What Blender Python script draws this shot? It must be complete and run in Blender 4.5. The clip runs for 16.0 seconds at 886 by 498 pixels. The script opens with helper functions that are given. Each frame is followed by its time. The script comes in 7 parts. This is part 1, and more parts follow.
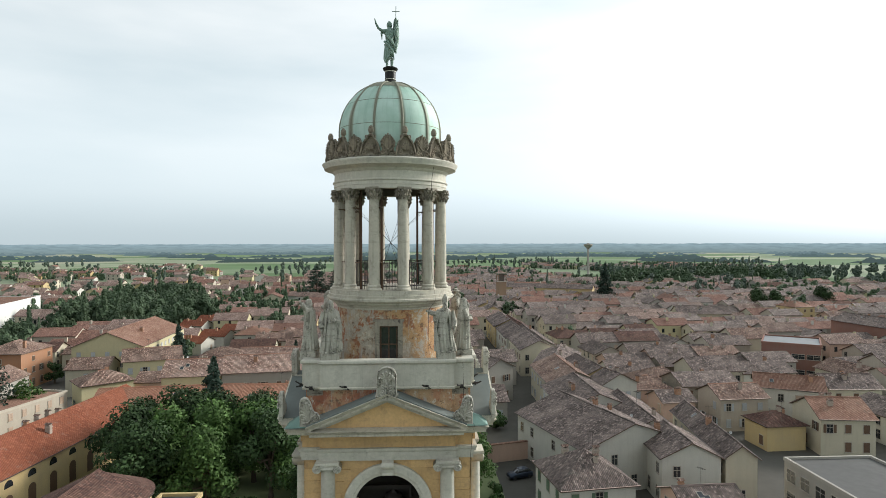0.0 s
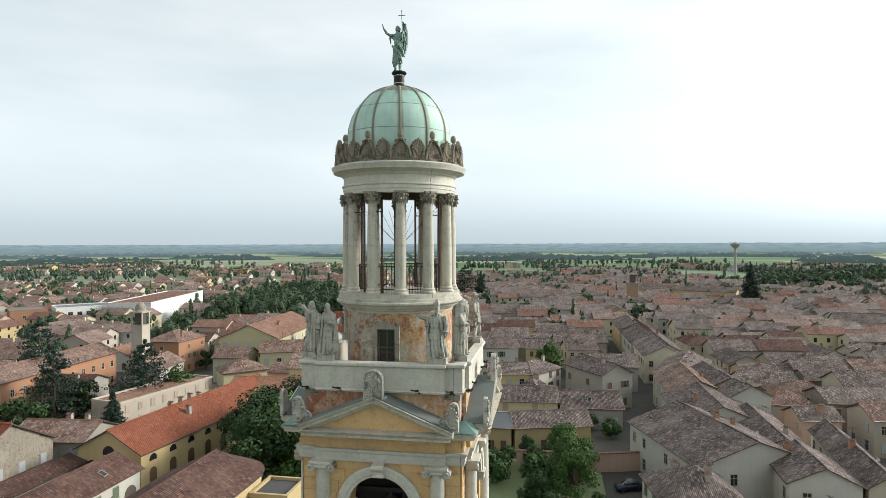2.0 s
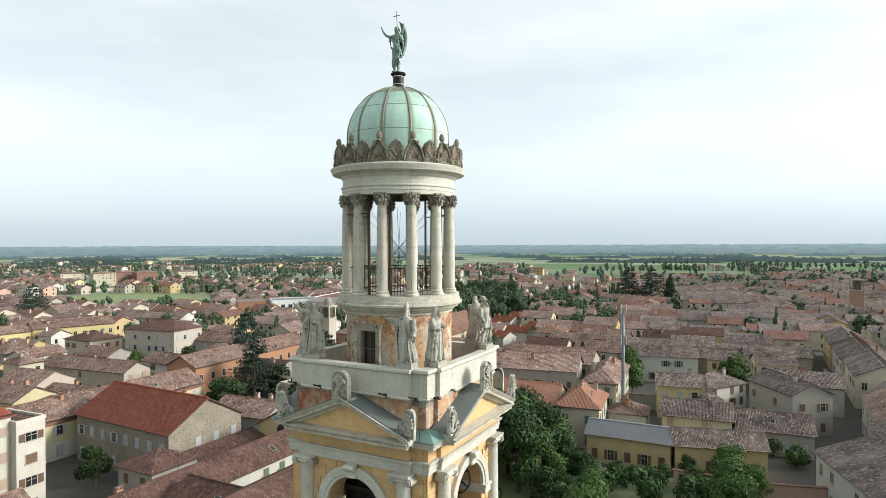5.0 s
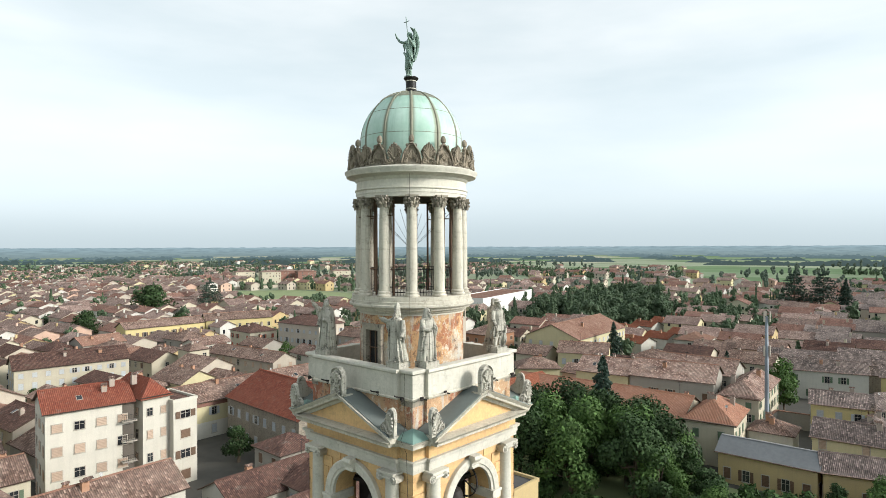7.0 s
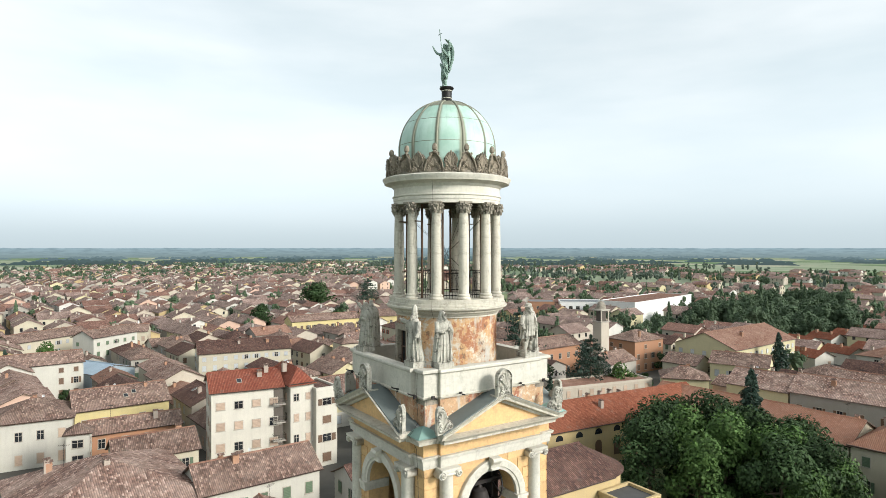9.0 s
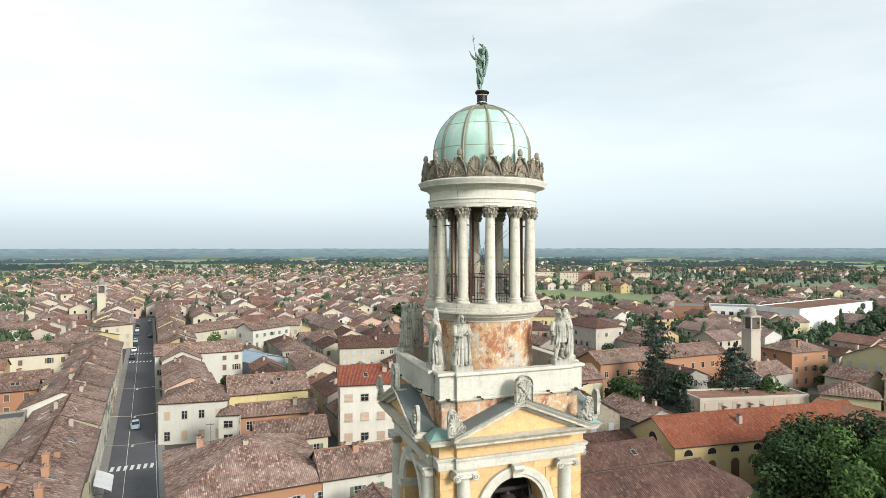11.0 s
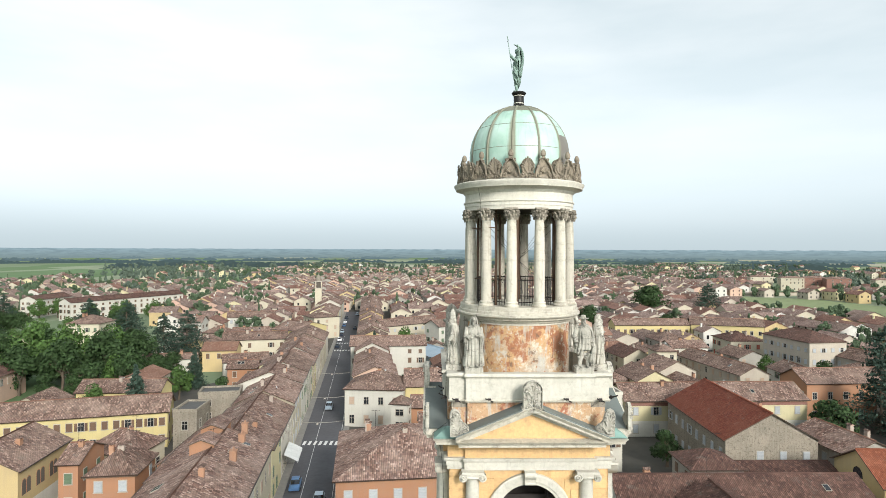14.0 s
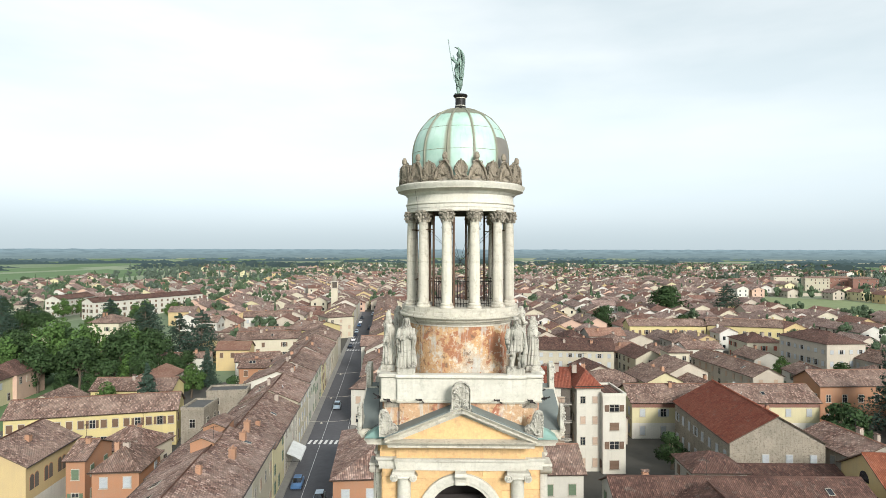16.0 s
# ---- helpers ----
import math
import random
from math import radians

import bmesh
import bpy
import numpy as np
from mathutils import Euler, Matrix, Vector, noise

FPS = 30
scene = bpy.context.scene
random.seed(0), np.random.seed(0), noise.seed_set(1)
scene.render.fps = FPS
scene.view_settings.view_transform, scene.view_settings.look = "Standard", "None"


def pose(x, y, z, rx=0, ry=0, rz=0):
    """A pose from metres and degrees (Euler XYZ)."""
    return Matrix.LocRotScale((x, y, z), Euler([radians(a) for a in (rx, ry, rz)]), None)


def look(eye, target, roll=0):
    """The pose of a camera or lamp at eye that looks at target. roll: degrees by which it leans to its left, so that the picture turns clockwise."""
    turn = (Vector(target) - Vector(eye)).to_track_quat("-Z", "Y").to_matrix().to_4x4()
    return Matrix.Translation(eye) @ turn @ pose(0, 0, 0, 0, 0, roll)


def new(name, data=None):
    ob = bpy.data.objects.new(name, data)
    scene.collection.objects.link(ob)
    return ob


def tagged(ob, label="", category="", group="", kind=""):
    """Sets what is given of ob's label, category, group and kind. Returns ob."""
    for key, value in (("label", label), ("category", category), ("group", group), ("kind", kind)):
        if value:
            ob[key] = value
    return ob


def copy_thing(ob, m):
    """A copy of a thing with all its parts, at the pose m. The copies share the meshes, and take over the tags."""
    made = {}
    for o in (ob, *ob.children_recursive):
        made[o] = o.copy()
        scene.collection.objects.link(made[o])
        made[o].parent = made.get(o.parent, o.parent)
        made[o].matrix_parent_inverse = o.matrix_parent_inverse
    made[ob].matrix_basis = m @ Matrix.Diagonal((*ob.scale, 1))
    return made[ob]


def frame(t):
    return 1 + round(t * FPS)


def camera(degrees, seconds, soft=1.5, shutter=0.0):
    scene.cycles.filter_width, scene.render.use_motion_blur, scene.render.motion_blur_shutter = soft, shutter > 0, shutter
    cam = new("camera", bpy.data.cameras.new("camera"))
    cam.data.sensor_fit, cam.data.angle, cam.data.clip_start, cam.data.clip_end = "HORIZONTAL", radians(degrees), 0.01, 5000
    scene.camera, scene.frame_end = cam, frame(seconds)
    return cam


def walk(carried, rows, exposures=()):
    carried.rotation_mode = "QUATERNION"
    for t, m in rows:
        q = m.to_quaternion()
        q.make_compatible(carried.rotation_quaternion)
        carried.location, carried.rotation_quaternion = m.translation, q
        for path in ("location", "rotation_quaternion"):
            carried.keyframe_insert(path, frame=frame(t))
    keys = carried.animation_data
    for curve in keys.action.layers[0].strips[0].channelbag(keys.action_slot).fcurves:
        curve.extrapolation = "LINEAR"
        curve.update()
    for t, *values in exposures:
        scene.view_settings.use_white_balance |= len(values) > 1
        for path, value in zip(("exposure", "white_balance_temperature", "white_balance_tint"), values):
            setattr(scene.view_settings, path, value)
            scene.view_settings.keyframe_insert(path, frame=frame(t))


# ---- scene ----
cam = camera(72.4, 16.0, soft=0.4)
PATH = [
    (0, (0.923, -23.919, 36.838), (1.018, -21.921, 36.822), -0.1),
    (0.5, (2.228, -23.908, 36.848), (2.182, -21.908, 36.832), -0.1),
    (1, (3.481, -23.805, 36.877), (3.31, -21.812, 36.861), -0.2),
    (1.5, (4.655, -23.556, 36.922), (4.387, -21.574, 36.906), -0.2),
    (2, (5.814, -23.287, 36.97), (5.469, -21.317, 36.954), -0.2),
    (2.5, (6.972, -22.988, 37.006), (6.542, -21.035, 36.99), -0.2),
    (3, (8.143, -22.585, 37.048), (7.604, -20.659, 37.033), -0.3),
    (3.5, (9.293, -21.988, 37.029), (8.641, -20.096, 37.015), -0.2),
    (3.7, (9.737, -21.768, 37.02), (9.041, -19.894, 37.005), -0.2),
    (5.8, (14.554, -19.044, 36.979), (13.456, -17.372, 36.971), -0.2),
    (6, (15.004, -18.733, 36.982), (13.863, -17.091, 36.974), -0.2),
    (6.5, (16.081, -17.984, 36.977), (14.853, -16.406, 36.97), -0.2),
    (7, (17.08, -17.199, 36.982), (15.746, -15.709, 36.976), -0.2),
    (7.5, (18.069, -16.403, 37.008), (16.634, -15.01, 37.003), -0.2),
    (8, (19.017, -15.616, 37.046), (17.493, -14.321, 37.042), -0.1),
    (8.5, (19.942, -14.801, 37.082), (18.334, -13.613, 37.079), -0.1),
    (9, (20.796, -13.915, 37.111), (19.127, -12.813, 37.109), -0.0),
    (9.2, (21.066, -13.544, 37.118), (19.374, -12.477, 37.117), -0.1),
    (11.3, (23.302, -9.417, 37.267), (21.398, -8.804, 37.267), 0.1),
    (11.5, (23.463, -9.02, 37.268), (21.547, -8.448, 37.269), 0.2),
    (12, (23.742, -7.91, 37.294), (21.796, -7.446, 37.297), 0.2),
    (12.5, (24.02, -6.789, 37.302), (22.052, -6.429, 37.305), 0.2),
    (13, (24.311, -5.615, 37.317), (22.327, -5.364, 37.32), 0.2),
    (13.5, (24.554, -4.566, 37.319), (22.559, -4.419, 37.321), 0.2),
    (14, (24.747, -3.493, 37.314), (22.747, -3.46, 37.316), 0.2),
    (14.5, (24.842, -2.429, 37.327), (22.842, -2.444, 37.329), 0.1),
    (15, (24.919, -1.411, 37.358), (22.92, -1.444, 37.36), 0.1),
    (15.5, (24.936, -0.588, 37.368), (22.937, -0.626, 37.37), 0.2),
    (16, (24.947, -0.26, 37.386), (22.947, -0.296, 37.388), 0.1),
]
walk(cam, [(t, look(eye, target, roll)) for t, eye, target, roll in PATH], ((0, 0.27), (3.5, 0.36), (7, 0.41), (9, 0.39), (12.5, 0.36), (16, 0.35)))
SKY_STRENGTH, SKY_CLOUD, NISHITA_GAIN, SUN_POWER = 0.97, 0.62, 0.26, 3.1
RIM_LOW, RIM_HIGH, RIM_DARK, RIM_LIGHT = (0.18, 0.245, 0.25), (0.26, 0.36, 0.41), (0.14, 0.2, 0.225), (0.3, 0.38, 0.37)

# ---------------------------------------------------------------- sky and sun
SUN_AZ, SUN_EL = radians(24), radians(24)
world = bpy.data.worlds.new("hazy_sky")
scene.world = world
world.use_nodes = True
wn, wl = world.node_tree.nodes, world.node_tree.links
bg = wn["Background"]
sky = wn.new("ShaderNodeTexSky")
sky.sky_type, sky.sun_disc = "NISHITA", False
sky.sun_elevation, sky.sun_rotation = SUN_EL, radians(90) - SUN_AZ
sky.dust_density, sky.air_density, sky.ozone_density = 4.0, 1.2, 1.5
geo = wn.new("ShaderNodeTexCoord")
mapn = wn.new("ShaderNodeMapping")
mapn.inputs["Scale"].default_value = (1.2, 1.2, 5.0)
cl = wn.new("ShaderNodeTexNoise")
cl.inputs["Scale"].default_value, cl.inputs["Detail"].default_value, cl.inputs["Roughness"].default_value = 1.6, 5.0, 0.5
ramp = wn.new("ShaderNodeValToRGB")
ramp.color_ramp.elements[0].position, ramp.color_ramp.elements[1].position = 0.36, 0.66
ramp.color_ramp.elements[0].color, ramp.color_ramp.elements[1].color = (0.585, 0.7, 0.76, 1), (0.875, 0.935, 0.965, 1)
sep = wn.new("ShaderNodeSeparateXYZ")
low = wn.new("ShaderNodeMapRange")
low.inputs["From Min"].default_value, low.inputs["From Max"].default_value = 0.0, 0.3
haze = wn.new("ShaderNodeMix")
haze.data_type = "RGBA"
haze.inputs["A"].default_value = (0.7, 0.835, 0.895, 1)
scale_sky = wn.new("ShaderNodeMix")
scale_sky.data_type, scale_sky.blend_type = "RGBA", "MIX"
scale_sky.inputs["Factor"].default_value = SKY_CLOUD
mul = wn.new("ShaderNodeMix")
mul.data_type, mul.blend_type = "RGBA", "MULTIPLY"
mul.inputs["Factor"].default_value = 1.0
mul.inputs["B"].default_value = (NISHITA_GAIN * 0.92, NISHITA_GAIN, NISHITA_GAIN * 1.04, 1)
wl.new(geo.outputs["Generated"], mapn.inputs["Vector"])
wl.new(mapn.outputs[0], cl.inputs["Vector"])
wl.new(cl.outputs["Fac"], ramp.inputs[0])
wl.new(geo.outputs["Generated"], sep.inputs[0])
wl.new(sep.outputs["Z"], low.inputs["Value"])
wl.new(low.outputs[0], haze.inputs["Factor"])
wl.new(ramp.outputs[0], haze.inputs["B"])
grey = wn.new("ShaderNodeRGBToBW")
wl.new(sky.outputs[0], grey.inputs[0])
wl.new(grey.outputs[0], mul.inputs["A"])
wl.new(mul.outputs["Result"], scale_sky.inputs["A"])
wl.new(haze.outputs["Result"], scale_sky.inputs["B"])
wl.new(scale_sky.outputs["Result"], bg.inputs["Color"])
bg.inputs["Strength"].default_value = SKY_STRENGTH
sun = new("sun", bpy.data.lights.new("sun", "SUN"))
sun.data.energy, sun.data.angle, sun.data.color = SUN_POWER, radians(14), (1.0, 0.95, 0.88)
sun.matrix_world = look((0, 0, 100), (-math.cos(SUN_AZ) * math.cos(SUN_EL) * 100, -math.sin(SUN_AZ) * math.cos(SUN_EL) * 100, 100 - math.sin(SUN_EL) * 100))


# ---------------------------------------------------------------- materials
def nodes_of(name, rough, metal=0.0, spec=0.3):
    m = bpy.data.materials.new(name)
    m.use_nodes = True
    n, l = m.node_tree.nodes, m.node_tree.links
    b = n["Principled BSDF"]
    b.inputs["Roughness"].default_value, b.inputs["Metallic"].default_value = rough, metal
    b.inputs["Specular IOR Level"].default_value = spec
    return m, n, l, b


def c4(c):
    return (c[0], c[1], c[2], 1)


def noise_node(n, l, vec, scale, detail=4.0, rough=0.55, stretch=None):
    t = n.new("ShaderNodeTexNoise")
    t.inputs["Scale"].default_value, t.inputs["Detail"].default_value, t.inputs["Roughness"].default_value = scale, detail, rough
    if stretch:
        mp = n.new("ShaderNodeMapping")
        mp.inputs["Scale"].default_value = stretch
        l.new(vec, mp.inputs["Vector"])
        vec = mp.outputs[0]
    l.new(vec, t.inputs["Vector"])
    return t.outputs["Fac"]


def blend(n, l, fac, a, b, kind="MIX"):
    m = n.new("ShaderNodeMix")
    m.data_type, m.blend_type = "RGBA", kind
    for key, v in (("Factor", fac), ("A", a), ("B", b)):
        s = m.inputs[key]
        if isinstance(v, (int, float)):
            s.default_value = v
        elif isinstance(v, tuple):
            s.default_value = c4(v)
        else:
            l.new(v, s)
    return m.outputs["Result"]


def stretch_to(n, l, fac, lo, hi, out_lo=0.0, out_hi=1.0):
    r = n.new("ShaderNodeMapRange")
    for key, v in (("From Min", lo), ("From Max", hi), ("To Min", out_lo), ("To Max", out_hi)):
        r.inputs[key].default_value = v
    l.new(fac, r.inputs["Value"])
    return r.outputs[0]


def bump_to(n, l, b, height, strength, dist=0.02):
    k = n.new("ShaderNodeBump")
    k.inputs["Strength"].default_value, k.inputs["Distance"].default_value = strength, dist
    l.new(height, k.inputs["Height"])
    l.new(k.outputs[0], b.inputs["Normal"])


def tint_random(n, l, col, amount, per_island=False):
    if per_island:
        o = n.new("ShaderNodeNewGeometry").outputs["Random Per Island"]
    else:
        o = n.new("ShaderNodeObjectInfo").outputs["Random"]
    h = n.new("ShaderNodeHueSaturation")
    l.new(stretch_to(n, l, o, 0, 1, 1 - amount, 1 + amount), h.inputs["Value"])
    l.new(col, h.inputs["Color"])
    return h.outputs[0]


def plaster(name, c, dirt=(0.22, 0.2, 0.17), amount=0.45, big=0.35, rough=0.9, vary=0.08, bump=0.25, spots=0.0):
    """Lime plaster or stone: mottled in the large, grained in the small, rain streaks running down."""
    m, n, l, b = nodes_of(name, rough, spec=0.15)
    vec = n.new("ShaderNodeTexCoord").outputs["Object"]
    patch = stretch_to(n, l, noise_node(n, l, vec, big, 6, 0.62), 0.42, 0.72)
    streak = stretch_to(n, l, noise_node(n, l, vec, 1.0, 5, 0.6, (2.2, 2.2, 0.18)), 0.5, 0.78)
    fine = noise_node(n, l, vec, 9.0, 3, 0.7)
    col = blend(n, l, stretch_to(n, l, fine, 0.3, 0.7), tuple(v * 0.9 for v in c), tuple(min(1, v * 1.07) for v in c))
    dm = tuple(0.55 * a + 0.45 * d for a, d in zip(c, dirt))
    f1 = n.new("ShaderNodeMath")
    f1.operation = "MULTIPLY"
    l.new(patch, f1.inputs[0])
    f1.inputs[1].default_value = amount
    col = blend(n, l, f1.outputs[0], col, dm)
    f2 = n.new("ShaderNodeMath")
    f2.operation = "MULTIPLY"
    l.new(streak, f2.inputs[0])
    f2.inputs[1].default_value = amount * 0.9
    col = blend(n, l, f2.outputs[0], col, dm)
    if spots:
        sp1 = noise_node(n, l, vec, 3.2, 9, 0.76)
        sp2 = noise_node(n, l, vec, 1.0, 8, 0.72, (1.6, 1.6, 5.5))
        sp3 = noise_node(n, l, vec, 1.0, 7, 0.7, (9.0, 9.0, 0.45))
        col = blend(n, l, stretch_to(n, l, sp1, 0.53, 0.63, 0, spots), col, dirt)
        col = blend(n, l, stretch_to(n, l, sp2, 0.55, 0.66, 0, spots * 0.8), col, dirt)
        col = blend(n, l, stretch_to(n, l, sp3, 0.54, 0.68, 0, spots * 0.7), col, dirt)
    l.new(tint_random(n, l, col, vary), b.inputs["Base Color"])
    bump_to(n, l, b, fine, bump, 0.02)
    return m


def tiles(name, dark, mid, light, per_island=False):
    """Curved clay tiles in rows down the slope; UV in metres."""
    dark, mid, light = (tuple(v * 0.94 for v in c) for c in (dark, mid, light))
    m, n, l, b = nodes_of(name, 0.92, spec=0.1)
    uv = n.new("ShaderNodeTexCoord").outputs["UV"]
    ob = n.new("ShaderNodeTexCoord").outputs["Object"]
    sp = n.new("ShaderNodeSeparateXYZ")
    l.new(uv, sp.inputs[0])

    def math_node(op, a, v):
        k = n.new("ShaderNodeMath")
        k.operation = op
        l.new(a, k.inputs[0])
        if isinstance(v, (int, float)):
            k.inputs[1].default_value = v
        else:
            l.new(v, k.inputs[1])
        return k.outputs[0]
    row = math_node("FLOOR", math_node("DIVIDE", sp.outputs[0], 0.24), 0)
    crs = math_node("FLOOR", math_node("DIVIDE", sp.outputs[1], 0.38), 0)
    cb = n.new("ShaderNodeCombineXYZ")
    l.new(row, cb.inputs[0])
    l.new(crs, cb.inputs[1])
    wn2 = n.new("ShaderNodeTexWhiteNoise")
    l.new(cb.outputs[0], wn2.inputs["Vector"])
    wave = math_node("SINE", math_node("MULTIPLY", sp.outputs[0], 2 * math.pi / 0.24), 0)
    step = math_node("FRACT", math_node("DIVIDE", sp.outputs[1], 0.38), 0)
    big = noise_node(n, l, ob, 0.28, 5, 0.6)
    midn = noise_node(n, l, ob, 1.6, 4, 0.6)
    col = blend(n, l, stretch_to(n, l, wn2.outputs["Value"], 0.15, 1.0), dark, mid)
    col = blend(n, l, stretch_to(n, l, wn2.outputs["Value"], 0.8, 1.0, 0, 0.7), col, light)
    col = blend(n, l, stretch_to(n, l, big, 0.4, 0.72, 0, 0.5), col, light)
    col = blend(n, l, stretch_to(n, l, midn, 0.5, 0.75, 0, 0.55), col, dark)
    lichen = noise_node(n, l, ob, 0.9, 6, 0.7)
    col = blend(n, l, stretch_to(n, l, lichen, 0.56, 0.7, 0, 0.35), col, (0.2, 0.19, 0.16))
    # troughs between the tile rows are coloured darker, following the wave
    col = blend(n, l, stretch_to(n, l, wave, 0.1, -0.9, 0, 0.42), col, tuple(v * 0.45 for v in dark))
    col = tint_random(n, l, col, 0.16, per_island)
    l.new(col, b.inputs["Base Color"])
    h = math_node("ADD", math_node("MULTIPLY", wave, 0.5), math_node("MULTIPLY", step, -0.4))
    bump_to(n, l, b, h, 0.9, 0.06)
    return m


def simple(name, c, rough=0.6, metal=0.0, scale=6.0, vary=0.12, spec=0.3, bump=0.1):
    m, n, l, b = nodes_of(name, rough, metal, spec)
    vec = n.new("ShaderNodeTexCoord").outputs["Object"]
    f = noise_node(n, l, vec, scale, 5, 0.6)
    g = noise_node(n, l, vec, scale * 0.13, 3, 0.5)
    col = blend(n, l, stretch_to(n, l, f, 0.3, 0.7), tuple(v * 0.94 for v in c), tuple(min(1, v * 1.18) for v in c))
    col = blend(n, l, stretch_to(n, l, g, 0.4, 0.7, 0, 0.4), col, tuple(v * 0.75 for v in c))
    l.new(tint_random(n, l, col, vary), b.inputs["Base Color"])
    if bump:
        bump_to(n, l, b, f, bump, 0.02)
    return m


def leaf_mat(name, c, per_island=True, vary=0.35):
    m, n, l, b = nodes_of(name, 0.7, spec=0.15)
    vec = n.new("ShaderNodeTexCoord").outputs["Object"]
    f = noise_node(n, l, vec, 0.7, 3, 0.6)
    col = blend(n, l, stretch_to(n, l, f, 0.3, 0.7), tuple(v * 0.65 for v in c), tuple(v * 1.35 for v in c))
    l.new(tint_random(n, l, tint_random(n, l, col, 0.15), vary, per_island), b.inputs["Base Color"])
    return m


WALLS = {
    "cream": plaster("cream_plaster", (0.46, 0.415, 0.315)),
    "yellow": plaster("yellow_plaster", (0.5, 0.415, 0.2)),
    "ochre": plaster("ochre_plaster", (0.46, 0.35, 0.18)),
    "orange": plaster("orange_plaster", (0.34, 0.175, 0.1)),
    "white": plaster("white_plaster", (0.48, 0.46, 0.4)),
    "grey": plaster("grey_cement_plaster", (0.32, 0.3, 0.26), amount=0.7),
    "brick": plaster("red_brick_wall", (0.22, 0.11, 0.085), amount=0.5),
    "brownbrick": plaster("weathered_brown_brick", (0.3, 0.2, 0.13), amount=0.5),
    "brickred": plaster("orange_brick", (0.36, 0.2, 0.125), amount=0.6),
    "offwhite": plaster("dull_cream_render", (0.5, 0.47, 0.4), amount=0.5),
    "dirty": plaster("stained_grey_render", (0.27, 0.235, 0.185), (0.08, 0.07, 0.055), 0.9, spots=0.75),
    "stone": plaster("grey_beige_plaster", (0.42, 0.37, 0.3), amount=0.6),
    "paleyellow": plaster("pale_yellow_plaster", (0.52, 0.465, 0.285), amount=0.35),
    "bright": plaster("fresh_white_paint", (0.7, 0.69, 0.66), amount=0.25),
    "pink": plaster("pink_plaster", (0.5, 0.34, 0.26)),
    "metal": simple("painted_sheet_metal", (0.3, 0.36, 0.4), 0.5, 0.2),
}
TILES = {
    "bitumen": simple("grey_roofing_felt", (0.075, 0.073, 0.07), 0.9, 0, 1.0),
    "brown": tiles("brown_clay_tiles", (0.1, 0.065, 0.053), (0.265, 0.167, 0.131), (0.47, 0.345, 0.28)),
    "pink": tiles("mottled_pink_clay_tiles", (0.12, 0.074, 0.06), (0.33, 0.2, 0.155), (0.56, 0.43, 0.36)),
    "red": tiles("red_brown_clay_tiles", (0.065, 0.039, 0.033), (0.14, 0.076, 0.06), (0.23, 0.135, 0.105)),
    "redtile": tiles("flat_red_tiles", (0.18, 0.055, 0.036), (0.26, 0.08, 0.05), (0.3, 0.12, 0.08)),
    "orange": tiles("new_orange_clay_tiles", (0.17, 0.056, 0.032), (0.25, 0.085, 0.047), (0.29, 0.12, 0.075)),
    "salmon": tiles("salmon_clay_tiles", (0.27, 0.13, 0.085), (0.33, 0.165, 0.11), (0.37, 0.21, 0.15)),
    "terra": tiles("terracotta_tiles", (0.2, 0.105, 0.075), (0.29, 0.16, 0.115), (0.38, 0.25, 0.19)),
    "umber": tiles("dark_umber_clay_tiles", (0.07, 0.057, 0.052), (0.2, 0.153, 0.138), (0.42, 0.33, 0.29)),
    "metal": simple("grey_corrugated_sheet", (0.14, 0.145, 0.15), 0.6, 0.2, 1.5),
    "blue": simple("blue_grey_sheet", (0.3, 0.38, 0.45), 0.5, 0.2, 1.5),
}
M_STONE = plaster("weathered_white_stone", (0.54, 0.5, 0.415), (0.09, 0.078, 0.06), 0.6, 1.1, spots=0.34)
M_STONE_D = plaster("lichen_grey_carved_stone", (0.31, 0.275, 0.22), (0.035, 0.03, 0.026), 0.8, 2.2, spots=0.85)
M_STATUE = plaster("statue_limestone", (0.46, 0.435, 0.37), (0.045, 0.04, 0.033), 0.7, 2.0, bump=0.6, spots=0.8)
M_TOWER = plaster("tower_orange_plaster", (0.6, 0.39, 0.19), (0.26, 0.18, 0.11), 0.5, 0.6, spots=0.32)
M_WHITE = plaster("tower_white_stucco", (0.56, 0.53, 0.455), (0.14, 0.125, 0.1), 0.55, 0.9, spots=0.2)
# dark tone that puts the shade of interiors and openings into the colour
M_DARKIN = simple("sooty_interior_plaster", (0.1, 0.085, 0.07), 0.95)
M_IRON = simple("rusty_black_iron", (0.035, 0.03, 0.028), 0.7, 0.4)
M_RUST = simple("rust_brown_iron", (0.12, 0.075, 0.05), 0.75, 0.3)
M_BRONZE = simple("verdigris_bronze", (0.17, 0.235, 0.2), 0.6, 0.15, 5, 0.2)
M_GLASS = simple("dark_window_glass", (0.02, 0.022, 0.025), 0.12, 0.0, 0.6, 0.3, 0.6, 0)
M_FRAME = simple("pale_window_surround", (0.34, 0.31, 0.26), 0.8)
SHUT = {
    "brown": simple("brown_shutter_paint", (0.11, 0.065, 0.04), 0.6),
    "green": simple("green_shutter_paint", (0.09, 0.13, 0.08), 0.6),
    "grey": simple("grey_shutter_paint", (0.33, 0.35, 0.36), 0.6),
    "red": simple("red_shutter_paint", (0.3, 0.08, 0.05), 0.6),
    "tan": simple("tan_roller_blind", (0.36, 0.265, 0.195), 0.6),
}
M_GUTTER = simple("dark_copper_gutter", (0.07, 0.045, 0.035), 0.5, 0.5)
M_CHIM = plaster("chimney_plaster", (0.36, 0.3, 0.25))
M_DISH = simple("pale_grey_dish", (0.38, 0.38, 0.37), 0.5)
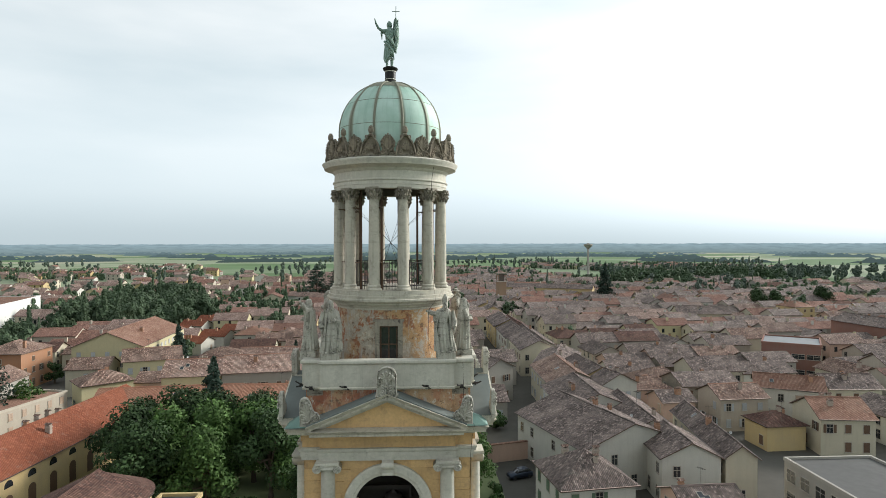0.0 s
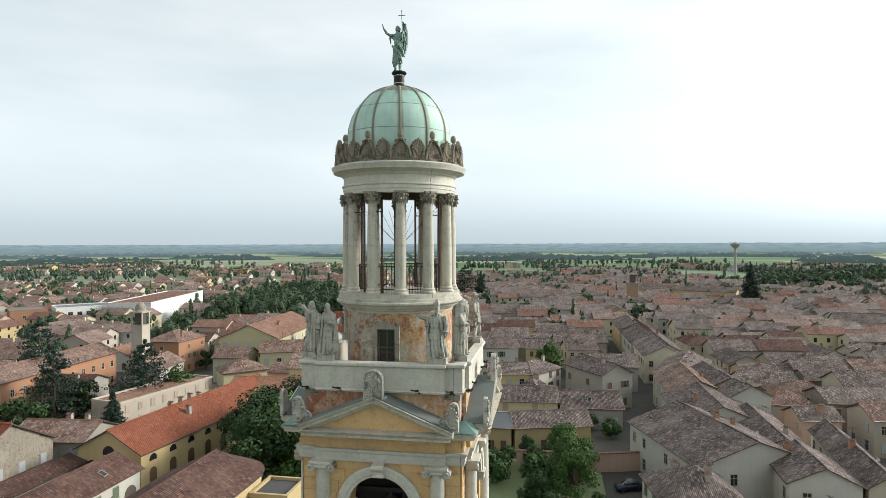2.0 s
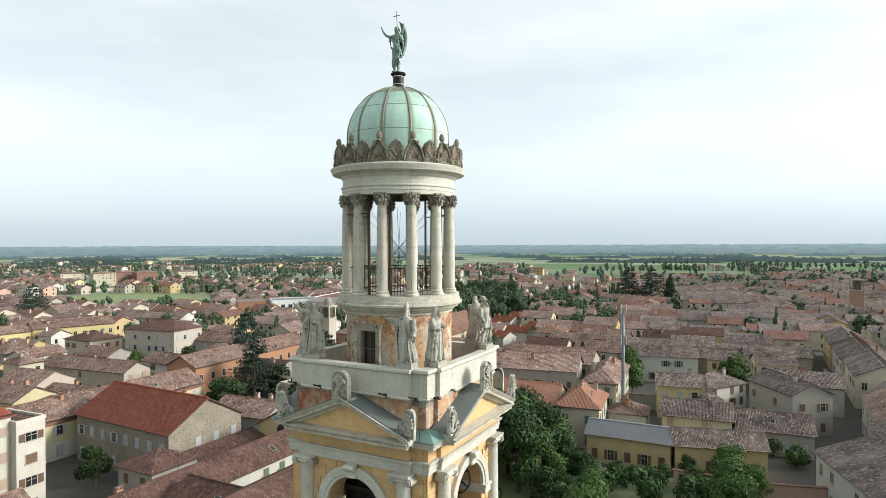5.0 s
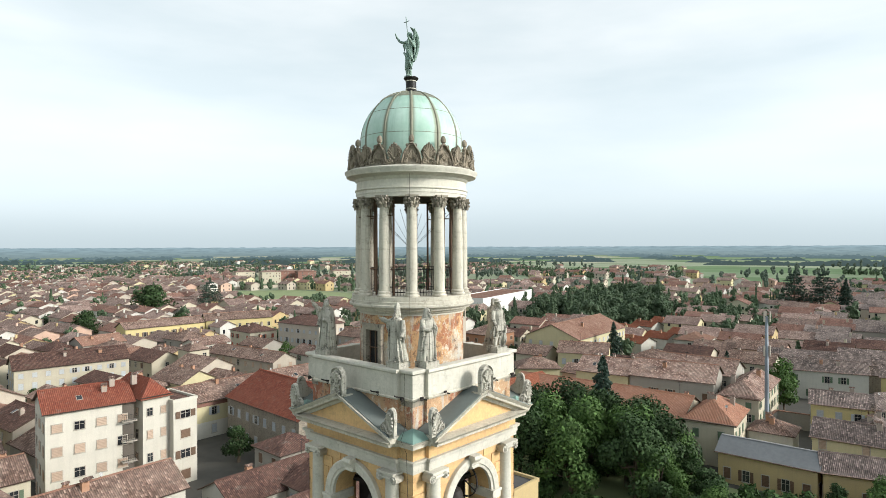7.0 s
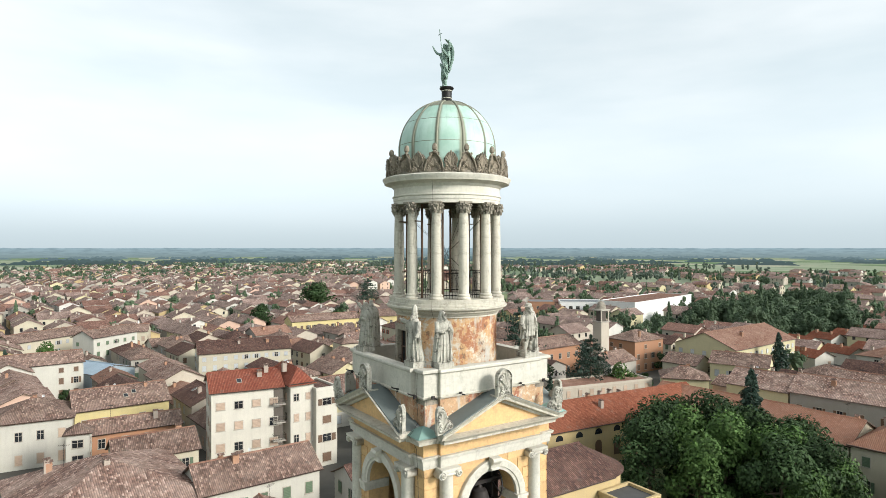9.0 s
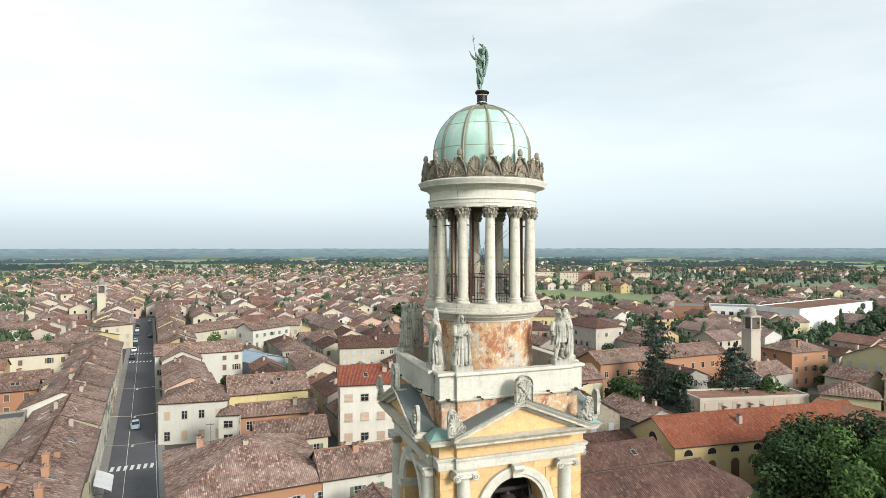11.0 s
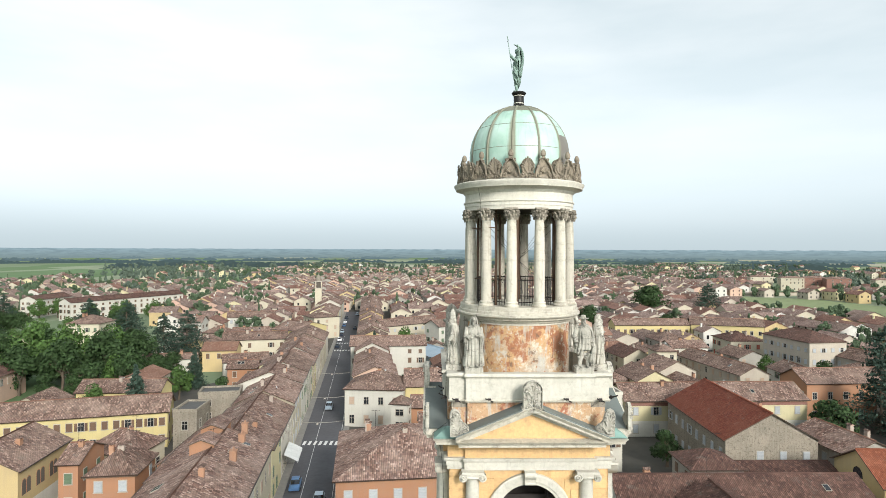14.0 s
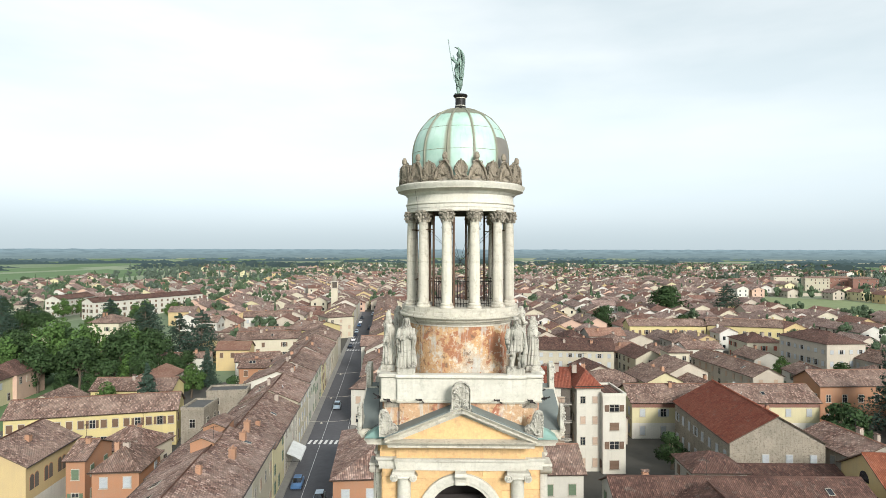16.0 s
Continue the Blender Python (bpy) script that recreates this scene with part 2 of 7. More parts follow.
M_BARK = simple("rough_bark", (0.09, 0.07, 0.05), 0.95, 0, 4)
M_ASPH = simple("worn_asphalt", (0.1, 0.099, 0.108), 0.92, 0, 1.2)
M_PAVE = simple("pale_pavement_stone", (0.2, 0.19, 0.175), 0.9, 0, 1.5)
# gravel tone darkened to paint in the shade of gaps between houses
M_YARD = simple("yard_gravel_and_dust", (0.075, 0.07, 0.06), 0.95, 0, 0.5)
M_LINE = simple("white_road_paint", (0.6, 0.6, 0.58), 0.8)
LEAF = {
    "dark": leaf_mat("dark_broad_leaves", (0.03, 0.054, 0.019)),
    "fresh": leaf_mat("fresh_green_leaves", (0.058, 0.105, 0.028)),
    "cedar": leaf_mat("blue_green_needles", (0.034, 0.056, 0.04)),
    "shrub": leaf_mat("garden_shrub_leaves", (0.036, 0.07, 0.02)),
    # paler and bluer than the near leaves: distance haze put into the colour
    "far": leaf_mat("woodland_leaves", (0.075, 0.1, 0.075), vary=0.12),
}


def drum_plaster(name, pale, warm, deep, lean):
    """Old plaster fallen off in patches over grey render and orange brick; the eastern side has kept more of its ochre coat."""
    m, n, l, b = nodes_of(name, 0.92, spec=0.1)
    vec = n.new("ShaderNodeTexCoord").outputs["Object"]
    a = noise_node(n, l, vec, 0.5, 8, 0.64)
    c = noise_node(n, l, vec, 1.1, 10, 0.74)
    d = noise_node(n, l, vec, 9.0, 4, 0.7)
    e = noise_node(n, l, vec, 1.0, 8, 0.7, (3.2, 3.2, 0.5))
    f = noise_node(n, l, vec, 2.6, 10, 0.8)
    sp = n.new("ShaderNodeSeparateXYZ")
    l.new(vec, sp.inputs[0])
    side = n.new("ShaderNodeMath")
    side.operation = "MULTIPLY_ADD"
    l.new(sp.outputs[0], side.inputs[0])
    side.inputs[1].default_value = lean
    l.new(a, side.inputs[2])
    col = blend(n, l, stretch_to(n, l, side.outputs[0], 0.44, 0.56), pale, warm)
    col = blend(n, l, stretch_to(n, l, c, 0.475, 0.445), col, deep)
    col = blend(n, l, stretch_to(n, l, c, 0.56, 0.58), col, tuple(v * 1.2 for v in pale))
    col = blend(n, l, stretch_to(n, l, f, 0.55, 0.58, 0, 0.9), col, (0.57, 0.5, 0.39))
    col = blend(n, l, stretch_to(n, l, f, 0.43, 0.4, 0, 0.9), col, (0.17, 0.11, 0.075))
    col = blend(n, l, stretch_to(n, l, e, 0.54, 0.62, 0, 0.75), col, (0.43, 0.415, 0.37))
    col = blend(n, l, stretch_to(n, l, d, 0.5, 0.75, 0, 0.5), col, (0.2, 0.14, 0.1))
    l.new(col, b.inputs["Base Color"])
    bump_to(n, l, b, blend(n, l, 0.3, f, d), 0.8, 0.05)
    return m


def copper():
    """Pale green patina, brown rain stains beside the seams and round the finial."""
    m, n, l, b = nodes_of("green_copper_patina", 0.6, 0.1, 0.25)
    vec = n.new("ShaderNodeTexCoord").outputs["Object"]
    uv = n.new("ShaderNodeTexCoord").outputs["UV"]

    def math_node(op, a, v, w=None):
        k = n.new("ShaderNodeMath")
        k.operation = op
        for i, q in enumerate((a, v, w)):
            if q is None:
                continue
            if isinstance(q, (int, float)):
                k.inputs[i].default_value = q
            else:
                l.new(q, k.inputs[i])
        return k.outputs[0]
    a = noise_node(n, l, vec, 0.9, 5, 0.6)
    s = noise_node(n, l, uv, 1.0, 5, 0.65, (70.0, 2.2, 1.0))
    col = blend(n, l, stretch_to(n, l, a, 0.35, 0.7), (0.31, 0.46, 0.38), (0.47, 0.6, 0.53))
    col = blend(n, l, stretch_to(n, l, s, 0.5, 0.75, 0, 0.35), col, (0.17, 0.29, 0.22))
    sp = n.new("ShaderNodeSeparateXYZ")
    l.new(uv, sp.inputs[0])
    near = math_node("ABSOLUTE", math_node("SUBTRACT", math_node("FRACT", math_node("MULTIPLY", sp.outputs[0], 12.0), 0.0), 0.5), 0.0)
    wob = noise_node(n, l, uv, 1.0, 5, 0.6, (40.0, 3.0, 1.0))
    each = noise_node(n, l, uv, 1.0, 1, 0.5, (9.0, 0.9, 7.0))
    stain = math_node("SUBTRACT", math_node("MULTIPLY_ADD", each, 0.26, math_node("MULTIPLY", wob, 0.12)), near)
    col = blend(n, l, stretch_to(n, l, stain, 0.05, 0.15, 0, 0.8), col, (0.2, 0.175, 0.115))
    top = math_node("MULTIPLY_ADD", noise_node(n, l, uv, 1.0, 3, 0.6, (46.0, 0.6, 1.0)), 0.42, sp.outputs[1])
    col = blend(n, l, stretch_to(n, l, top, 0.84, 0.98, 0, 0.85), col, (0.16, 0.12, 0.07))
    l.new(col, b.inputs["Base Color"])
    bump_to(n, l, b, a, 0.15, 0.02)
    return m


M_DRUM = drum_plaster("peeling_ochre_plaster", (0.42, 0.37, 0.3), (0.49, 0.3, 0.155), (0.33, 0.145, 0.08), 0.02)
M_ATTIC = drum_plaster("peeling_red_plaster", (0.45, 0.29, 0.17), (0.42, 0.205, 0.125), (0.32, 0.13, 0.08), -0.015)
M_COPPER = copper()
M_CREST = plaster("blackened_carved_stone", (0.29, 0.245, 0.185), (0.03, 0.026, 0.022), 0.8, 2.2, spots=0.9)
M_BLACK = simple("black_painted_iron", (0.02, 0.019, 0.018), 0.5, 0.3, 6)
M_SEAM = simple("brown_stained_copper_seam", (0.19, 0.19, 0.14), 0.6, 0.1)
M_RUSTSHEET = simple("bare_brown_grey_sheet", (0.2, 0.185, 0.16), 0.6, 0.2, 1.5, 0.1)
M_LEAD = simple("grey_green_lead_sheet", (0.15, 0.17, 0.16), 0.65, 0.15, 2.0, 0.2)


def field_mat():
    """Crop fields, meadows and bare earth in parcels."""
    m, n, l, b = nodes_of("crop_fields", 0.95, spec=0.1)
    vec = n.new("ShaderNodeTexCoord").outputs["Object"]
    mp = n.new("ShaderNodeMapping")
    mp.inputs["Scale"].default_value = (1 / 330, 1 / 150, 1)
    mp.inputs["Rotation"].default_value = (0, 0, 0.35)
    l.new(vec, mp.inputs["Vector"])
    v = n.new("ShaderNodeTexVoronoi")
    v.distance = "CHEBYCHEV"
    v.inputs["Scale"].default_value = 1.0
    l.new(mp.outputs[0], v.inputs["Vector"])
    sp = n.new("ShaderNodeSeparateColor")
    l.new(v.outputs["Color"], sp.inputs[0])
    r = n.new("ShaderNodeValToRGB")
    r.color_ramp.interpolation = "CONSTANT"
    # parcel tones set paler and greyer, so some distance haze is in the colour
    stops = ((0.0, (0.1, 0.16, 0.075)), (0.3, (0.17, 0.215, 0.135)), (0.55, (0.24, 0.27, 0.185)), (0.74, (0.33, 0.32, 0.24)), (0.86, (0.12, 0.185, 0.09)))
    r.color_ramp.elements[0].position, r.color_ramp.elements[0].color = 0.0, c4(stops[0][1])
    r.color_ramp.elements[1].position, r.color_ramp.elements[1].color = stops[1][0], c4(stops[1][1])
    for p, c in stops[2:]:
        r.color_ramp.elements.new(p).color = c4(c)
    l.new(sp.outputs[0], r.inputs[0])
    g = noise_node(n, l, vec, 0.012, 6, 0.6)
    col = blend(n, l, stretch_to(n, l, g, 0.35, 0.7, 0, 0.4), r.outputs[0], (0.08, 0.11, 0.05))
    l.new(col, b.inputs["Base Color"])
    return m


M_FIELD = field_mat()
M_GRASS = simple("mown_meadow", (0.16, 0.19, 0.09), 0.95, 0, 0.2)


# ---------------------------------------------------------------- mesh helpers
class Shape:
    """Collects faces with materials and UVs, then becomes one mesh."""

    def __init__(self):
        self.v, self.f, self.m, self.uv, self.smooth = [], [], [], [], []

    def face(self, pts, mat=0, uvs=None, smooth=False):
        k = len(self.v)
        self.v.extend([tuple(p) for p in pts])
        self.f.append(tuple(range(k, k + len(pts))))
        self.m.append(mat)
        self.uv.extend(uvs if uvs else [(p[0], p[2]) for p in pts])
        self.smooth.append(smooth)

    def box(self, x0, x1, y0, y1, z0, z1, mat=0, turn=None):
        c = [Vector((x, y, z)) for z in (z0, z1) for y in (y0, y1) for x in (x0, x1)]
        if turn is not None:
            c = [turn @ p for p in c]
        for q in ((0, 2, 3, 1), (4, 5, 7, 6), (0, 1, 5, 4), (2, 6, 7, 3), (0, 4, 6, 2), (1, 3, 7, 5)):
            self.face([c[i] for i in q], mat)

    def grid(self, rows, mat=0, closed=True, smooth=True, caps=False):
        """Rows of points joined into a skin with shared corners."""
        k, w = len(self.v), len(rows[0])
        for i, r in enumerate(rows):
            self.v.extend([tuple(p) for p in r])
        for i in range(len(rows) - 1):
            for j in range(w if closed else w - 1):
                j2 = (j + 1) % w
                self.f.append((k + i * w + j, k + i * w + j2, k + (i + 1) * w + j2, k + (i + 1) * w + j))
                self.m.append(mat)
                self.smooth.append(smooth)
                for a, c in ((j, i), (j + 1, i), (j + 1, i + 1), (j, i + 1)):
                    self.uv.append((a / w, c / max(1, len(rows) - 1)))
        if caps:
            for i in (0, len(rows) - 1):
                self.f.append(tuple(k + i * w + j for j in range(w)))
                self.m.append(mat)
                self.smooth.append(False)
                self.uv.extend([(0, 0)] * w)

    def lathe(self, profile, seg=24, mat=0, at=(0, 0, 0), smooth=True, caps=True, a0=0.0):
        rows = [[(at[0] + r * math.cos(a0 + 2 * math.pi * j / seg), at[1] + r * math.sin(a0 + 2 * math.pi * j / seg), at[2] + z) for j in range(seg)] for r, z in profile]
        self.grid(rows, mat, True, smooth, caps)

    def tube(self, pts, radii, seg=8, mat=0, caps=True):
        rows = []
        pts = [Vector(p) for p in pts]
        if isinstance(radii, (int, float)):
            radii = [radii] * len(pts)
        for i, p in enumerate(pts):
            d = (pts[min(i + 1, len(pts) - 1)] - pts[max(i - 1, 0)]).normalized()
            s = d.cross(Vector((0, 0, 1)))
            if s.length < 1e-3:
                s = Vector((1, 0, 0))
            s.normalize()
            t = d.cross(s)
            rows.append([p + radii[i] * (math.cos(2 * math.pi * j / seg) * s + math.sin(2 * math.pi * j / seg) * t) for j in range(seg)])
        self.grid(rows, mat, True, True, caps)

    def ball(self, c, r, mat=0, seg=10, rings=7):
        rows = []
        for i in range(rings + 1):
            a = math.pi * i / rings
            rows.append([(c[0] + r[0] * math.sin(a) * math.cos(2 * math.pi * j / seg), c[1] + r[1] * math.sin(a) * math.sin(2 * math.pi * j / seg), c[2] - r[2] * math.cos(a)) for j in range(seg)])
        self.grid(rows, mat)

    def mesh(self, name, mats):
        me = bpy.data.meshes.new(name)
        me.from_pydata(self.v, [], self.f)
        for m in mats:
            me.materials.append(m)
        me.polygons.foreach_set("material_index", self.m)
        me.polygons.foreach_set("use_smooth", self.smooth)
        lay = me.uv_layers.new(name="UVMap")
        lay.data.foreach_set("uv", [c for p in self.uv for c in p])
        me.update()
        return me


def fix_normals(me):
    bm = bmesh.new()
    bm.from_mesh(me)
    bmesh.ops.remove_doubles(bm, verts=bm.verts, dist=1e-5)
    bmesh.ops.recalc_face_normals(bm, faces=bm.faces)
    bm.to_mesh(me)
    bm.free()
    me.set_sharp_from_angle(angle=radians(32))
    return me


def part(name, shape, mats, parent, label="", clean=True):
    me = shape.mesh(name, mats if isinstance(mats, (list, tuple)) else [mats]) if isinstance(shape, Shape) else shape
    if clean and isinstance(shape, Shape):
        fix_normals(me)
    ob = new(name, me)
    if parent is not None:
        ob.parent = parent
    if label:
        tagged(ob, label)
    return ob


def empty(name, m, label, category, group="", kind=""):
    ob = new(name)
    ob.empty_display_size = 0.2
    ob.matrix_basis = m
    return tagged(ob, label, category, group, kind)


# ---------------------------------------------------------------- ground and distance
s = Shape()
R = 4900
s.face([(R * math.cos(k * math.pi / 24), R * math.sin(k * math.pi / 24), 0) for k in range(48)])
tagged(part("ground", s, M_FIELD, None), "flat plain of green and tan crop fields", "ground", kind="structure")


# ---------------------------------------------------------------- the bell tower
tower = empty("bell_tower", pose(0, 0, 0), "orange plastered church bell tower with round columned belvedere and copper dome", "tower")
BAY, BW, COR = 3.05, 2.3, 2.9     # bay plane, half width of the bay, corner plane
SIDES = [Matrix.Rotation(k * math.pi / 2, 4, "Z") for k in range(4)]


def ring_plan(bay, bw, cor):
    """The stepped outline: four bays that stand forward, with the corners set back."""
    pts = []
    for r in SIDES:
        for x, y in ((-cor, -cor), (-bw, -cor), (-bw, -bay), (bw, -bay), (bw, -cor)):
            pts.append((r @ Vector((x, y, 0))).to_2d())
    out = []
    for p in pts:
        if not out or (p - out[-1]).length > 1e-4:
            out.append(p)
    return out


def stepped(profile, mat_i=0, s=None, close_top=True, fore=1.0):
    """profile: rows of (out, z); sweeps the stepped outline with mitred corners."""
    s = s or Shape()
    rows = [[(p.x, p.y, z) for p in ring_plan(BAY + o * (fore if o > 0 else 1.0), BW + o * 0.6, COR + o)] for o, z in profile]
    s.grid(rows, mat_i, True, False, close_top)
    return s


# lower body: courses of rusticated plaster, open at the belfry
AW, ASP = 1.18, 27.74             # arch half width, height of springing


def face_wall(z0, z1, y, x0, x1, thick, s):
    """A wall plate with an arched hole, facing -y."""
    seg = 20
    arc = [(AW * math.cos(math.pi * k / seg), ASP + AW * math.sin(math.pi * k / seg)) for k in range(seg + 1)]
    for yy in (y, y + thick):
        s.face([(x0, yy, z0), (-AW, yy, z0), (-AW, yy, ASP), (x0, yy, ASP)])
        s.face([(AW, yy, z0), (x1, yy, z0), (x1, yy, ASP), (AW, yy, ASP)])
        s.face([(x1, yy, ASP), (x1, yy, z1), (AW, yy, z1), (AW, yy, ASP)])
        s.face([(-AW, yy, ASP), (-AW, yy, z1), (x0, yy, z1), (x0, yy, ASP)])
        for k in range(seg):
            (xa, za), (xb, zb) = arc[k], arc[k + 1]
            s.face([(xa, yy, za), (xa, yy, z1), (xb, yy, z1), (xb, yy, zb)])
    for k in range(seg):
        (xa, za), (xb, zb) = arc[k], arc[k + 1]
        s.face([(xa, y, za), (xb, y, zb), (xb, y + thick, zb), (xa, y + thick, za)])
    for x in (-AW, AW):
        s.face([(x, y, z0), (x, y, ASP), (x, y + thick, ASP), (x, y + thick, z0)])


s = Shape()
s.box(-2.86, 2.86, -2.86, 2.86, 0, 24.5)
part("shaft", s, M_TOWER, tower)
for r in SIDES:
    s = Shape()
    face_wall(24.5, 29.45, -2.98, -2.28, 2.28, 0.9, s)
    w = part("belfry_wall", s, M_TOWER, tower)
    w.matrix_basis = r
    # corner pier between two bays
    s = Shape()
    s.box(-2.86, -2.2, -2.86, -2.2, 24.5, 30.4)
    part("corner_pier", s, M_TOWER, tower).matrix_basis = r
for k in range(13):
    z0 = 24.5 + k * 0.42
    z1 = min(z0 + 0.385, 29.42)
    if z1 - z0 < 0.1:
        continue
    blocks = [(-2.885, -2.30, -2.885, -2.835), (2.30, 2.885, -2.885, -2.835)]
    for sg in (-1, 1):
        if z1 <= ASP:
            a = AW + 0.40
        else:
            dz = min(max(z0 - ASP, 0), 1.56)
            a = math.sqrt(max(0.02, 1.58 ** 2 - dz * dz)) + 0.02 if dz < 1.56 else 0.05
        if a < 2.28:
            xs = sorted((sg * a, sg * 2.28))
            blocks.append((xs[0], xs[1], -3.01, -2.97))
    for x0, x1, y0, y1 in blocks:
        s = Shape()
        s.box(x0, x1, y0, y1, z0, z1)
        me = fix_normals(s.mesh("stone_course", [M_TOWER]))
        for r in SIDES:
            part("stone_course", me, None, tower).matrix_basis = r
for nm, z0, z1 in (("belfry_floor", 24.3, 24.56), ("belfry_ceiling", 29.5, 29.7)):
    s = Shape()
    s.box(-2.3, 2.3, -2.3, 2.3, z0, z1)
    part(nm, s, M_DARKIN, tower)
# black block added to close the view through and darken the arches
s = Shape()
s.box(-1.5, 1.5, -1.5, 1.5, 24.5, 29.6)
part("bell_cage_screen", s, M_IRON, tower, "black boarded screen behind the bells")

for r in SIDES:
    s = Shape()
    seg, r0, r1 = 28, AW - 0.02, AW + 0.37
    rows = []
    for k in range(seg + 1):
        a = math.pi * k / seg
        row = []
        for rad, y in ((r0, -2.95), (r0, -3.08), (r0 + 0.1, -3.1), (r0 + 0.12, -3.14), (r1 - 0.05, -3.16), (r1, -3.13), (r1, -2.95)):
            row.append((rad * math.cos(a), y, ASP + rad * math.sin(a)))
        rows.append(row)
    s.grid(rows, 0, False, False)
    part("archivolt", s, M_WHITE, tower).matrix_basis = r
    for sg in (-1, 1):
        s = Shape()
        x0, x1 = sorted((sg * (AW - 0.06), sg * (AW + 0.42)))
        s.box(x0, x1, -3.18, -2.1, ASP - 0.34, ASP - 0.1)
        s.box(x0 - 0.03, x1 + 0.03, -3.22, -2.1, ASP - 0.1, ASP)
        part("impost", s, M_WHITE, tower).matrix_basis = r
    s = Shape()
    pr = [(-3.1, 29.42), (-3.36, 29.4), (-3.4, 29.32), (-3.34, 29.22), (-3.24, 29.12), (-3.22, 29.0), (-3.2, 28.92), (-3.1, 28.9)]
    rows = [[(x, y, z) for y, z in pr] for x in (-0.2, -0.13, 0.13, 0.2)]
    s.grid(rows, 0, True, False, True)
    s.tube([(-0.21, -3.33, 29.3), (0.21, -3.33, 29.3)], 0.075, 10)
    s.tube([(-0.19, -3.22, 28.97), (0.19, -3.22, 28.97)], 0.05, 8)
    part("keystone", s, M_WHITE, tower).matrix_basis = r
    for sg in (-1, 1):
        s = Shape()
        s.lathe([(0.25, 0), (0.26, 2.2), (0.24, 4.6), (0.25, 4.62), (0.27, 4.66)], 20, 0, (sg * 2.05, -3.04, 24.5))
        part("column_shaft", s, M_WHITE, tower).matrix_basis = r
        s = Shape()
        s.box(sg * 2.05 - 0.4, sg * 2.05 + 0.4, -3.4, -2.9, 29.36, 29.44)
        s.box(sg * 2.05 - 0.36, sg * 2.05 + 0.36, -3.32, -2.9, 29.26, 29.37)
        cap = part("ionic_capital", s, M_WHITE, tower)
        cap.matrix_basis = r
        for q in (-1, 1):
            cx = sg * 2.05 + q * 0.34
            s = Shape()
            s.tube([(cx, -3.34, 29.22), (cx, -2.95, 29.22)], 0.15, 16)
            pts = [(cx + q * (0.15 - 0.009 * j) * math.cos(j * 0.75 + 1.2), -3.355 - 0.002 * j, 29.22 + (0.15 - 0.009 * j) * math.sin(j * 0.75 + 1.2)) for j in range(16)]
            s.tube(pts, 0.024, 5)
            part("volute", s, M_WHITE, cap, clean=False)
        s = Shape()
        s.tube([(sg * 2.05 - 0.25, -3.3, 29.22), (sg * 2.05 + 0.25, -3.3, 29.22)], 0.05, 8)
        part("egg_moulding", s, M_WHITE, cap)

part("architrave", stepped([(-0.3, 29.42), (0.07, 29.42), (0.07, 29.56), (0.1, 29.57), (0.1, 29.72), (0.14, 29.74), (0.18, 29.82), (0.18, 29.86), (-0.3, 29.86)]), M_WHITE, tower)
part("frieze", stepped([(-0.3, 29.86), (0.04, 29.86), (0.04, 30.28), (-0.3, 30.28)]), M_TOWER, tower)
part("cornice", stepped([(-0.3, 30.28), (0.1, 30.28), (0.14, 30.34), (0.2, 30.36), (0.24, 30.4), (0.46, 30.42), (0.47, 30.5), (0.53, 30.58), (0.56, 30.62), (-0.3, 30.66)], fore=1.4), M_STONE, tower)
part("attic", stepped([(-0.25, 30.5), (-0.12, 30.5), (-0.12, 31.86), (-0.25, 31.86)]), M_ATTIC, tower)

M_CAP = simple("dull_green_copper_sheet", (0.19, 0.3, 0.26), 0.65, 0.15, 3.0)
# pediments
PX, PZ0, PZ1 = 2.62, 30.62, 31.68
for r in SIDES:
    s = Shape()
    s.face([(-PX + 0.2, -3.36, PZ0), (PX - 0.2, -3.36, PZ0), (0, -3.36, PZ1)])
    s.face([(-PX + 0.2, -2.9, PZ0), (PX - 0.2, -2.9, PZ0), (0, -2.9, PZ1)])
    part("tympanum", s, M_TOWER, tower).matrix_basis = r
    for sg in (-1, 1):
        d = Vector((PX, 0, PZ1 - PZ0)).normalized()
        up = Vector((-d.z, 0, d.x))
        pr = [(-3.3, -0.2), (-3.47, -0.2), (-3.5, -0.1), (-3.54, -0.09), (-3.72, -0.06), (-3.74, 0.02), (-3.81, 0.08), (-3.85, 0.13), (-3.3, 0.15)]
        rows = []
        for x, z in ((-PX - 0.06, PZ0 + 0.02), (0, PZ1 + 0.04)):
            rows.append([(sg * -1 * (abs(x)) if x else 0.0, y, z + h / d.x) for y, h in pr])
        s = Shape()
        s.grid(rows, 0, True, False, True)
        part("raking_cornice", s, M_STONE, tower).matrix_basis = r
        s = Shape()
        top = [(0, -3.78, PZ1 + 0.23), (sg * (PX + 0.06), -3.78, PZ0 + 0.2), (sg * (PX + 0.06), -2.86, PZ0 + 0.2), (0, -2.86, PZ1 + 0.23)]
        s.face(top)
        s.face([(x, y, z - 0.04) for x, y, z in top])
        for a in range(4):
            p, q = top[a], top[(a + 1) % 4]
            s.face([p, q, (q[0], q[1], q[2] - 0.04), (p[0], p[1], p[2] - 0.04)])
        part("pediment_flashing", s, M_LEAD, tower, "grey-green lead sheet").matrix_basis = r
    s = Shape()
    a, b = 3.44, 2.36
    c = [(-a, -a, 30.66), (-b, -a, 30.66), (-b, -b, 30.66), (-a, -b, 30.66)]
    t = (-2.95, -2.95, 30.98)
    for k in range(4):
        s.face([c[k], c[(k + 1) % 4], t])
    s.face(c)
    part("corner_cap", s, M_CAP, tower, "small green copper corner cap").matrix_basis = r


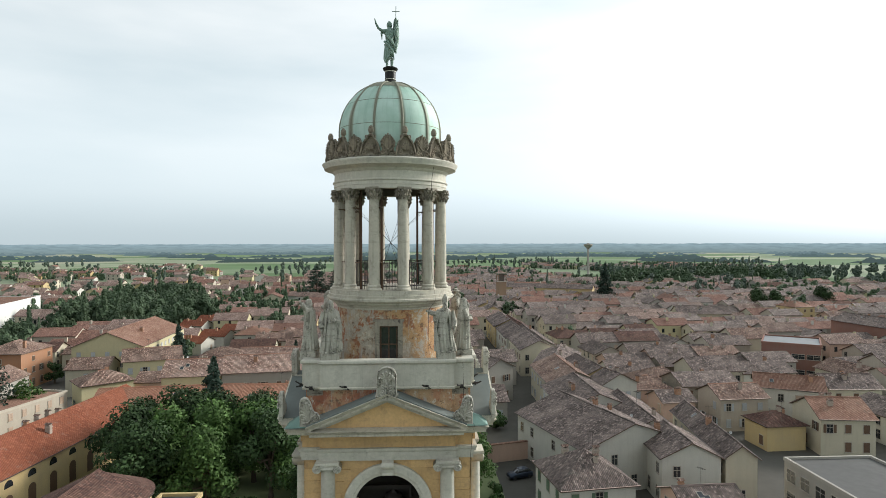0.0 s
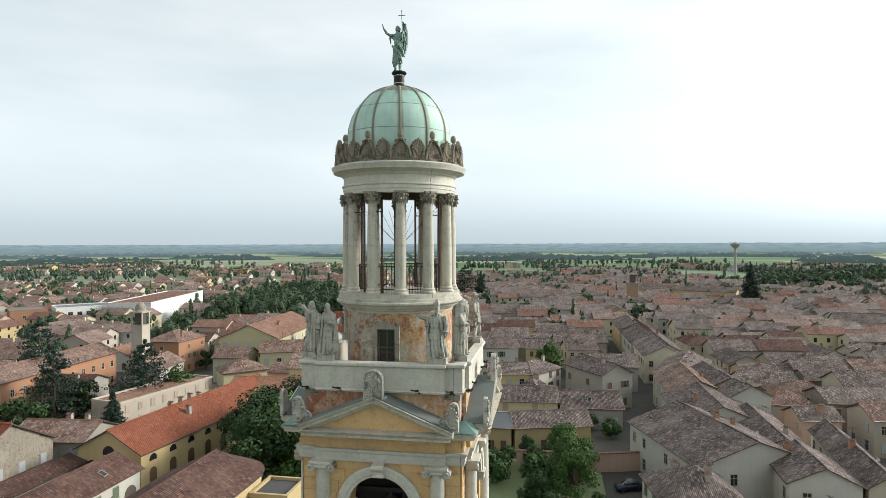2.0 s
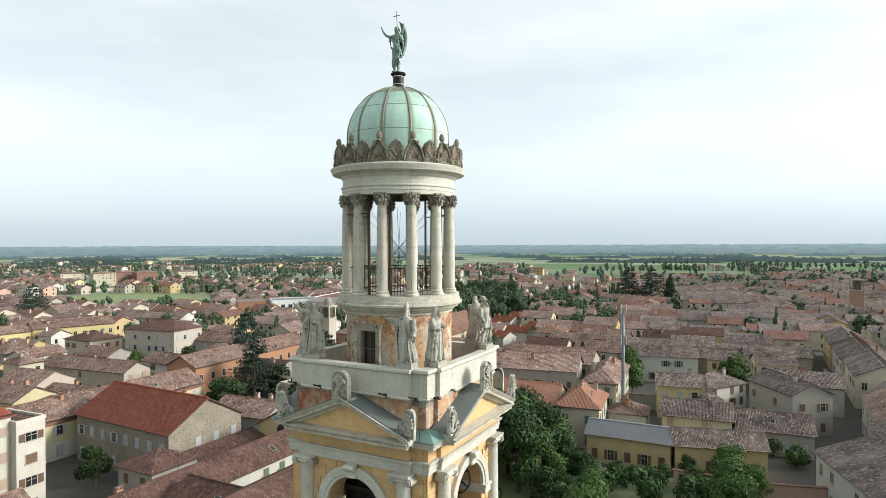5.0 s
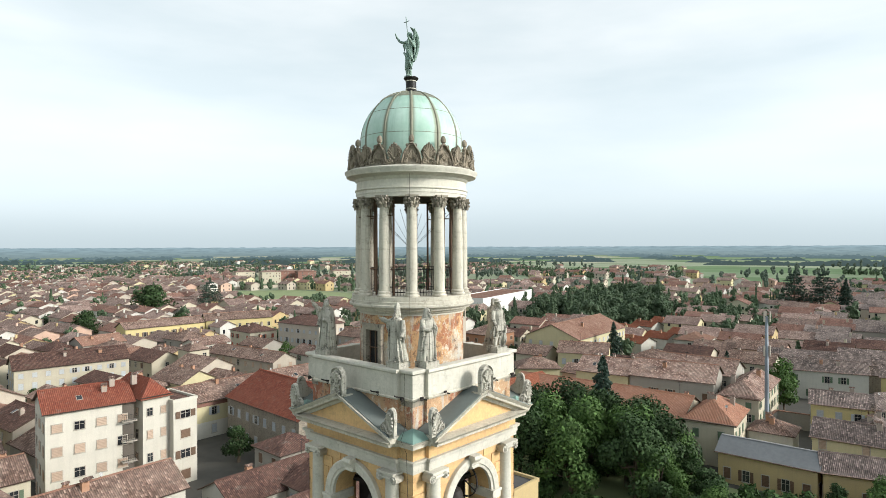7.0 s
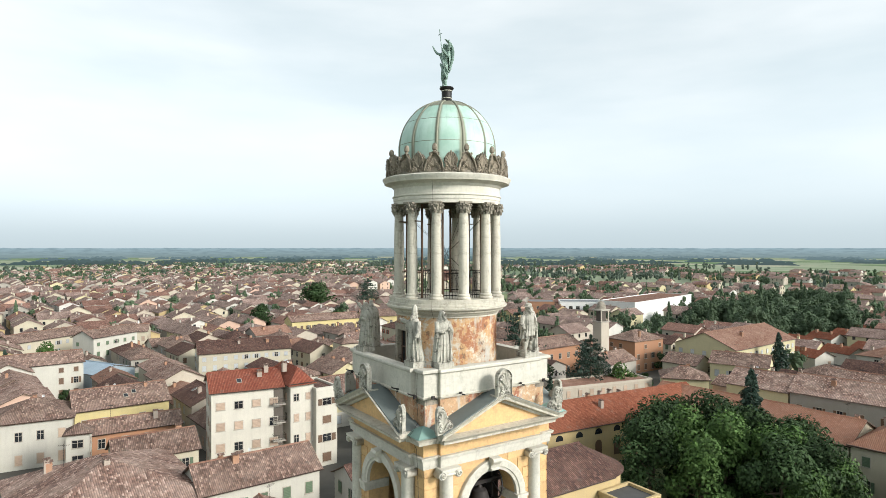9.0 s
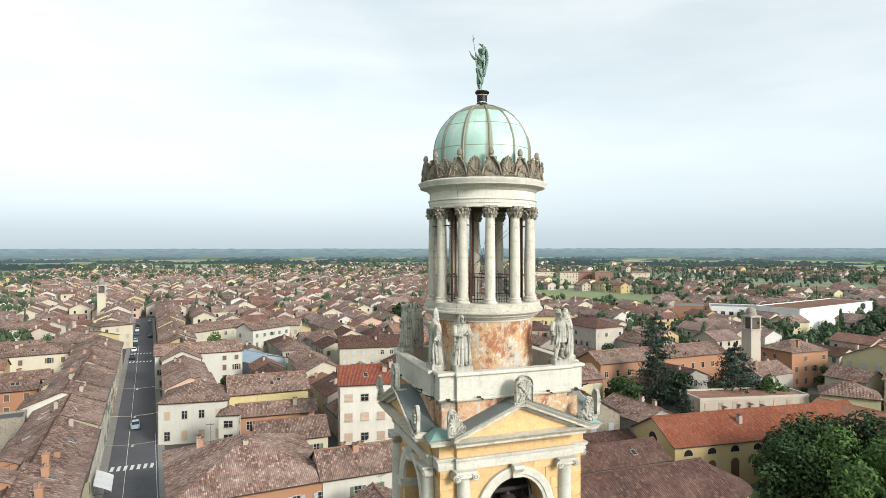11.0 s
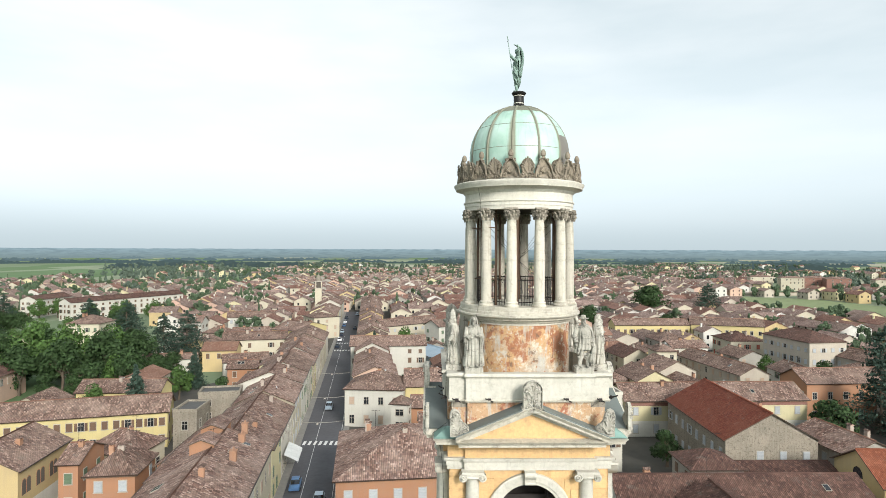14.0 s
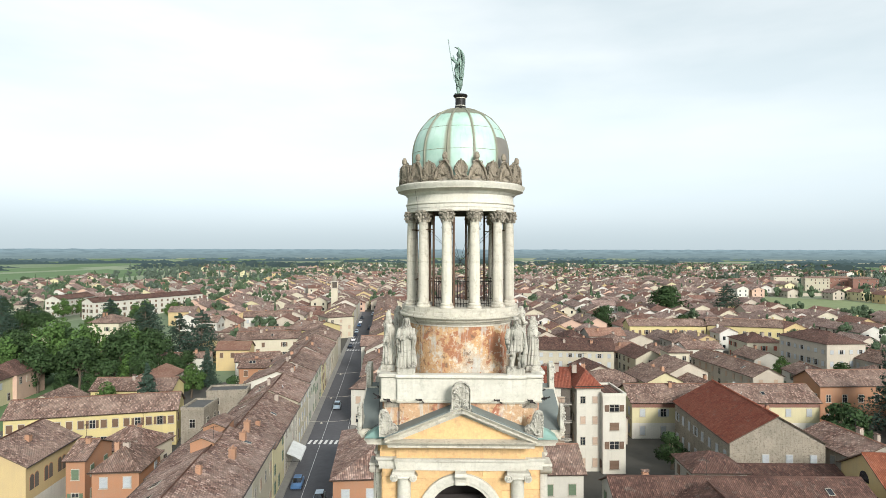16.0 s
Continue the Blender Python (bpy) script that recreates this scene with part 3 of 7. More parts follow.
def scroll(s, cx, cz, r, y, turn, start, thick, mat=0):
    """A spiral volute lying in the xz plane."""
    pts = []
    for k in range(17):
        a = start + turn * k * 0.55
        q = r * (1 - k / 19)
        pts.append((cx + q * math.cos(a), y - 0.02 * k / 16, cz + q * math.sin(a)))
    s.tube(pts, [thick * (1 - 0.4 * k / 16) for k in range(17)], 6, mat)


def palmette(s, w, h, lobes, thick=0.1, plate=True, mat=0):
    """Carved shell leaf standing in the xz plane, front at -y: back plate with a rim, fan of lobes over a pair of S-scrolls."""
    if plate:
        n = 16
        pts = []
        for k in range(n + 1):
            a = math.pi * k / n
            pts.append((w * 0.5 * math.cos(a), h - w * 0.5 + w * 0.5 * math.sin(a)))
        pts = [(w * 0.5, 0)] + pts + [(-w * 0.5, 0)]
        rows = [[(x * q, y, z * (0.5 + 0.5 * q) + (1 - q) * h * 0.25) for x, z in pts] for q, y in ((1, 0.04), (1, -thick * 1.1), (0.93, -thick * 1.3), (0.88, -thick * 1.1), (0.86, -thick * 0.75), (0.3, -thick * 0.7))]
        s.grid(rows, mat, True, False, True)
    cz = h * 0.44
    for k in range(lobes):
        u = 2 * k / (lobes - 1) - 1
        a = math.pi / 2 - u * 0.98
        ln = (h * (0.86 if plate else 1.0) - cz) * (1 - 0.22 * abs(u))
        dx, dz = math.cos(a), math.sin(a)
        bx = 0.05 * w * u
        p = [(bx, -thick * 0.9, cz), (bx + dx * ln * 0.35, -thick * 1.2, cz + ln * 0.5), (bx + dx * ln * 0.72, -thick * 1.4, cz + (0.35 + 0.65 * dz) * ln * 0.9), (bx + dx * ln * 0.86, -thick * 1.75, cz + dz * ln)]
        s.tube(p, [0.03 * w, 0.055 * w, 0.075 * w, 0.05 * w], 6, mat)
    s.ball((0, -thick * 1.3, cz - 0.01), (0.07 * w, 0.05, 0.06 * h), mat, 8, 5)
    for sg in (-1, 1):
        scroll(s, sg * w * 0.25, h * 0.13, w * 0.15, -thick * 1.1, sg, math.pi / 2, 0.04 * w + 0.006, mat)
        scroll(s, sg * w * 0.2, h * 0.34, w * 0.1, -thick * 1.1, -sg, -math.pi / 2, 0.035 * w + 0.005, mat)
        s.tube([(sg * 0.03 * w, -thick, 0.02), (sg * w * 0.09, -thick * 1.3, h * 0.16), (sg * w * 0.05, -thick * 1.2, h * 0.3), (sg * w * 0.02, -thick * 1.1, cz)], [0.05 * w, 0.05 * w, 0.035 * w, 0.03 * w], 6, mat)


s = Shape()
palmette(s, 0.68, 1.0, 7, 0.12)
s.box(-0.38, 0.38, -0.12, 0.3, -0.12, 0.04)
central = fix_normals(s.mesh("antefix", [M_STATUE]))
s = Shape()
line = [(-0.3, -0.14), (-0.31, 0.3), (-0.32, 0.62), (-0.27, 0.78), (-0.16, 0.84), (-0.04, 0.8), (0.05, 0.66), (0.1, 0.48), (0.16, 0.36), (0.27, 0.3), (0.36, 0.2), (0.37, 0.06), (0.3, -0.04), (0.26, -0.14)]
mid = Vector((0.0, 0.25))
rows = []
for q, y in ((1.0, 0.03), (1.0, -0.06), (0.96, -0.1), (0.9, -0.1), (0.86, -0.075), (0.4, -0.07)):
    rows.append([(mid.x + (x - mid.x) * q, y, mid.y + (z - mid.y) * q) for x, z in line])
s.grid(rows, 0, True, False, True)
for k in range(7):
    a = 1.0 + 0.3 * k
    ln = (0.38, 0.46, 0.52, 0.52, 0.46, 0.38, 0.3)[k] * 0.92
    e = Vector((-0.06 + ln * math.cos(a) * 0.72, -0.14, 0.2 + ln * math.sin(a)))
    s.tube([(-0.05, -0.04, 0.16), (-0.06 + (e.x + 0.06) * 0.55, -0.1, 0.2 + (e.z - 0.2) * 0.6), e, e + Vector((0.03 * math.cos(a), -0.02, -0.05))], [0.02, 0.04, 0.042, 0.02], 6)
scroll(s, 0.23, 0.13, 0.13, -0.09, 1, math.pi / 2, 0.042)
scroll(s, -0.18, 0.08, 0.1, -0.09, -1, math.pi / 2, 0.036)
s.tube([(-0.18, -0.1, -0.03), (0.0, -0.11, 0.02), (0.1, -0.11, 0.2), (0.2, -0.1, 0.27)], [0.035, 0.04, 0.04, 0.035], 6)
acro = fix_normals(s.mesh("acroterion", [M_STATUE]))
for r in SIDES:
    part("antefix", central, None, tower, "grey carved palmette").matrix_basis = r @ pose(0, -3.66, 31.76)
    for sg in (-1, 1):
        part("acroterion", acro, None, tower, "grey carved scroll leaf").matrix_basis = r @ pose(sg * 2.58, -3.64, 30.93) @ Matrix.Diagonal((-sg, 1, 1, 1))

# parapet
part("parapet_base", stepped([(-0.25, 31.84), (0.03, 31.84), (0.05, 31.9), (-0.02, 31.95), (-0.25, 31.95)]), M_STONE, tower)
s = Shape()
outer = [[(p.x, p.y, z) for p in ring_plan(BAY + o, BW + o * 0.6, COR + o)] for o, z in ((-0.28, 31.9), (0.0, 31.9), (0.0, 32.7), (0.05, 32.72), (0.09, 32.76), (0.09, 32.83), (0.06, 32.86), (-0.3, 32.86), (-0.28, 32.7), (-0.28, 31.9))]
s.grid(outer, 0, True, False)
part("parapet", s, M_WHITE, tower)
s = Shape()
s.box(-2.8, 2.8, -2.8, 2.8, 31.6, 31.92)
part("terrace_floor", s, M_STONE_D, tower)
s = Shape()
s.tube([(0, -2.98, 31.92), (-0.12, -3.2, 31.98), (-0.16, -3.26, 32.02)], 0.026, 5)
s.tube([(0, -2.98, 31.9), (0.12, -3.18, 31.88)], 0.026, 5)
s.box(-0.06, 0.06, -3.09, -3.04, 31.86, 31.98)
me_cramp = fix_normals(s.mesh("iron_cramp", [M_IRON]))
for r in SIDES:
    for x in (-2.62, -1.45, 1.35, 2.55):
        part("iron_cramp", me_cramp, None, tower, "black iron cramp").matrix_basis = r @ Matrix.Translation((x, 0, 0))

# drum with its doorway to the terrace
DR = 2.05
s = Shape()
seg = 96
doors = 0.165
ang = [(-math.pi / 2 + doors) + (2 * math.pi - 2 * doors) * k / seg for k in range(seg + 1)]
s.grid([[(DR * math.cos(a), DR * math.sin(a), z) for a in ang] for z in (31.9, 32.6, 33.3, 33.9)], 0, False, True)
s.lathe([(DR, 33.9), (DR, 34.62)], 96, 0, (0, 0, 0), True, False)
part("drum", s, M_DRUM, tower, "peeling pink and grey plaster over brick", clean=False)
s = Shape()
for x0, x1, z0, z1 in ((-0.5, -0.33, 31.9, 34.06), (0.33, 0.5, 31.9, 34.06), (-0.33, 0.33, 33.9, 34.06), (-0.56, 0.56, 34.06, 34.13)):
    s.box(x0, x1, -2.14, -1.85, z0, z1)
dw = part("doorway", s, M_STONE_D, tower, "worn stone door surround")
s = Shape()
s.box(-0.33, 0.33, -1.93, -1.9, 31.9, 33.9, 0)
part("door_glass", s, M_GLASS, dw)
s = Shape()
for x in (-0.31, -0.02, 0.27):
    s.box(x, x + 0.04, -1.96, -1.93, 31.9, 33.9)
for z in (32.0, 32.6, 33.2, 33.84):
    s.box(-0.33, 0.33, -1.965, -1.935, z, z + 0.04)
part("door_grille", s, M_RUST, dw)
s = Shape()
s.lathe([(2.03, 34.46), (2.1, 34.46), (2.1, 34.52), (2.16, 34.56), (2.18, 34.62), (2.32, 34.66), (2.34, 34.72), (2.44, 34.76), (2.47, 34.8), (2.47, 34.86), (2.4, 34.88), (2.4, 34.98), (2.36, 34.99), (2.36, 35.16), (0.0, 35.18)], 96)
part("stylobate", s, M_STONE, tower)

# columns
col_s, base_s, cap_s, post_s = Shape(), Shape(), Shape(), Shape()
col_s.lathe([(0.2, 0), (0.203, 0.8), (0.198, 1.7), (0.185, 2.6), (0.172, 3.1), (0.19, 3.12), (0.19, 3.16)], 24)
base_s.lathe([(0.27, 0), (0.285, 0.04), (0.27, 0.08), (0.235, 0.1), (0.235, 0.13), (0.25, 0.16), (0.24, 0.19), (0.2, 0.21)], 24)
cap_s.lathe([(0.17, 0), (0.19, 0.1), (0.2, 0.25), (0.25, 0.38)], 16)
for row, (n, z0, hh, ro) in enumerate(((8, 0.0, 0.17, 0.19), (8, 0.12, 0.19, 0.2))):
    for k in range(n):
        a = 2 * math.pi * (k + 0.5 * row) / n
        ca, sa = math.cos(a), math.sin(a)
        cap_s.tube([(ca * ro, sa * ro, z0), (ca * (ro + 0.03), sa * (ro + 0.03), z0 + hh * 0.7), (ca * (ro + 0.1), sa * (ro + 0.1), z0 + hh), (ca * (ro + 0.12), sa * (ro + 0.12), z0 + hh - 0.05)], [0.06, 0.06, 0.045, 0.02], 5)
for k in range(4):
    a = math.pi / 4 + k * math.pi / 2
    ca, sa = math.cos(a), math.sin(a)
    cap_s.tube([(ca * 0.2, sa * 0.2, 0.22), (ca * 0.3, sa * 0.3, 0.34), (ca * 0.33, sa * 0.33, 0.3), (ca * 0.29, sa * 0.29, 0.27)], [0.03, 0.045, 0.04, 0.02], 6)
cap_s.box(-0.25, 0.25, -0.25, 0.25, 0.37, 0.44)
for k in range(4):
    cap_s.box(-0.06, 0.06, -0.28, -0.22, 0.33, 0.44, 0, Matrix.Rotation(k * math.pi / 2, 4, "Z"))
post_s.tube([(0, 0, 0), (0, 0, 3.7)], 0.045, 8)
post_s.tube([(0, 0, 3.0), (0.42, 0, 3.0)], 0.025, 6)
post_s.tube([(0, 0, 1.0), (0.3, 0, 1.0)], 0.02, 6)
me_col, me_base, me_cap, me_post = (fix_normals(q.mesh(nm, [m])) for q, nm, m in ((col_s, "column_shaft", M_STONE), (base_s, "column_base", M_STONE), (cap_s, "corinthian_capital", M_STONE_D), (post_s, "iron_post", M_RUST)))
CR = 2.03
for k in range(12):
    a = radians(15 + 30 * k)
    m = Matrix.Rotation(a, 4, "Z") @ Matrix.Translation((CR, 0, 0))
    col = part("column", me_col, None, tower)
    col.matrix_basis = m @ Matrix.Translation((0, 0, 35.36))
    for nm, me, dz in (("column_base", me_base, -0.2), ("corinthian_capital", me_cap, 3.1)):
        part(nm, me, None, col).matrix_basis = Matrix.Translation((0, 0, dz))
    part("iron_post", me_post, None, tower, "brown iron post").matrix_basis = Matrix.Rotation(a + 0.1, 4, "Z") @ Matrix.Translation((1.66, 0, 35.17))
s = Shape()
s.tube([(0, 0, 35.17), (0, 0, 36.2)], 0.011, 4)
me_bar = s.mesh("railing_bar", [M_IRON])
for k in range(12):
    a0, a1 = radians(15 + 30 * k), radians(45 + 30 * k)
    rails = []
    for z in (35.3, 36.15):
        s = Shape()
        s.tube([(1.7 * math.cos(a0), 1.7 * math.sin(a0), z), (1.7 * math.cos(a1), 1.7 * math.sin(a1), z)], 0.018, 4)
        rails.append(s)
    railing = part("iron_railing", rails[1], M_IRON, tower, "black iron railing between the columns", clean=False)
    part("lower_rail", rails[0], M_IRON, railing, clean=False)
    for j in range(1, 8):
        a = a0 + (a1 - a0) * j / 8
        part("railing_bar", me_bar, None, railing).matrix_basis = Matrix.Translation((1.66 * math.cos(a), 1.66 * math.sin(a), 0))
for k in range(4):
    a = radians(30 + 45 * k)
    for sg in (1, -1):
        s = Shape()
        s.tube([(1.65 * math.cos(a), 1.65 * math.sin(a), 36.9 + sg * 1.5), (-1.65 * math.cos(a), -1.65 * math.sin(a), 36.9 - sg * 1.5)], 0.007, 4)
        part("tie_rod", s, M_IRON, tower, clean=False)

# ring entablature, crest and dome
s = Shape()
s.lathe([(1.72, 38.86), (2.17, 38.86), (2.18, 39.0), (2.2, 39.01), (2.2, 39.13), (2.24, 39.16), (2.24, 39.2), (2.18, 39.22), (2.17, 39.5), (2.22, 39.54), (2.26, 39.6), (2.4, 39.66), (2.56, 39.7), (2.58, 39.78), (2.63, 39.84), (2.64, 39.9), (2.5, 39.96), (1.6, 40.0)], 96, caps=False)
part("entablature", s, M_WHITE, tower)
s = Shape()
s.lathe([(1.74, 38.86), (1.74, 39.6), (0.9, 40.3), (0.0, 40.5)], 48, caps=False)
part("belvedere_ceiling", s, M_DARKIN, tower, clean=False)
big, sml = Shape(), Shape()


def bell_line(q):
    """Half outline of a shell, from its foot to its neck."""
    return [(q * x, z) for x, z in ((0.37, 0.0), (0.37, 0.1), (0.335, 0.22), (0.31, 0.36), (0.25, 0.5), (0.15, 0.62), (0.085, 0.74))]


rows = []
for q, y in ((1.0, 0.07), (1.0, -0.05), (0.9, -0.07), (0.86, 0.02), (0.5, 0.03)):
    o = bell_line(q)
    rows.append([(x, y, z * (0.6 + 0.4 * q)) for x, z in o] + [(-x, y, z * (0.6 + 0.4 * q)) for x, z in reversed(o)])
big.grid(rows, 0, True, False, True)
for sg in (-1, 1):
    big.tube([(sg * x, -0.07, z) for x, z in bell_line(0.96)], [0.035, 0.04, 0.036, 0.034, 0.034, 0.034, 0.03], 6)
    scroll(big, sg * 0.22, 0.12, 0.1, -0.09, sg, math.pi / 2, 0.028)
    scroll(big, sg * 0.13, 0.29, 0.06, -0.09, -sg, -math.pi / 2, 0.022)
    scroll(big, sg * 0.15, 0.7, 0.055, -0.05, sg, -math.pi / 2, 0.022)
for k in range(7):
    a = math.pi * (0.12 + 0.76 * k / 6)
    big.tube([(0, -0.05, 0.2), (0.1 * math.cos(a), -0.1, 0.24 + 0.14 * math.sin(a)), (0.17 * math.cos(a), -0.12, 0.24 + 0.27 * math.sin(a))], [0.014, 0.028, 0.02], 5)
big.lathe([(0.04, 0.7), (0.1, 0.76), (0.05, 0.82), (0.09, 0.86), (0.105, 0.93), (0.09, 1.02), (0.05, 1.09), (0.0, 1.11)], 12)
for k in range(9):
    u = 2 * k / 8 - 1
    a = math.pi / 2 - u * 1.15
    ln = 0.5 * (1 - 0.3 * abs(u))
    tip = Vector((math.cos(a) * ln * 0.66, -0.1, 0.3 + math.sin(a) * ln))
    sml.tube([(0.03 * u, -0.04, 0.22), (tip.x * 0.55, -0.08, 0.26 + (tip.z - 0.26) * 0.62), tip, tip + Vector((0.03 * u, -0.05, -0.05))], [0.016, 0.034, 0.03, 0.014], 6)
sml.grid([[(x, y, z) for x, z in ((-0.24, 0), (0.24, 0), (0.2, 0.3), (0.27, 0.5), (0.15, 0.7), (0, 0.76), (-0.15, 0.7), (-0.27, 0.5), (-0.2, 0.3))] for y in (0.08, -0.045)], 0, True, False, True)
for sg in (-1, 1):
    scroll(sml, sg * 0.19, 0.12, 0.1, -0.07, sg, math.pi / 2, 0.03)
    scroll(sml, sg * 0.21, 0.34, 0.07, -0.07, -sg, -math.pi / 2, 0.024)
    sml.tube([(0, -0.06, 0.02), (sg * 0.08, -0.08, 0.1), (sg * 0.03, -0.08, 0.22)], [0.03, 0.035, 0.02], 6)
sml.ball((0, -0.07, 0.22), (0.05, 0.04, 0.05), 0, 8, 5)
me_big, me_sml = fix_normals(big.mesh("crest_shell", [M_CREST])), fix_normals(sml.mesh("crest_palmette", [M_CREST]))
for k in range(24):
    a = radians(15 * k)
    m = Matrix.Rotation(a + math.pi / 2, 4, "Z") @ Matrix.Translation((0, -2.4, 39.97)) @ Matrix.Rotation(radians(-4), 4, "X")
    nm, me = (("crest_shell", me_big) if k % 2 else ("crest_palmette", me_sml))
    part(nm, me, None, tower).matrix_basis = m
s = Shape()
s.lathe([(2.46, 39.94), (2.46, 40.05), (2.3, 40.07), (2.3, 39.95)], 96, caps=False)
part("crest_plinth", s, M_STONE_D, tower)


def dome_r(z):
    return 2.0 * math.sqrt(max(0.0, 1 - ((z - 41.1) / 2.06) ** 2)) if z > 41.1 else 2.0


s = Shape()
zs = [40.0, 40.6, 41.1] + [41.1 + 2.045 * math.sin(math.pi / 2 * k / 18) for k in range(1, 19)]
s.lathe([(dome_r(z), z) for z in zs], 96, 0, caps=False)
dome = part("dome", s, M_COPPER, tower, "green copper dome with brown seams", clean=False)
for k in range(12):
    a = radians(15 + 30 * k)
    s = Shape()
    rows = []
    for z in zs:
        rr = dome_r(z)
        w = 0.045
        t = Vector((-math.sin(a), math.cos(a), 0))
        o = Vector((math.cos(a), math.sin(a), 0))
        c = o * rr + Vector((0, 0, z))
        up = o * 0.03 + Vector((0, 0, 0.03 if z > 42.6 else 0.0))
        rows.append([c - t * w, c - t * w * 0.6 + up, c + t * w * 0.6 + up, c + t * w])
    s.grid(rows, 0, False, True)
    part("dome_rib", s, M_SEAM, dome, clean=False)
for z in (42.17, 41.25):
    s = Shape()
    rr = dome_r(z)
    s.lathe([(rr + 0.002, z - 0.012), (rr + 0.008, z), (dome_r(z + 0.01) + 0.002, z + 0.01)], 96, 0, caps=False)
    part("dome_seam", s, M_SEAM, dome, clean=False)
s = Shape()
zz = [42.78 + 0.37 * k / 8 for k in range(9)]
s.lathe([(dome_r(z) + 0.012, z) for z in zz], 64, caps=False)
part("dome_cap", s, M_SEAM, dome, clean=False)
s = Shape()
aa = [radians(46 + 28 * k / 6) for k in range(7)]
s.grid([[((dome_r(z) + 0.014) * math.cos(a), (dome_r(z) + 0.014) * math.sin(a), z) for a in aa] for z in (40.6, 40.9, 41.15, 41.4, 41.66, 41.8)], 0, False, True)
part("repair_sheet", s, M_RUSTSHEET, dome, "bare grey repair sheet", clean=False)
s = Shape()
s.lathe([(0.42, 43.02), (0.34, 43.14), (0.27, 43.2), (0.24, 43.22), (0.21, 43.26), (0.21, 43.62), (0.24, 43.64), (0.28, 43.68), (0.3, 43.72), (0.27, 43.76), (0, 43.77)], 24)
ped = part("finial_pedestal", s, M_BLACK, tower, "dark metal pedestal with white bands")
s = Shape()
for z in (43.27, 43.58):
    s.lathe([(0.205, z), (0.222, z + 0.01), (0.222, z + 0.035), (0.205, z + 0.045)], 24, caps=False)
part("white_band", s, M_WHITE, ped)

# bells
s = Shape()
s.lathe([(0.55, 0), (0.52, 0.06), (0.42, 0.3), (0.34, 0.65), (0.28, 0.8), (0.1, 0.9), (0.06, 1.0)], 24)
me_bell = fix_normals(s.mesh("bell", [M_IRON]))
s = Shape()
s.lathe([(0.62, -0.03), (0.66, -0.03), (0.66, 0.03), (0.62, 0.03), (0.62, -0.03)], 24, caps=False)
for k in range(3):
    s.box(-0.64, 0.64, -0.02, 0.02, -0.02, 0.02, 0, Matrix.Rotation(k * math.pi / 3, 4, "Z"))
me_wheel = fix_normals(s.mesh("bell_wheel", [M_IRON]))
for k, r in enumerate(SIDES):
    b = part("bell", me_bell, None, tower, "black bronze bell")
    b.matrix_basis = r @ pose(0.15, -2.05, 27.0)
    part("bell_wheel", me_wheel, None, b).matrix_basis = pose(0.62, 0, 1.0, 0, 90, 0)
    s = Shape()
    s.box(-1.6, 1.6, -2.1, -1.95, 28.0, 28.15)
    part("bell_beam", s, M_IRON, tower).matrix_basis = r


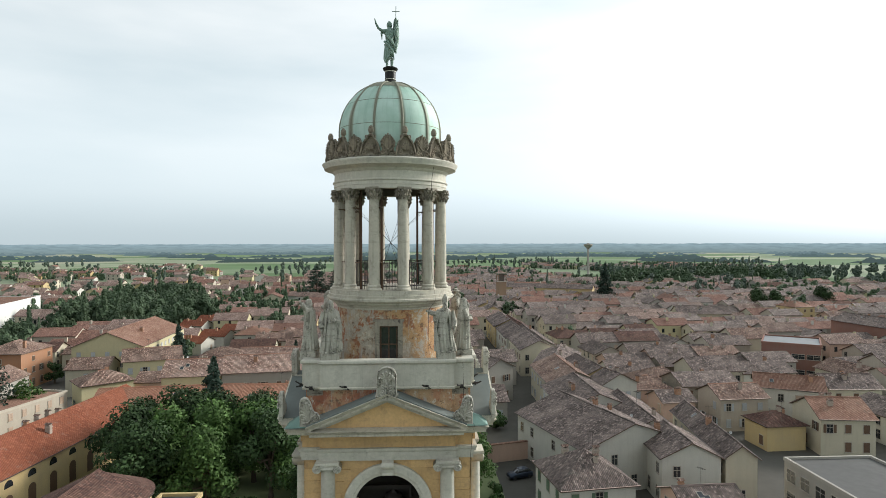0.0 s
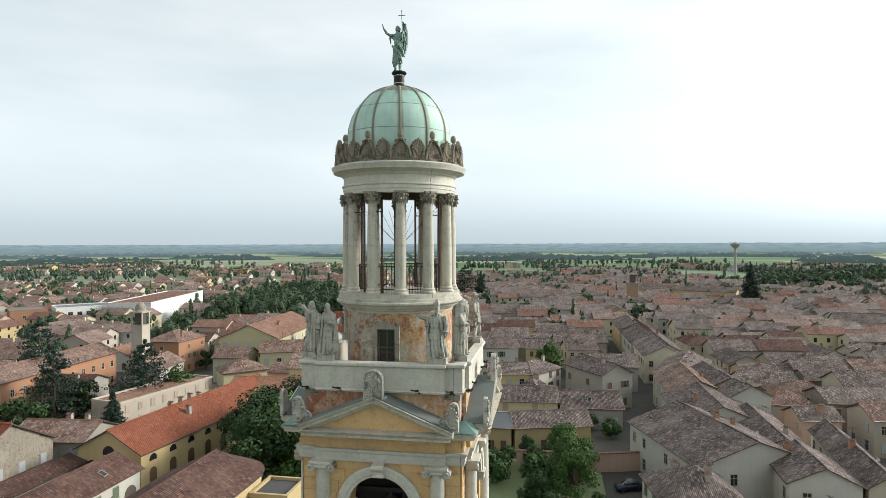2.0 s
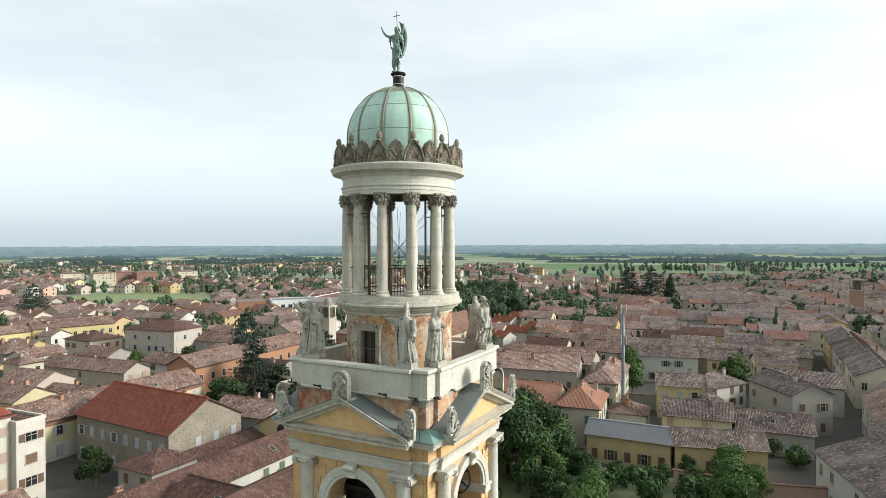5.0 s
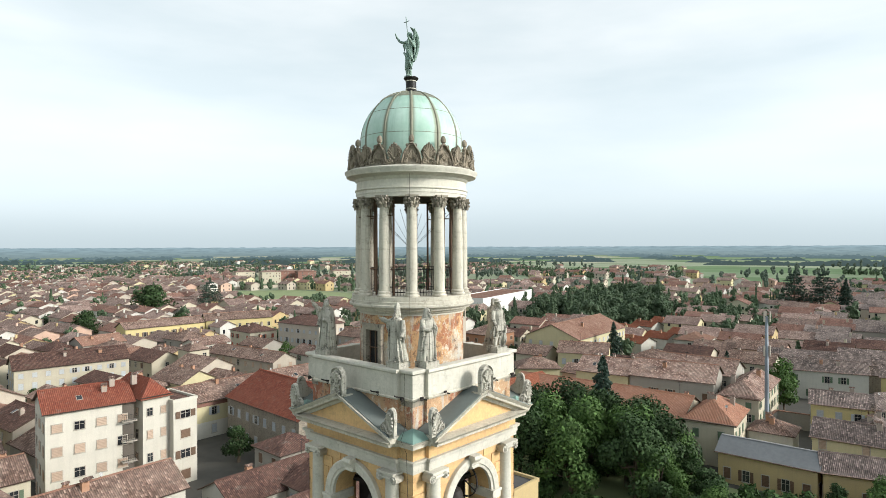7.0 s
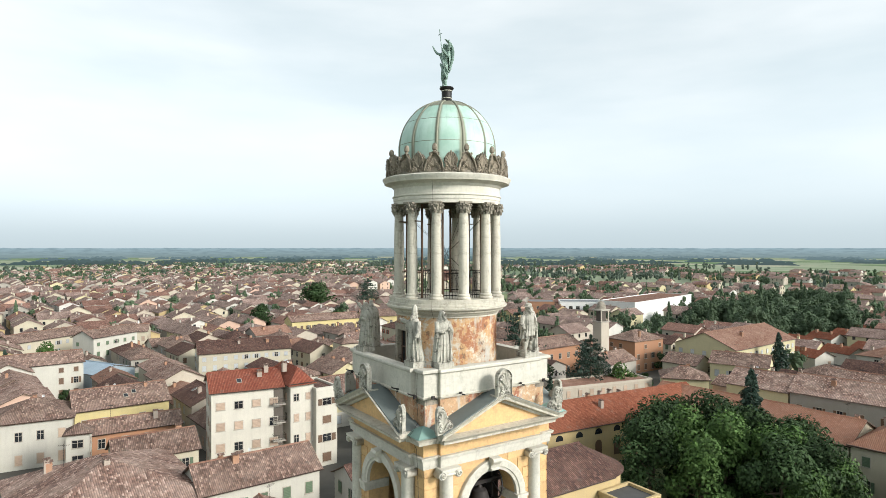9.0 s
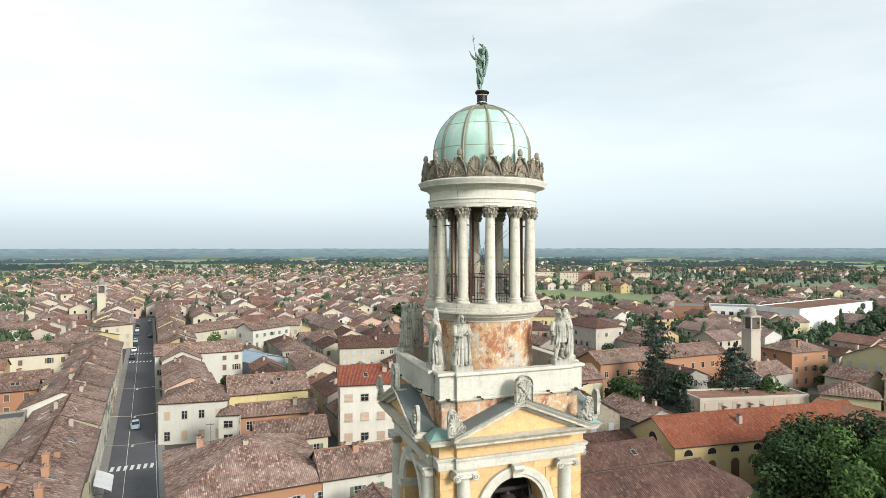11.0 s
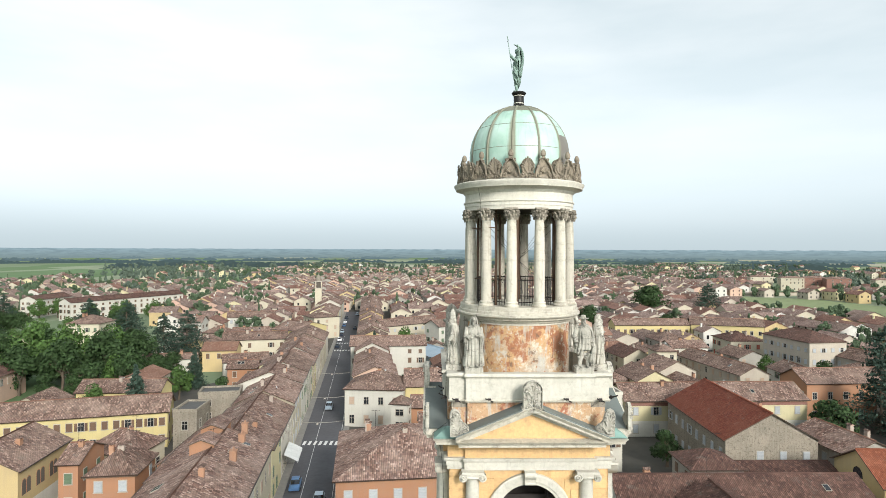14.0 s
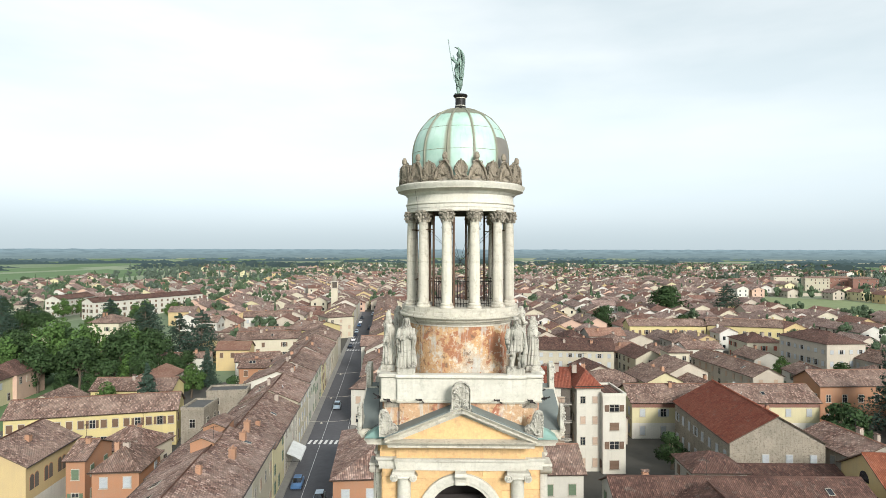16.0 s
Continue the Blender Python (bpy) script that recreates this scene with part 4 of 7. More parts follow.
# ---------------------------------------------------------------- statues
def figure(h, seed, arms, hood=False, mitre=False, sway=0.0, tunic=False):
    """One draped standing figure as a plain shape, facing -y: a robe in sharp folds, a cape open in front, wide sleeves."""
    rng = random.Random(seed)
    s = Shape()
    seg = 60
    ph = [rng.uniform(0, 6.28) for _ in range(4)]

    def bend(x, y, z):
        return (h * (x + sway * math.sin(math.pi * min(z, 1.0)) * 0.06), h * (y - 0.02 * math.sin(3 * z)), h * z)

    def crease(a, k, p):
        return abs(math.sin(k * a * 0.5 + p)) - 0.55
    if tunic:
        prof = ((0.34, 0.135, 0.105), (0.4, 0.13, 0.1), (0.5, 0.112, 0.09))
        for sg in (-1, 1):
            s.tube([bend(sg * 0.06, -0.01, 0.4), bend(sg * 0.07, -0.03, 0.28), bend(sg * 0.075, 0.0, 0.12), bend(sg * 0.08, -0.01, 0.0)], [0.06 * h, 0.045 * h, 0.042 * h, 0.04 * h], 10)
            s.lathe([(0.05 * h, 0.17 * h), (0.055 * h, 0.2 * h), (0.045 * h, 0.215 * h)], 10, 0, (sg * 0.075 * h, -0.01 * h, 0), caps=False)
    else:
        prof = ((0.0, 0.15, 0.125), (0.03, 0.148, 0.122), (0.12, 0.138, 0.112), (0.25, 0.126, 0.102), (0.4, 0.118, 0.094), (0.5, 0.11, 0.088))
    prof += ((0.56, 0.1, 0.084), (0.575, 0.108, 0.09), (0.59, 0.1, 0.084), (0.68, 0.118, 0.086), (0.74, 0.128, 0.084), (0.785, 0.12, 0.076), (0.815, 0.08, 0.06), (0.84, 0.045, 0.045), (0.87, 0.04, 0.042))
    rows = []
    for z, rx, ry in prof:
        row = []
        for j in range(seg):
            a = 2 * math.pi * j / seg
            amp = 0.34 * max(0.12, 0.85 - z) * (1.0 if z < 0.55 else 0.5)
            f = 1 + amp * crease(a, 11, ph[0] + 0.9 * math.sin(2.2 * z)) + amp * 0.5 * crease(a, 19, ph[1] - z)
            row.append(bend(rx * f * math.cos(a), ry * f * math.sin(a), z))
        rows.append(row)
    s.grid(rows, 0, True, True, True)
    hx = h * sway * 0.01
    s.ball((hx, -0.02 * h, 0.915 * h), (0.042 * h, 0.05 * h, 0.064 * h), 0, 14, 10)
    s.ball((hx, -0.07 * h, 0.905 * h), (0.012 * h, 0.014 * h, 0.016 * h), 0, 6, 5)
    s.tube([(hx, -0.055 * h, 0.88 * h), (hx, -0.085 * h, 0.83 * h), (hx, -0.09 * h, 0.76 * h)], [0.036 * h, 0.034 * h, 0.008 * h], 8)
    if hood:
        rows = []
        for z, q in ((0.99, 0.012), (0.975, 0.045), (0.94, 0.068), (0.9, 0.076), (0.85, 0.08), (0.8, 0.1)):
            rows.append([(hx + h * q * math.cos(a), h * (0.0 + q * 1.05 * math.sin(a)), h * z) for a in (-0.85 + (math.pi + 1.7) * j / 20 for j in range(21))])
        s.grid(rows, 0, False, True)
    else:
        s.ball((hx, 0.008 * h, 0.92 * h), (0.052 * h, 0.05 * h, 0.066 * h), 0, 12, 8)
        s.ball((hx, 0.03 * h, 0.86 * h), (0.05 * h, 0.04 * h, 0.06 * h), 0, 10, 7)
    if mitre:
        s.grid([[(hx + h * x * q, h * (y * q - 0.005), h * z) for x, y in ((0.052, 0.0), (0.03, 0.045), (-0.03, 0.045), (-0.052, 0.0), (-0.03, -0.05), (0.03, -0.05))] for q, z in ((1.0, 0.945), (1.12, 1.0), (0.8, 1.05), (0.12, 1.095))], 0, True, False, True)
    # cape, thick, open in front
    low = 0.28 if tunic else 0.02
    rows = []
    for k in range(9):
        u = k / 8
        z = 0.83 - (0.83 - low) * u
        q = (0.07, 0.135, 0.152, 0.158, 0.164, 0.172, 0.182, 0.194, 0.2)[k]
        gap = (0.5, 0.62, 0.78, 0.86, 0.86, 0.8, 0.72, 0.62, 0.6)[k]
        line = []
        for j in range(41):
            a = -math.pi / 2 + gap + (2 * math.pi - 2 * gap) * j / 40
            f = 1 + (0.05 + 0.17 * u) * crease(a, 15, ph[2] + 0.5 * u) + 0.05 * crease(a, 27, ph[3])
            line.append((q * f * math.cos(a), 0.015 + q * 0.8 * f * math.sin(a)))
        rows.append([bend(x, y, z) for x, y in line] + [bend(x * 0.9, y * 0.9, z) for x, y in reversed(line)])
    s.grid(rows, 0, True, True, True)
    for sg, pts in arms:
        p = [Vector((sg * 0.12 * h, 0, 0.765 * h))] + [Vector((sg * x * h, y * h, z * h)) for x, y, z in pts]
        d = (p[-1] - p[-2]).normalized()
        s.tube(p[:-1] + [p[-1] - d * 0.03 * h], [0.05 * h] + [0.048 * h] * (len(p) - 2) + [0.05 * h], 10)
        s.tube([p[-1] - d * 0.04 * h, p[-1]], [0.024 * h, 0.02 * h], 8)
        s.ball(p[-1] + d * 0.022 * h, (0.02 * h, 0.02 * h, 0.026 * h), 0, 8, 6)
        k = p[-2]
        s.tube([k, k + Vector((0, 0.005 * h, -0.1 * h)), k + Vector((-sg * 0.015 * h, 0.02 * h, -0.24 * h))], [0.05 * h, 0.042 * h, 0.012 * h], 8)
    for sg in (-1, 1):
        s.ball((sg * 0.065 * h, -0.115 * h, 0.018 * h), (0.03 * h, 0.055 * h, 0.02 * h), 0, 8, 6)
    return s


RAISED = (1, ((0.2, -0.03, 0.8), (0.3, -0.1, 0.93)))
FOLD_R = (1, ((0.16, -0.06, 0.6), (0.05, -0.14, 0.62)))
FOLD_L = (-1, ((0.16, -0.06, 0.6), (0.06, -0.14, 0.58)))
DOWN_R = (1, ((0.17, -0.02, 0.6), (0.16, -0.08, 0.45)))
DOWN_L = (-1, ((0.17, -0.02, 0.6), (0.15, -0.08, 0.45)))
POINT_L = (-1, ((0.2, -0.06, 0.72), (0.34, -0.12, 0.78)))
SPEC = (
    (-2.0, -2.72, 0, (FOLD_R, DOWN_L), False, False, 11, "bearded figure in a long robe"),
    (2.02, -2.72, 0, (POINT_L, DOWN_R), False, True, 12, "mitred figure with one arm held out"),
    (2.72, -2.0, 90, (FOLD_R, FOLD_L), True, False, 13, "hooded figure with folded arms"),
    (2.72, 2.0, 90, (DOWN_R, DOWN_L), False, False, 14, "short-cloaked figure with a hat"),
    (2.0, 2.72, 180, (FOLD_R, DOWN_L), False, False, 15, "robed figure looking down"),
    (-2.0, 2.72, 180, (FOLD_L, DOWN_R), True, False, 16, "hooded robed figure"),
    (-2.72, 2.0, 270, (FOLD_R, DOWN_L), False, False, 17, "robed figure"),
    (-2.84, -2.06, 270, (RAISED, FOLD_L), False, False, 18, "robed figure with one raised arm"),
)
for x, y, rz, arms, hood, mit, seed, text in SPEC:
    s = figure(1.86, seed, arms, hood, mit, (seed % 3 - 1) * 0.8, seed == 14)
    s.box(-0.33, 0.33, -0.27, 0.27, -0.2, 0.0)
    s.box(-0.28, 0.28, -0.22, 0.22, -0.02, 0.04)
    if seed == 14:
        s.lathe([(0.1, 1.74), (0.19, 1.755), (0.2, 1.775), (0.1, 1.79), (0.088, 1.87), (0, 1.9)], 16)
        s.ball((0.3, -0.1, 0.3), (0.12, 0.16, 0.3), 0, 8, 6)
    me = fix_normals(s.mesh("stone_statue", [M_STATUE]))
    ob = new("stone_statue", me)
    ob.matrix_basis = pose(x, y, 33.06, 0, 0, rz)
    tagged(ob, "weathered stone statue of a " + text, "statue", "statues on the parapet")
s = Shape()
for sg, bend in ((-1, 0.0), (1, 0.06)):
    s.tube([(sg * 0.09, -0.03, 0.02), (sg * 0.1, -0.02 - bend, 0.28), (sg * 0.1, -0.04 - bend, 0.5), (sg * 0.09, 0.0, 0.9)], [0.05, 0.068, 0.08, 0.12], 10)
    s.ball((sg * 0.1, -0.09, 0.03), (0.05, 0.11, 0.035), 0, 8, 5)
rows = []
for z, rx, ry, cx in ((0.24, 0.08, 0.08, -0.1), (0.4, 0.17, 0.13, -0.05), (0.7, 0.185, 0.14, -0.01), (0.92, 0.165, 0.125, 0.01), (1.1, 0.14, 0.105, 0.0), (1.3, 0.165, 0.11, 0.0), (1.44, 0.165, 0.1, 0.0), (1.52, 0.1, 0.08, 0.0), (1.58, 0.06, 0.06, 0.0)):
    rows.append([(cx + rx * (1 + 0.12 * math.sin(6 * a + 3 * z)) * math.cos(a), ry * (1 + 0.12 * math.sin(7 * a - 5 * z)) * math.sin(a), z + 0.05 * math.cos(a) * (1 if z < 0.5 else 0)) for a in (2 * math.pi * j / 32 for j in range(32))])
s.grid(rows, 0, True, True, True)
s.ball((0, -0.02, 1.69), (0.085, 0.1, 0.13), 0, 12, 8)
s.ball((0, 0.03, 1.68), (0.11, 0.1, 0.15), 0, 12, 8)
s.tube([(-0.14, 0, 1.44), (-0.29, -0.06, 1.43), (-0.42, -0.13, 1.5), (-0.5, -0.2, 1.64), (-0.56, -0.26, 1.83)], [0.08, 0.062, 0.05, 0.04, 0.018], 8)
s.tube([(-0.18, 0.02, 1.42), (-0.31, -0.02, 1.34), (-0.29, 0.02, 1.1)], [0.07, 0.05, 0.015], 6)
s.tube([(0.18, 0, 1.42), (0.28, -0.06, 1.2), (0.27, -0.3, 1.42), (0.27, -0.33, 1.5)], [0.08, 0.065, 0.05, 0.03], 8)
s.tube([(-0.16, -0.12, 1.3), (0.05, -0.16, 1.05), (0.2, -0.12, 0.8), (0.26, -0.02, 0.55)], [0.05, 0.06, 0.06, 0.03], 7)
s.tube([(-0.2, -0.1, 1.0), (0.0, -0.16, 0.8), (0.14, -0.12, 0.55), (0.18, -0.04, 0.3)], [0.045, 0.05, 0.05, 0.02], 7)
rows = []
for z, q in ((1.6, 0.1), (1.45, 0.17), (1.2, 0.19), (0.9, 0.18), (0.62, 0.13)):
    rows.append([(0.08 + q * math.cos(a), 0.05 + 0.8 * q * (1 + 0.1 * math.sin(8 * a)) * math.sin(a), z) for a in (-0.2 + (math.pi + 0.3) * j / 20 for j in range(21))])
s.grid(rows, 0, False, True)
s.tube([(0.25, -0.2, 0.5), (0.26, -0.33, 1.35), (0.27, -0.46, 2.24)], 0.015, 6)
s.tube([(0.12, -0.43, 2.05), (0.41, -0.43, 2.05)], 0.014, 6)
# the cloak blown up over the shoulder
rows = []
for y, z, w in ((-0.16, 1.9, 0.02), (-0.06, 1.86, 0.07), (0.06, 1.76, 0.1), (0.15, 1.58, 0.12), (0.18, 1.36, 0.13), (0.16, 1.1, 0.12), (0.1, 0.85, 0.08), (0.06, 0.66, 0.02)):
    rows.append([(0.25 + w * math.cos(a), y + 0.05 * (1 + 0.3 * math.sin(5 * a)) * math.sin(a), z) for a in (2 * math.pi * j / 14 for j in range(14))])
s.grid(rows, 0, True, True, True)
s.tube([(0.2, 0.02, 1.5), (0.3, 0.0, 1.68), (0.34, -0.04, 1.88)], [0.06, 0.06, 0.015], 7)
ob = new("bronze_statue", fix_normals(s.mesh("bronze_statue", [M_BRONZE])))
ob.matrix_basis = pose(-0.03, -0.05, 43.77) @ Matrix.Diagonal((1.0, 1.0, 0.99, 1))
tagged(ob, "green bronze robed statue holding a cross staff on the dome's finial", "statue")

cab = Shape()
pts = [(2.46, 39.9), (2.3, 39.2), (2.28, 38.5), (2.27, 36.0), (2.42, 35.1), (2.5, 34.8), (2.12, 34.4), (2.1, 32.9)]
cab.tube([(r_ * math.cos(-0.82), r_ * math.sin(-0.82), z) for r_, z in pts], 0.006, 5)
cab.tube([(2.6, -2.98, 32.8), (2.62, -3.02, 32.0), (2.62, -2.96, 31.0), (2.95, -3.5, 30.7), (2.9, -3.2, 30.2), (2.85, -3.12, 29.5), (2.8, -2.95, 25.0)], 0.008, 5)
part("lightning_cable", cab, M_IRON, tower, clean=False)


# ---------------------------------------------------------------- houses
WIN = {}


def window_mesh(w, h, style):
    key = (w, h, style)
    if key in WIN:
        return WIN[key]
    s = Shape()
    f = 0.11
    s.box(-w / 2 - f, -w / 2, -0.05, 0.02, -f, h + f, 0)
    s.box(w / 2, w / 2 + f, -0.05, 0.02, -f, h + f, 0)
    s.box(-w / 2, w / 2, -0.05, 0.02, h, h + f, 0)
    s.box(-w / 2 - f - 0.05, w / 2 + f + 0.05, -0.13, 0.02, -f - 0.04, -0.02, 0)
    s.box(-w / 2, w / 2, -0.02, 0.01, -0.02, h, 1)
    s.box(-0.03, 0.03, -0.04, 0.0, 0, h, 0)
    s.box(-w / 2, w / 2, -0.035, 0.0, h * 0.62, h * 0.62 + 0.05, 0)
    me = s.mesh("window", [M_FRAME, M_GLASS])
    WIN[key] = me
    return me


def shutter_mesh(w, h, col):
    key = ("s", w, h, col)
    if key not in WIN:
        s = Shape()
        k = max(3, int(h / 0.2))
        prof = [(0.0, 0.0), (-0.05, 0.0)]
        for i in range(k):
            prof += [(-0.07, h * (i + 0.25) / k), (-0.045, h * (i + 0.9) / k)]
        prof += [(-0.05, h), (0.0, h)]
        s.grid([[(x, y, z) for y, z in prof] for x in (-w / 2, w / 2)], 0, True, False, True)
        WIN[key] = s.mesh("shutter", [SHUT[col]])
    return WIN[key]


def add_window(parent, m, w, h, shut, rng, deep):
    ob = part("window", window_mesh(w, h, "a"), None, parent)
    ob.matrix_basis = m
    if shut == "none":
        return
    if rng.random() < (0.78 if deep else 0.5):
        c = part("shutter", shutter_mesh(round(w + 0.02, 2), h, shut), None, ob)
        c.matrix_basis = Matrix.Translation((0, -0.055, 0))
    elif deep and shut != "tan":
        for sg in (-1, 1):
            c = part("shutter", shutter_mesh(round(w * 0.5, 2), h, shut), None, ob)
            c.matrix_basis = Matrix.Translation((sg * (w * 0.77 + 0.1), -0.055, 0))


VIEW = (Vector((1, -24)), Vector((18, -17)), Vector((25, -1)))
COLOUR = {"brown": "brown tiled", "umber": "dark brown tiled", "pink": "mottled pink tiled", "red": "red-brown tiled", "redtile": "bright red tiled", "orange": "orange tiled", "salmon": "salmon tiled", "terra": "terracotta tiled", "metal": "grey sheet-metal", "bitumen": "grey felted", "blue": "pale blue sheet-metal"}
FORM = {"g": "gable", "h": "hip", "f": "flat"}
FOOT = []      # footprints: centre, axes, half sizes


def gable_roof(s, A, B, ze, rise, swap, oh=0.4, th=0.16, mat=0):
    def P(a, b, z):
        return (b, a, z) if swap else (a, b, z)
    k = rise / (B / 2)
    sl = math.hypot(B / 2 + oh, rise + oh * k)
    for sg in (0, 1):
        def Q(b):
            return b if sg == 0 else B - b
        e, r = -oh, B / 2
        ez, rz = ze - oh * k, ze + rise
        pts = [P(-oh, Q(e), ez), P(A + oh, Q(e), ez), P(A + oh, Q(r), rz), P(-oh, Q(r), rz)]
        s.face([(x, y, z + th) for x, y, z in pts], mat, [(0, 0), (A + 2 * oh, 0), (A + 2 * oh, sl), (0, sl)])
        s.face(pts, mat + 1)
        for a, b in ((0, 1), (1, 2), (3, 0)):
            p, q = pts[a], pts[b]
            s.face([p, q, (q[0], q[1], q[2] + th), (p[0], p[1], p[2] + th)], mat + 1)


def hip_roof(s, A, B, ze, rise, swap, oh=0.45, th=0.14, mat=0):
    def P(a, b, z):
        return (b, a, z) if swap else (a, b, z)
    ins = min(B / 2, A * 0.48)
    k = rise / (B / 2)
    z0 = ze - oh * k + th
    zr = ze + rise + th
    e = [P(-oh, -oh, z0), P(A + oh, -oh, z0), P(A + oh, B + oh, z0), P(-oh, B + oh, z0)]
    r = [P(ins, B / 2, zr), P(A - ins, B / 2, zr)]
    sl = math.hypot(B / 2 + oh, rise)
    s.face([e[0], e[1], r[1], r[0]], mat, [(0, 0), (A + 2 * oh, 0), (A - ins, sl), (ins, sl)])
    s.face([e[2], e[3], r[0], r[1]], mat, [(0, 0), (A + 2 * oh, 0), (A - ins, sl), (ins, sl)])
    s.face([e[1], e[2], r[1]], mat, [(0, 0), (B + 2 * oh, 0), (B / 2 + oh, sl)])
    s.face([e[3], e[0], r[0]], mat, [(0, 0), (B + 2 * oh, 0), (B / 2 + oh, sl)])
    lo = [(x, y, z - th) for x, y, z in e]
    for a in range(4):
        b = (a + 1) % 4
        s.face([lo[a], lo[b], e[b], e[a]], mat + 1)
    s.face(lo, mat + 1)


M_SOFFIT = simple("dark_eaves_wood", (0.1, 0.07, 0.05), 0.9)


def house(x, y, ang, L, D, ze, rise, ridge="u", roof="g", wall="cream", tile="brown", seed=0, near=True, shut=None, what="house", storeys=None, cols=None, win=(0.95, 1.45), chim=None, label=None, bare=False):
    """A house whose front eave starts at (x, y) and runs L metres at that angle; it reaches D metres to the left of it."""
    rng = random.Random(seed * 7 + int(x * 3) + int(y * 5))
    M = pose(x, y, 0, 0, 0, ang)
    lab = label or "%s plastered %s with %s %s roof" % ({"brick": "red brick", "dirty": "stained grey", "paleyellow": "pale yellow", "stone": "grey-beige", "offwhite": "dull cream"}.get(wall, wall), what, COLOUR[tile], FORM[roof])
    hs = empty("house" if what == "house" else what.replace(" ", "_"), M, lab, what, "houses of the old town" if what == "house" else "")
    c2 = M @ Vector((L / 2, D / 2, 0))
    FOOT.append((c2.x, c2.y, radians(ang), L / 2 + 0.3, D / 2 + 0.3))
    s = Shape()
    swap = ridge == "v"
    A, B = (D, L) if swap else (L, D)
    s.box(0, L, 0, D, 0, ze)
    if roof == "g":
        for a in (0, A):
            t = [(a, 0, ze), (a, B, ze), (a, B / 2, ze + rise)]
            s.face([(q, p, z) if swap else (p, q, z) for p, q, z in t])
    body = part("wall", s, WALLS[wall], hs, clean=False)
    s = Shape()
    if roof == "g":
        gable_roof(s, A, B, ze, rise, swap)
    elif roof == "h":
        if A >= B:
            hip_roof(s, A, B, ze, rise, swap)
        else:
            hip_roof(s, B, A, ze, rise, not swap)
    else:
        for x0, x1, y0, y1 in ((-0.1, L + 0.1, -0.1, 0.25), (-0.1, L + 0.1, D - 0.25, D + 0.1), (-0.1, 0.25, 0.25, D - 0.25), (L - 0.25, L + 0.1, 0.25, D - 0.25)):
            s.box(x0, x1, y0, y1, ze, ze + 0.45, 1)
        s.box(0.2, L - 0.2, 0.2, D - 0.2, ze, ze + 0.12, 0)
    part("roof", s, [TILES[tile], WALLS[wall] if roof == "f" else M_SOFFIT], hs, clean=False)
    if near and roof != "f":
        s = Shape()
        oh = 0.45
        k = rise / (B / 2)
        z = ze - 0.4 * k + 0.1
        for b in ((-oh - 0.02), (B + oh + 0.02)):
            p, q = (-oh, b, z), (A + oh, b, z)
            if swap:
                p, q = (p[1], p[0], z), (q[1], q[0], z)
            s = Shape()
            s.tube([p, q], 0.08, 5)
            part("gutter", s, M_GUTTER, hs, clean=False)
        s = Shape()
        a0, a1 = (-0.3, A + 0.3) if roof == "g" else (min(B / 2, A * 0.48), A - min(B / 2, A * 0.48))
        if a1 - a0 > 0.5:
            p, q = (a0, B / 2, ze + rise + 0.18), (a1, B / 2, ze + rise + 0.18)
            if swap:
                p, q = (p[1], p[0], p[2]), (q[1], q[0], q[2])
            s.tube([p, q], 0.13, 6)
            part("ridge_tiles", s, TILES["terra" if tile in ("brown", "pink") else tile], hs, clean=False)
    if not bare:
        ns = storeys or max(1, round((ze - 0.4) / 3.1))
        w, h = win
        sh = shut or rng.choice(("brown", "brown", "green", "grey", "none", "tan"))
        fh = (ze - 0.5) / ns
        faces = ((Matrix.Identity(4), L, (0, -1)), (pose(L, 0, 0, 0, 0, 90), D, (1, 0)), (pose(0, D, 0, 0, 0, -90), D, (-1, 0)), (pose(L, D, 0, 0, 0, 180), L, (0, 1)))
        for fm, ln, nrm in faces:
            cen = M @ fm @ Vector((ln / 2, 0, 0))
            nv = (M.to_3x3() @ Vector((nrm[0], nrm[1], 0))).to_2d()
            if not any((v - cen.to_2d()).normalized().dot(nv) > (0.26 if seed >= 1000 else 0.08) for v in VIEW):
                continue
            nc = (cols if cols and ln == L else 0) or max(1, round(ln / 3.3))
            for i in range(nc):
                for j in range(ns):
                    if rng.random() < (0.2 if near else 0.4) and not cols:
                        continue
                    hh = h if j else h + 0.2
                    if ns > 2 and j == ns - 1:
                        hh = 1.1
                    zz = 0.9 + j * fh + (0.15 if j else -0.1)
                    if zz + hh > ze - 0.35:
                        hh = ze - 0.4 - zz
                    if hh < 0.5:
                        continue
                    add_window(hs, fm @ Matrix.Translation((ln * (i + 0.5) / nc, 0, zz)), w, round(hh, 2), sh, rng, near)
    nch = chim if chim is not None else rng.choice((1, 1, 2, 3) if near else (0, 1, 1, 2))
    if roof == "f":
        nch = 0
    for i in range(nch):
        a, b = rng.uniform(0.15, 0.85) * A, rng.choice((0.3, 0.4, 0.62, 0.72)) * B
        zt = ze + rise * (1 - abs(b - B / 2) / (B / 2))
        s = Shape()
        cw = rng.uniform(0.28, 0.42)
        hgt = rng.uniform(0.7, 1.2)
        s.box(-cw, cw, -cw * 0.8, cw * 0.8, -0.5, hgt, 0)
        s.box(-cw - 0.06, cw + 0.06, -cw * 0.8 - 0.06, cw * 0.8 + 0.06, hgt * 0.72, hgt * 0.8, 0)
        for sx in (-1, 1):
            s.box(sx * cw * 0.7 - 0.06, sx * cw * 0.7 + 0.06, -cw * 0.7, cw * 0.7, hgt, hgt + 0.22, 0)
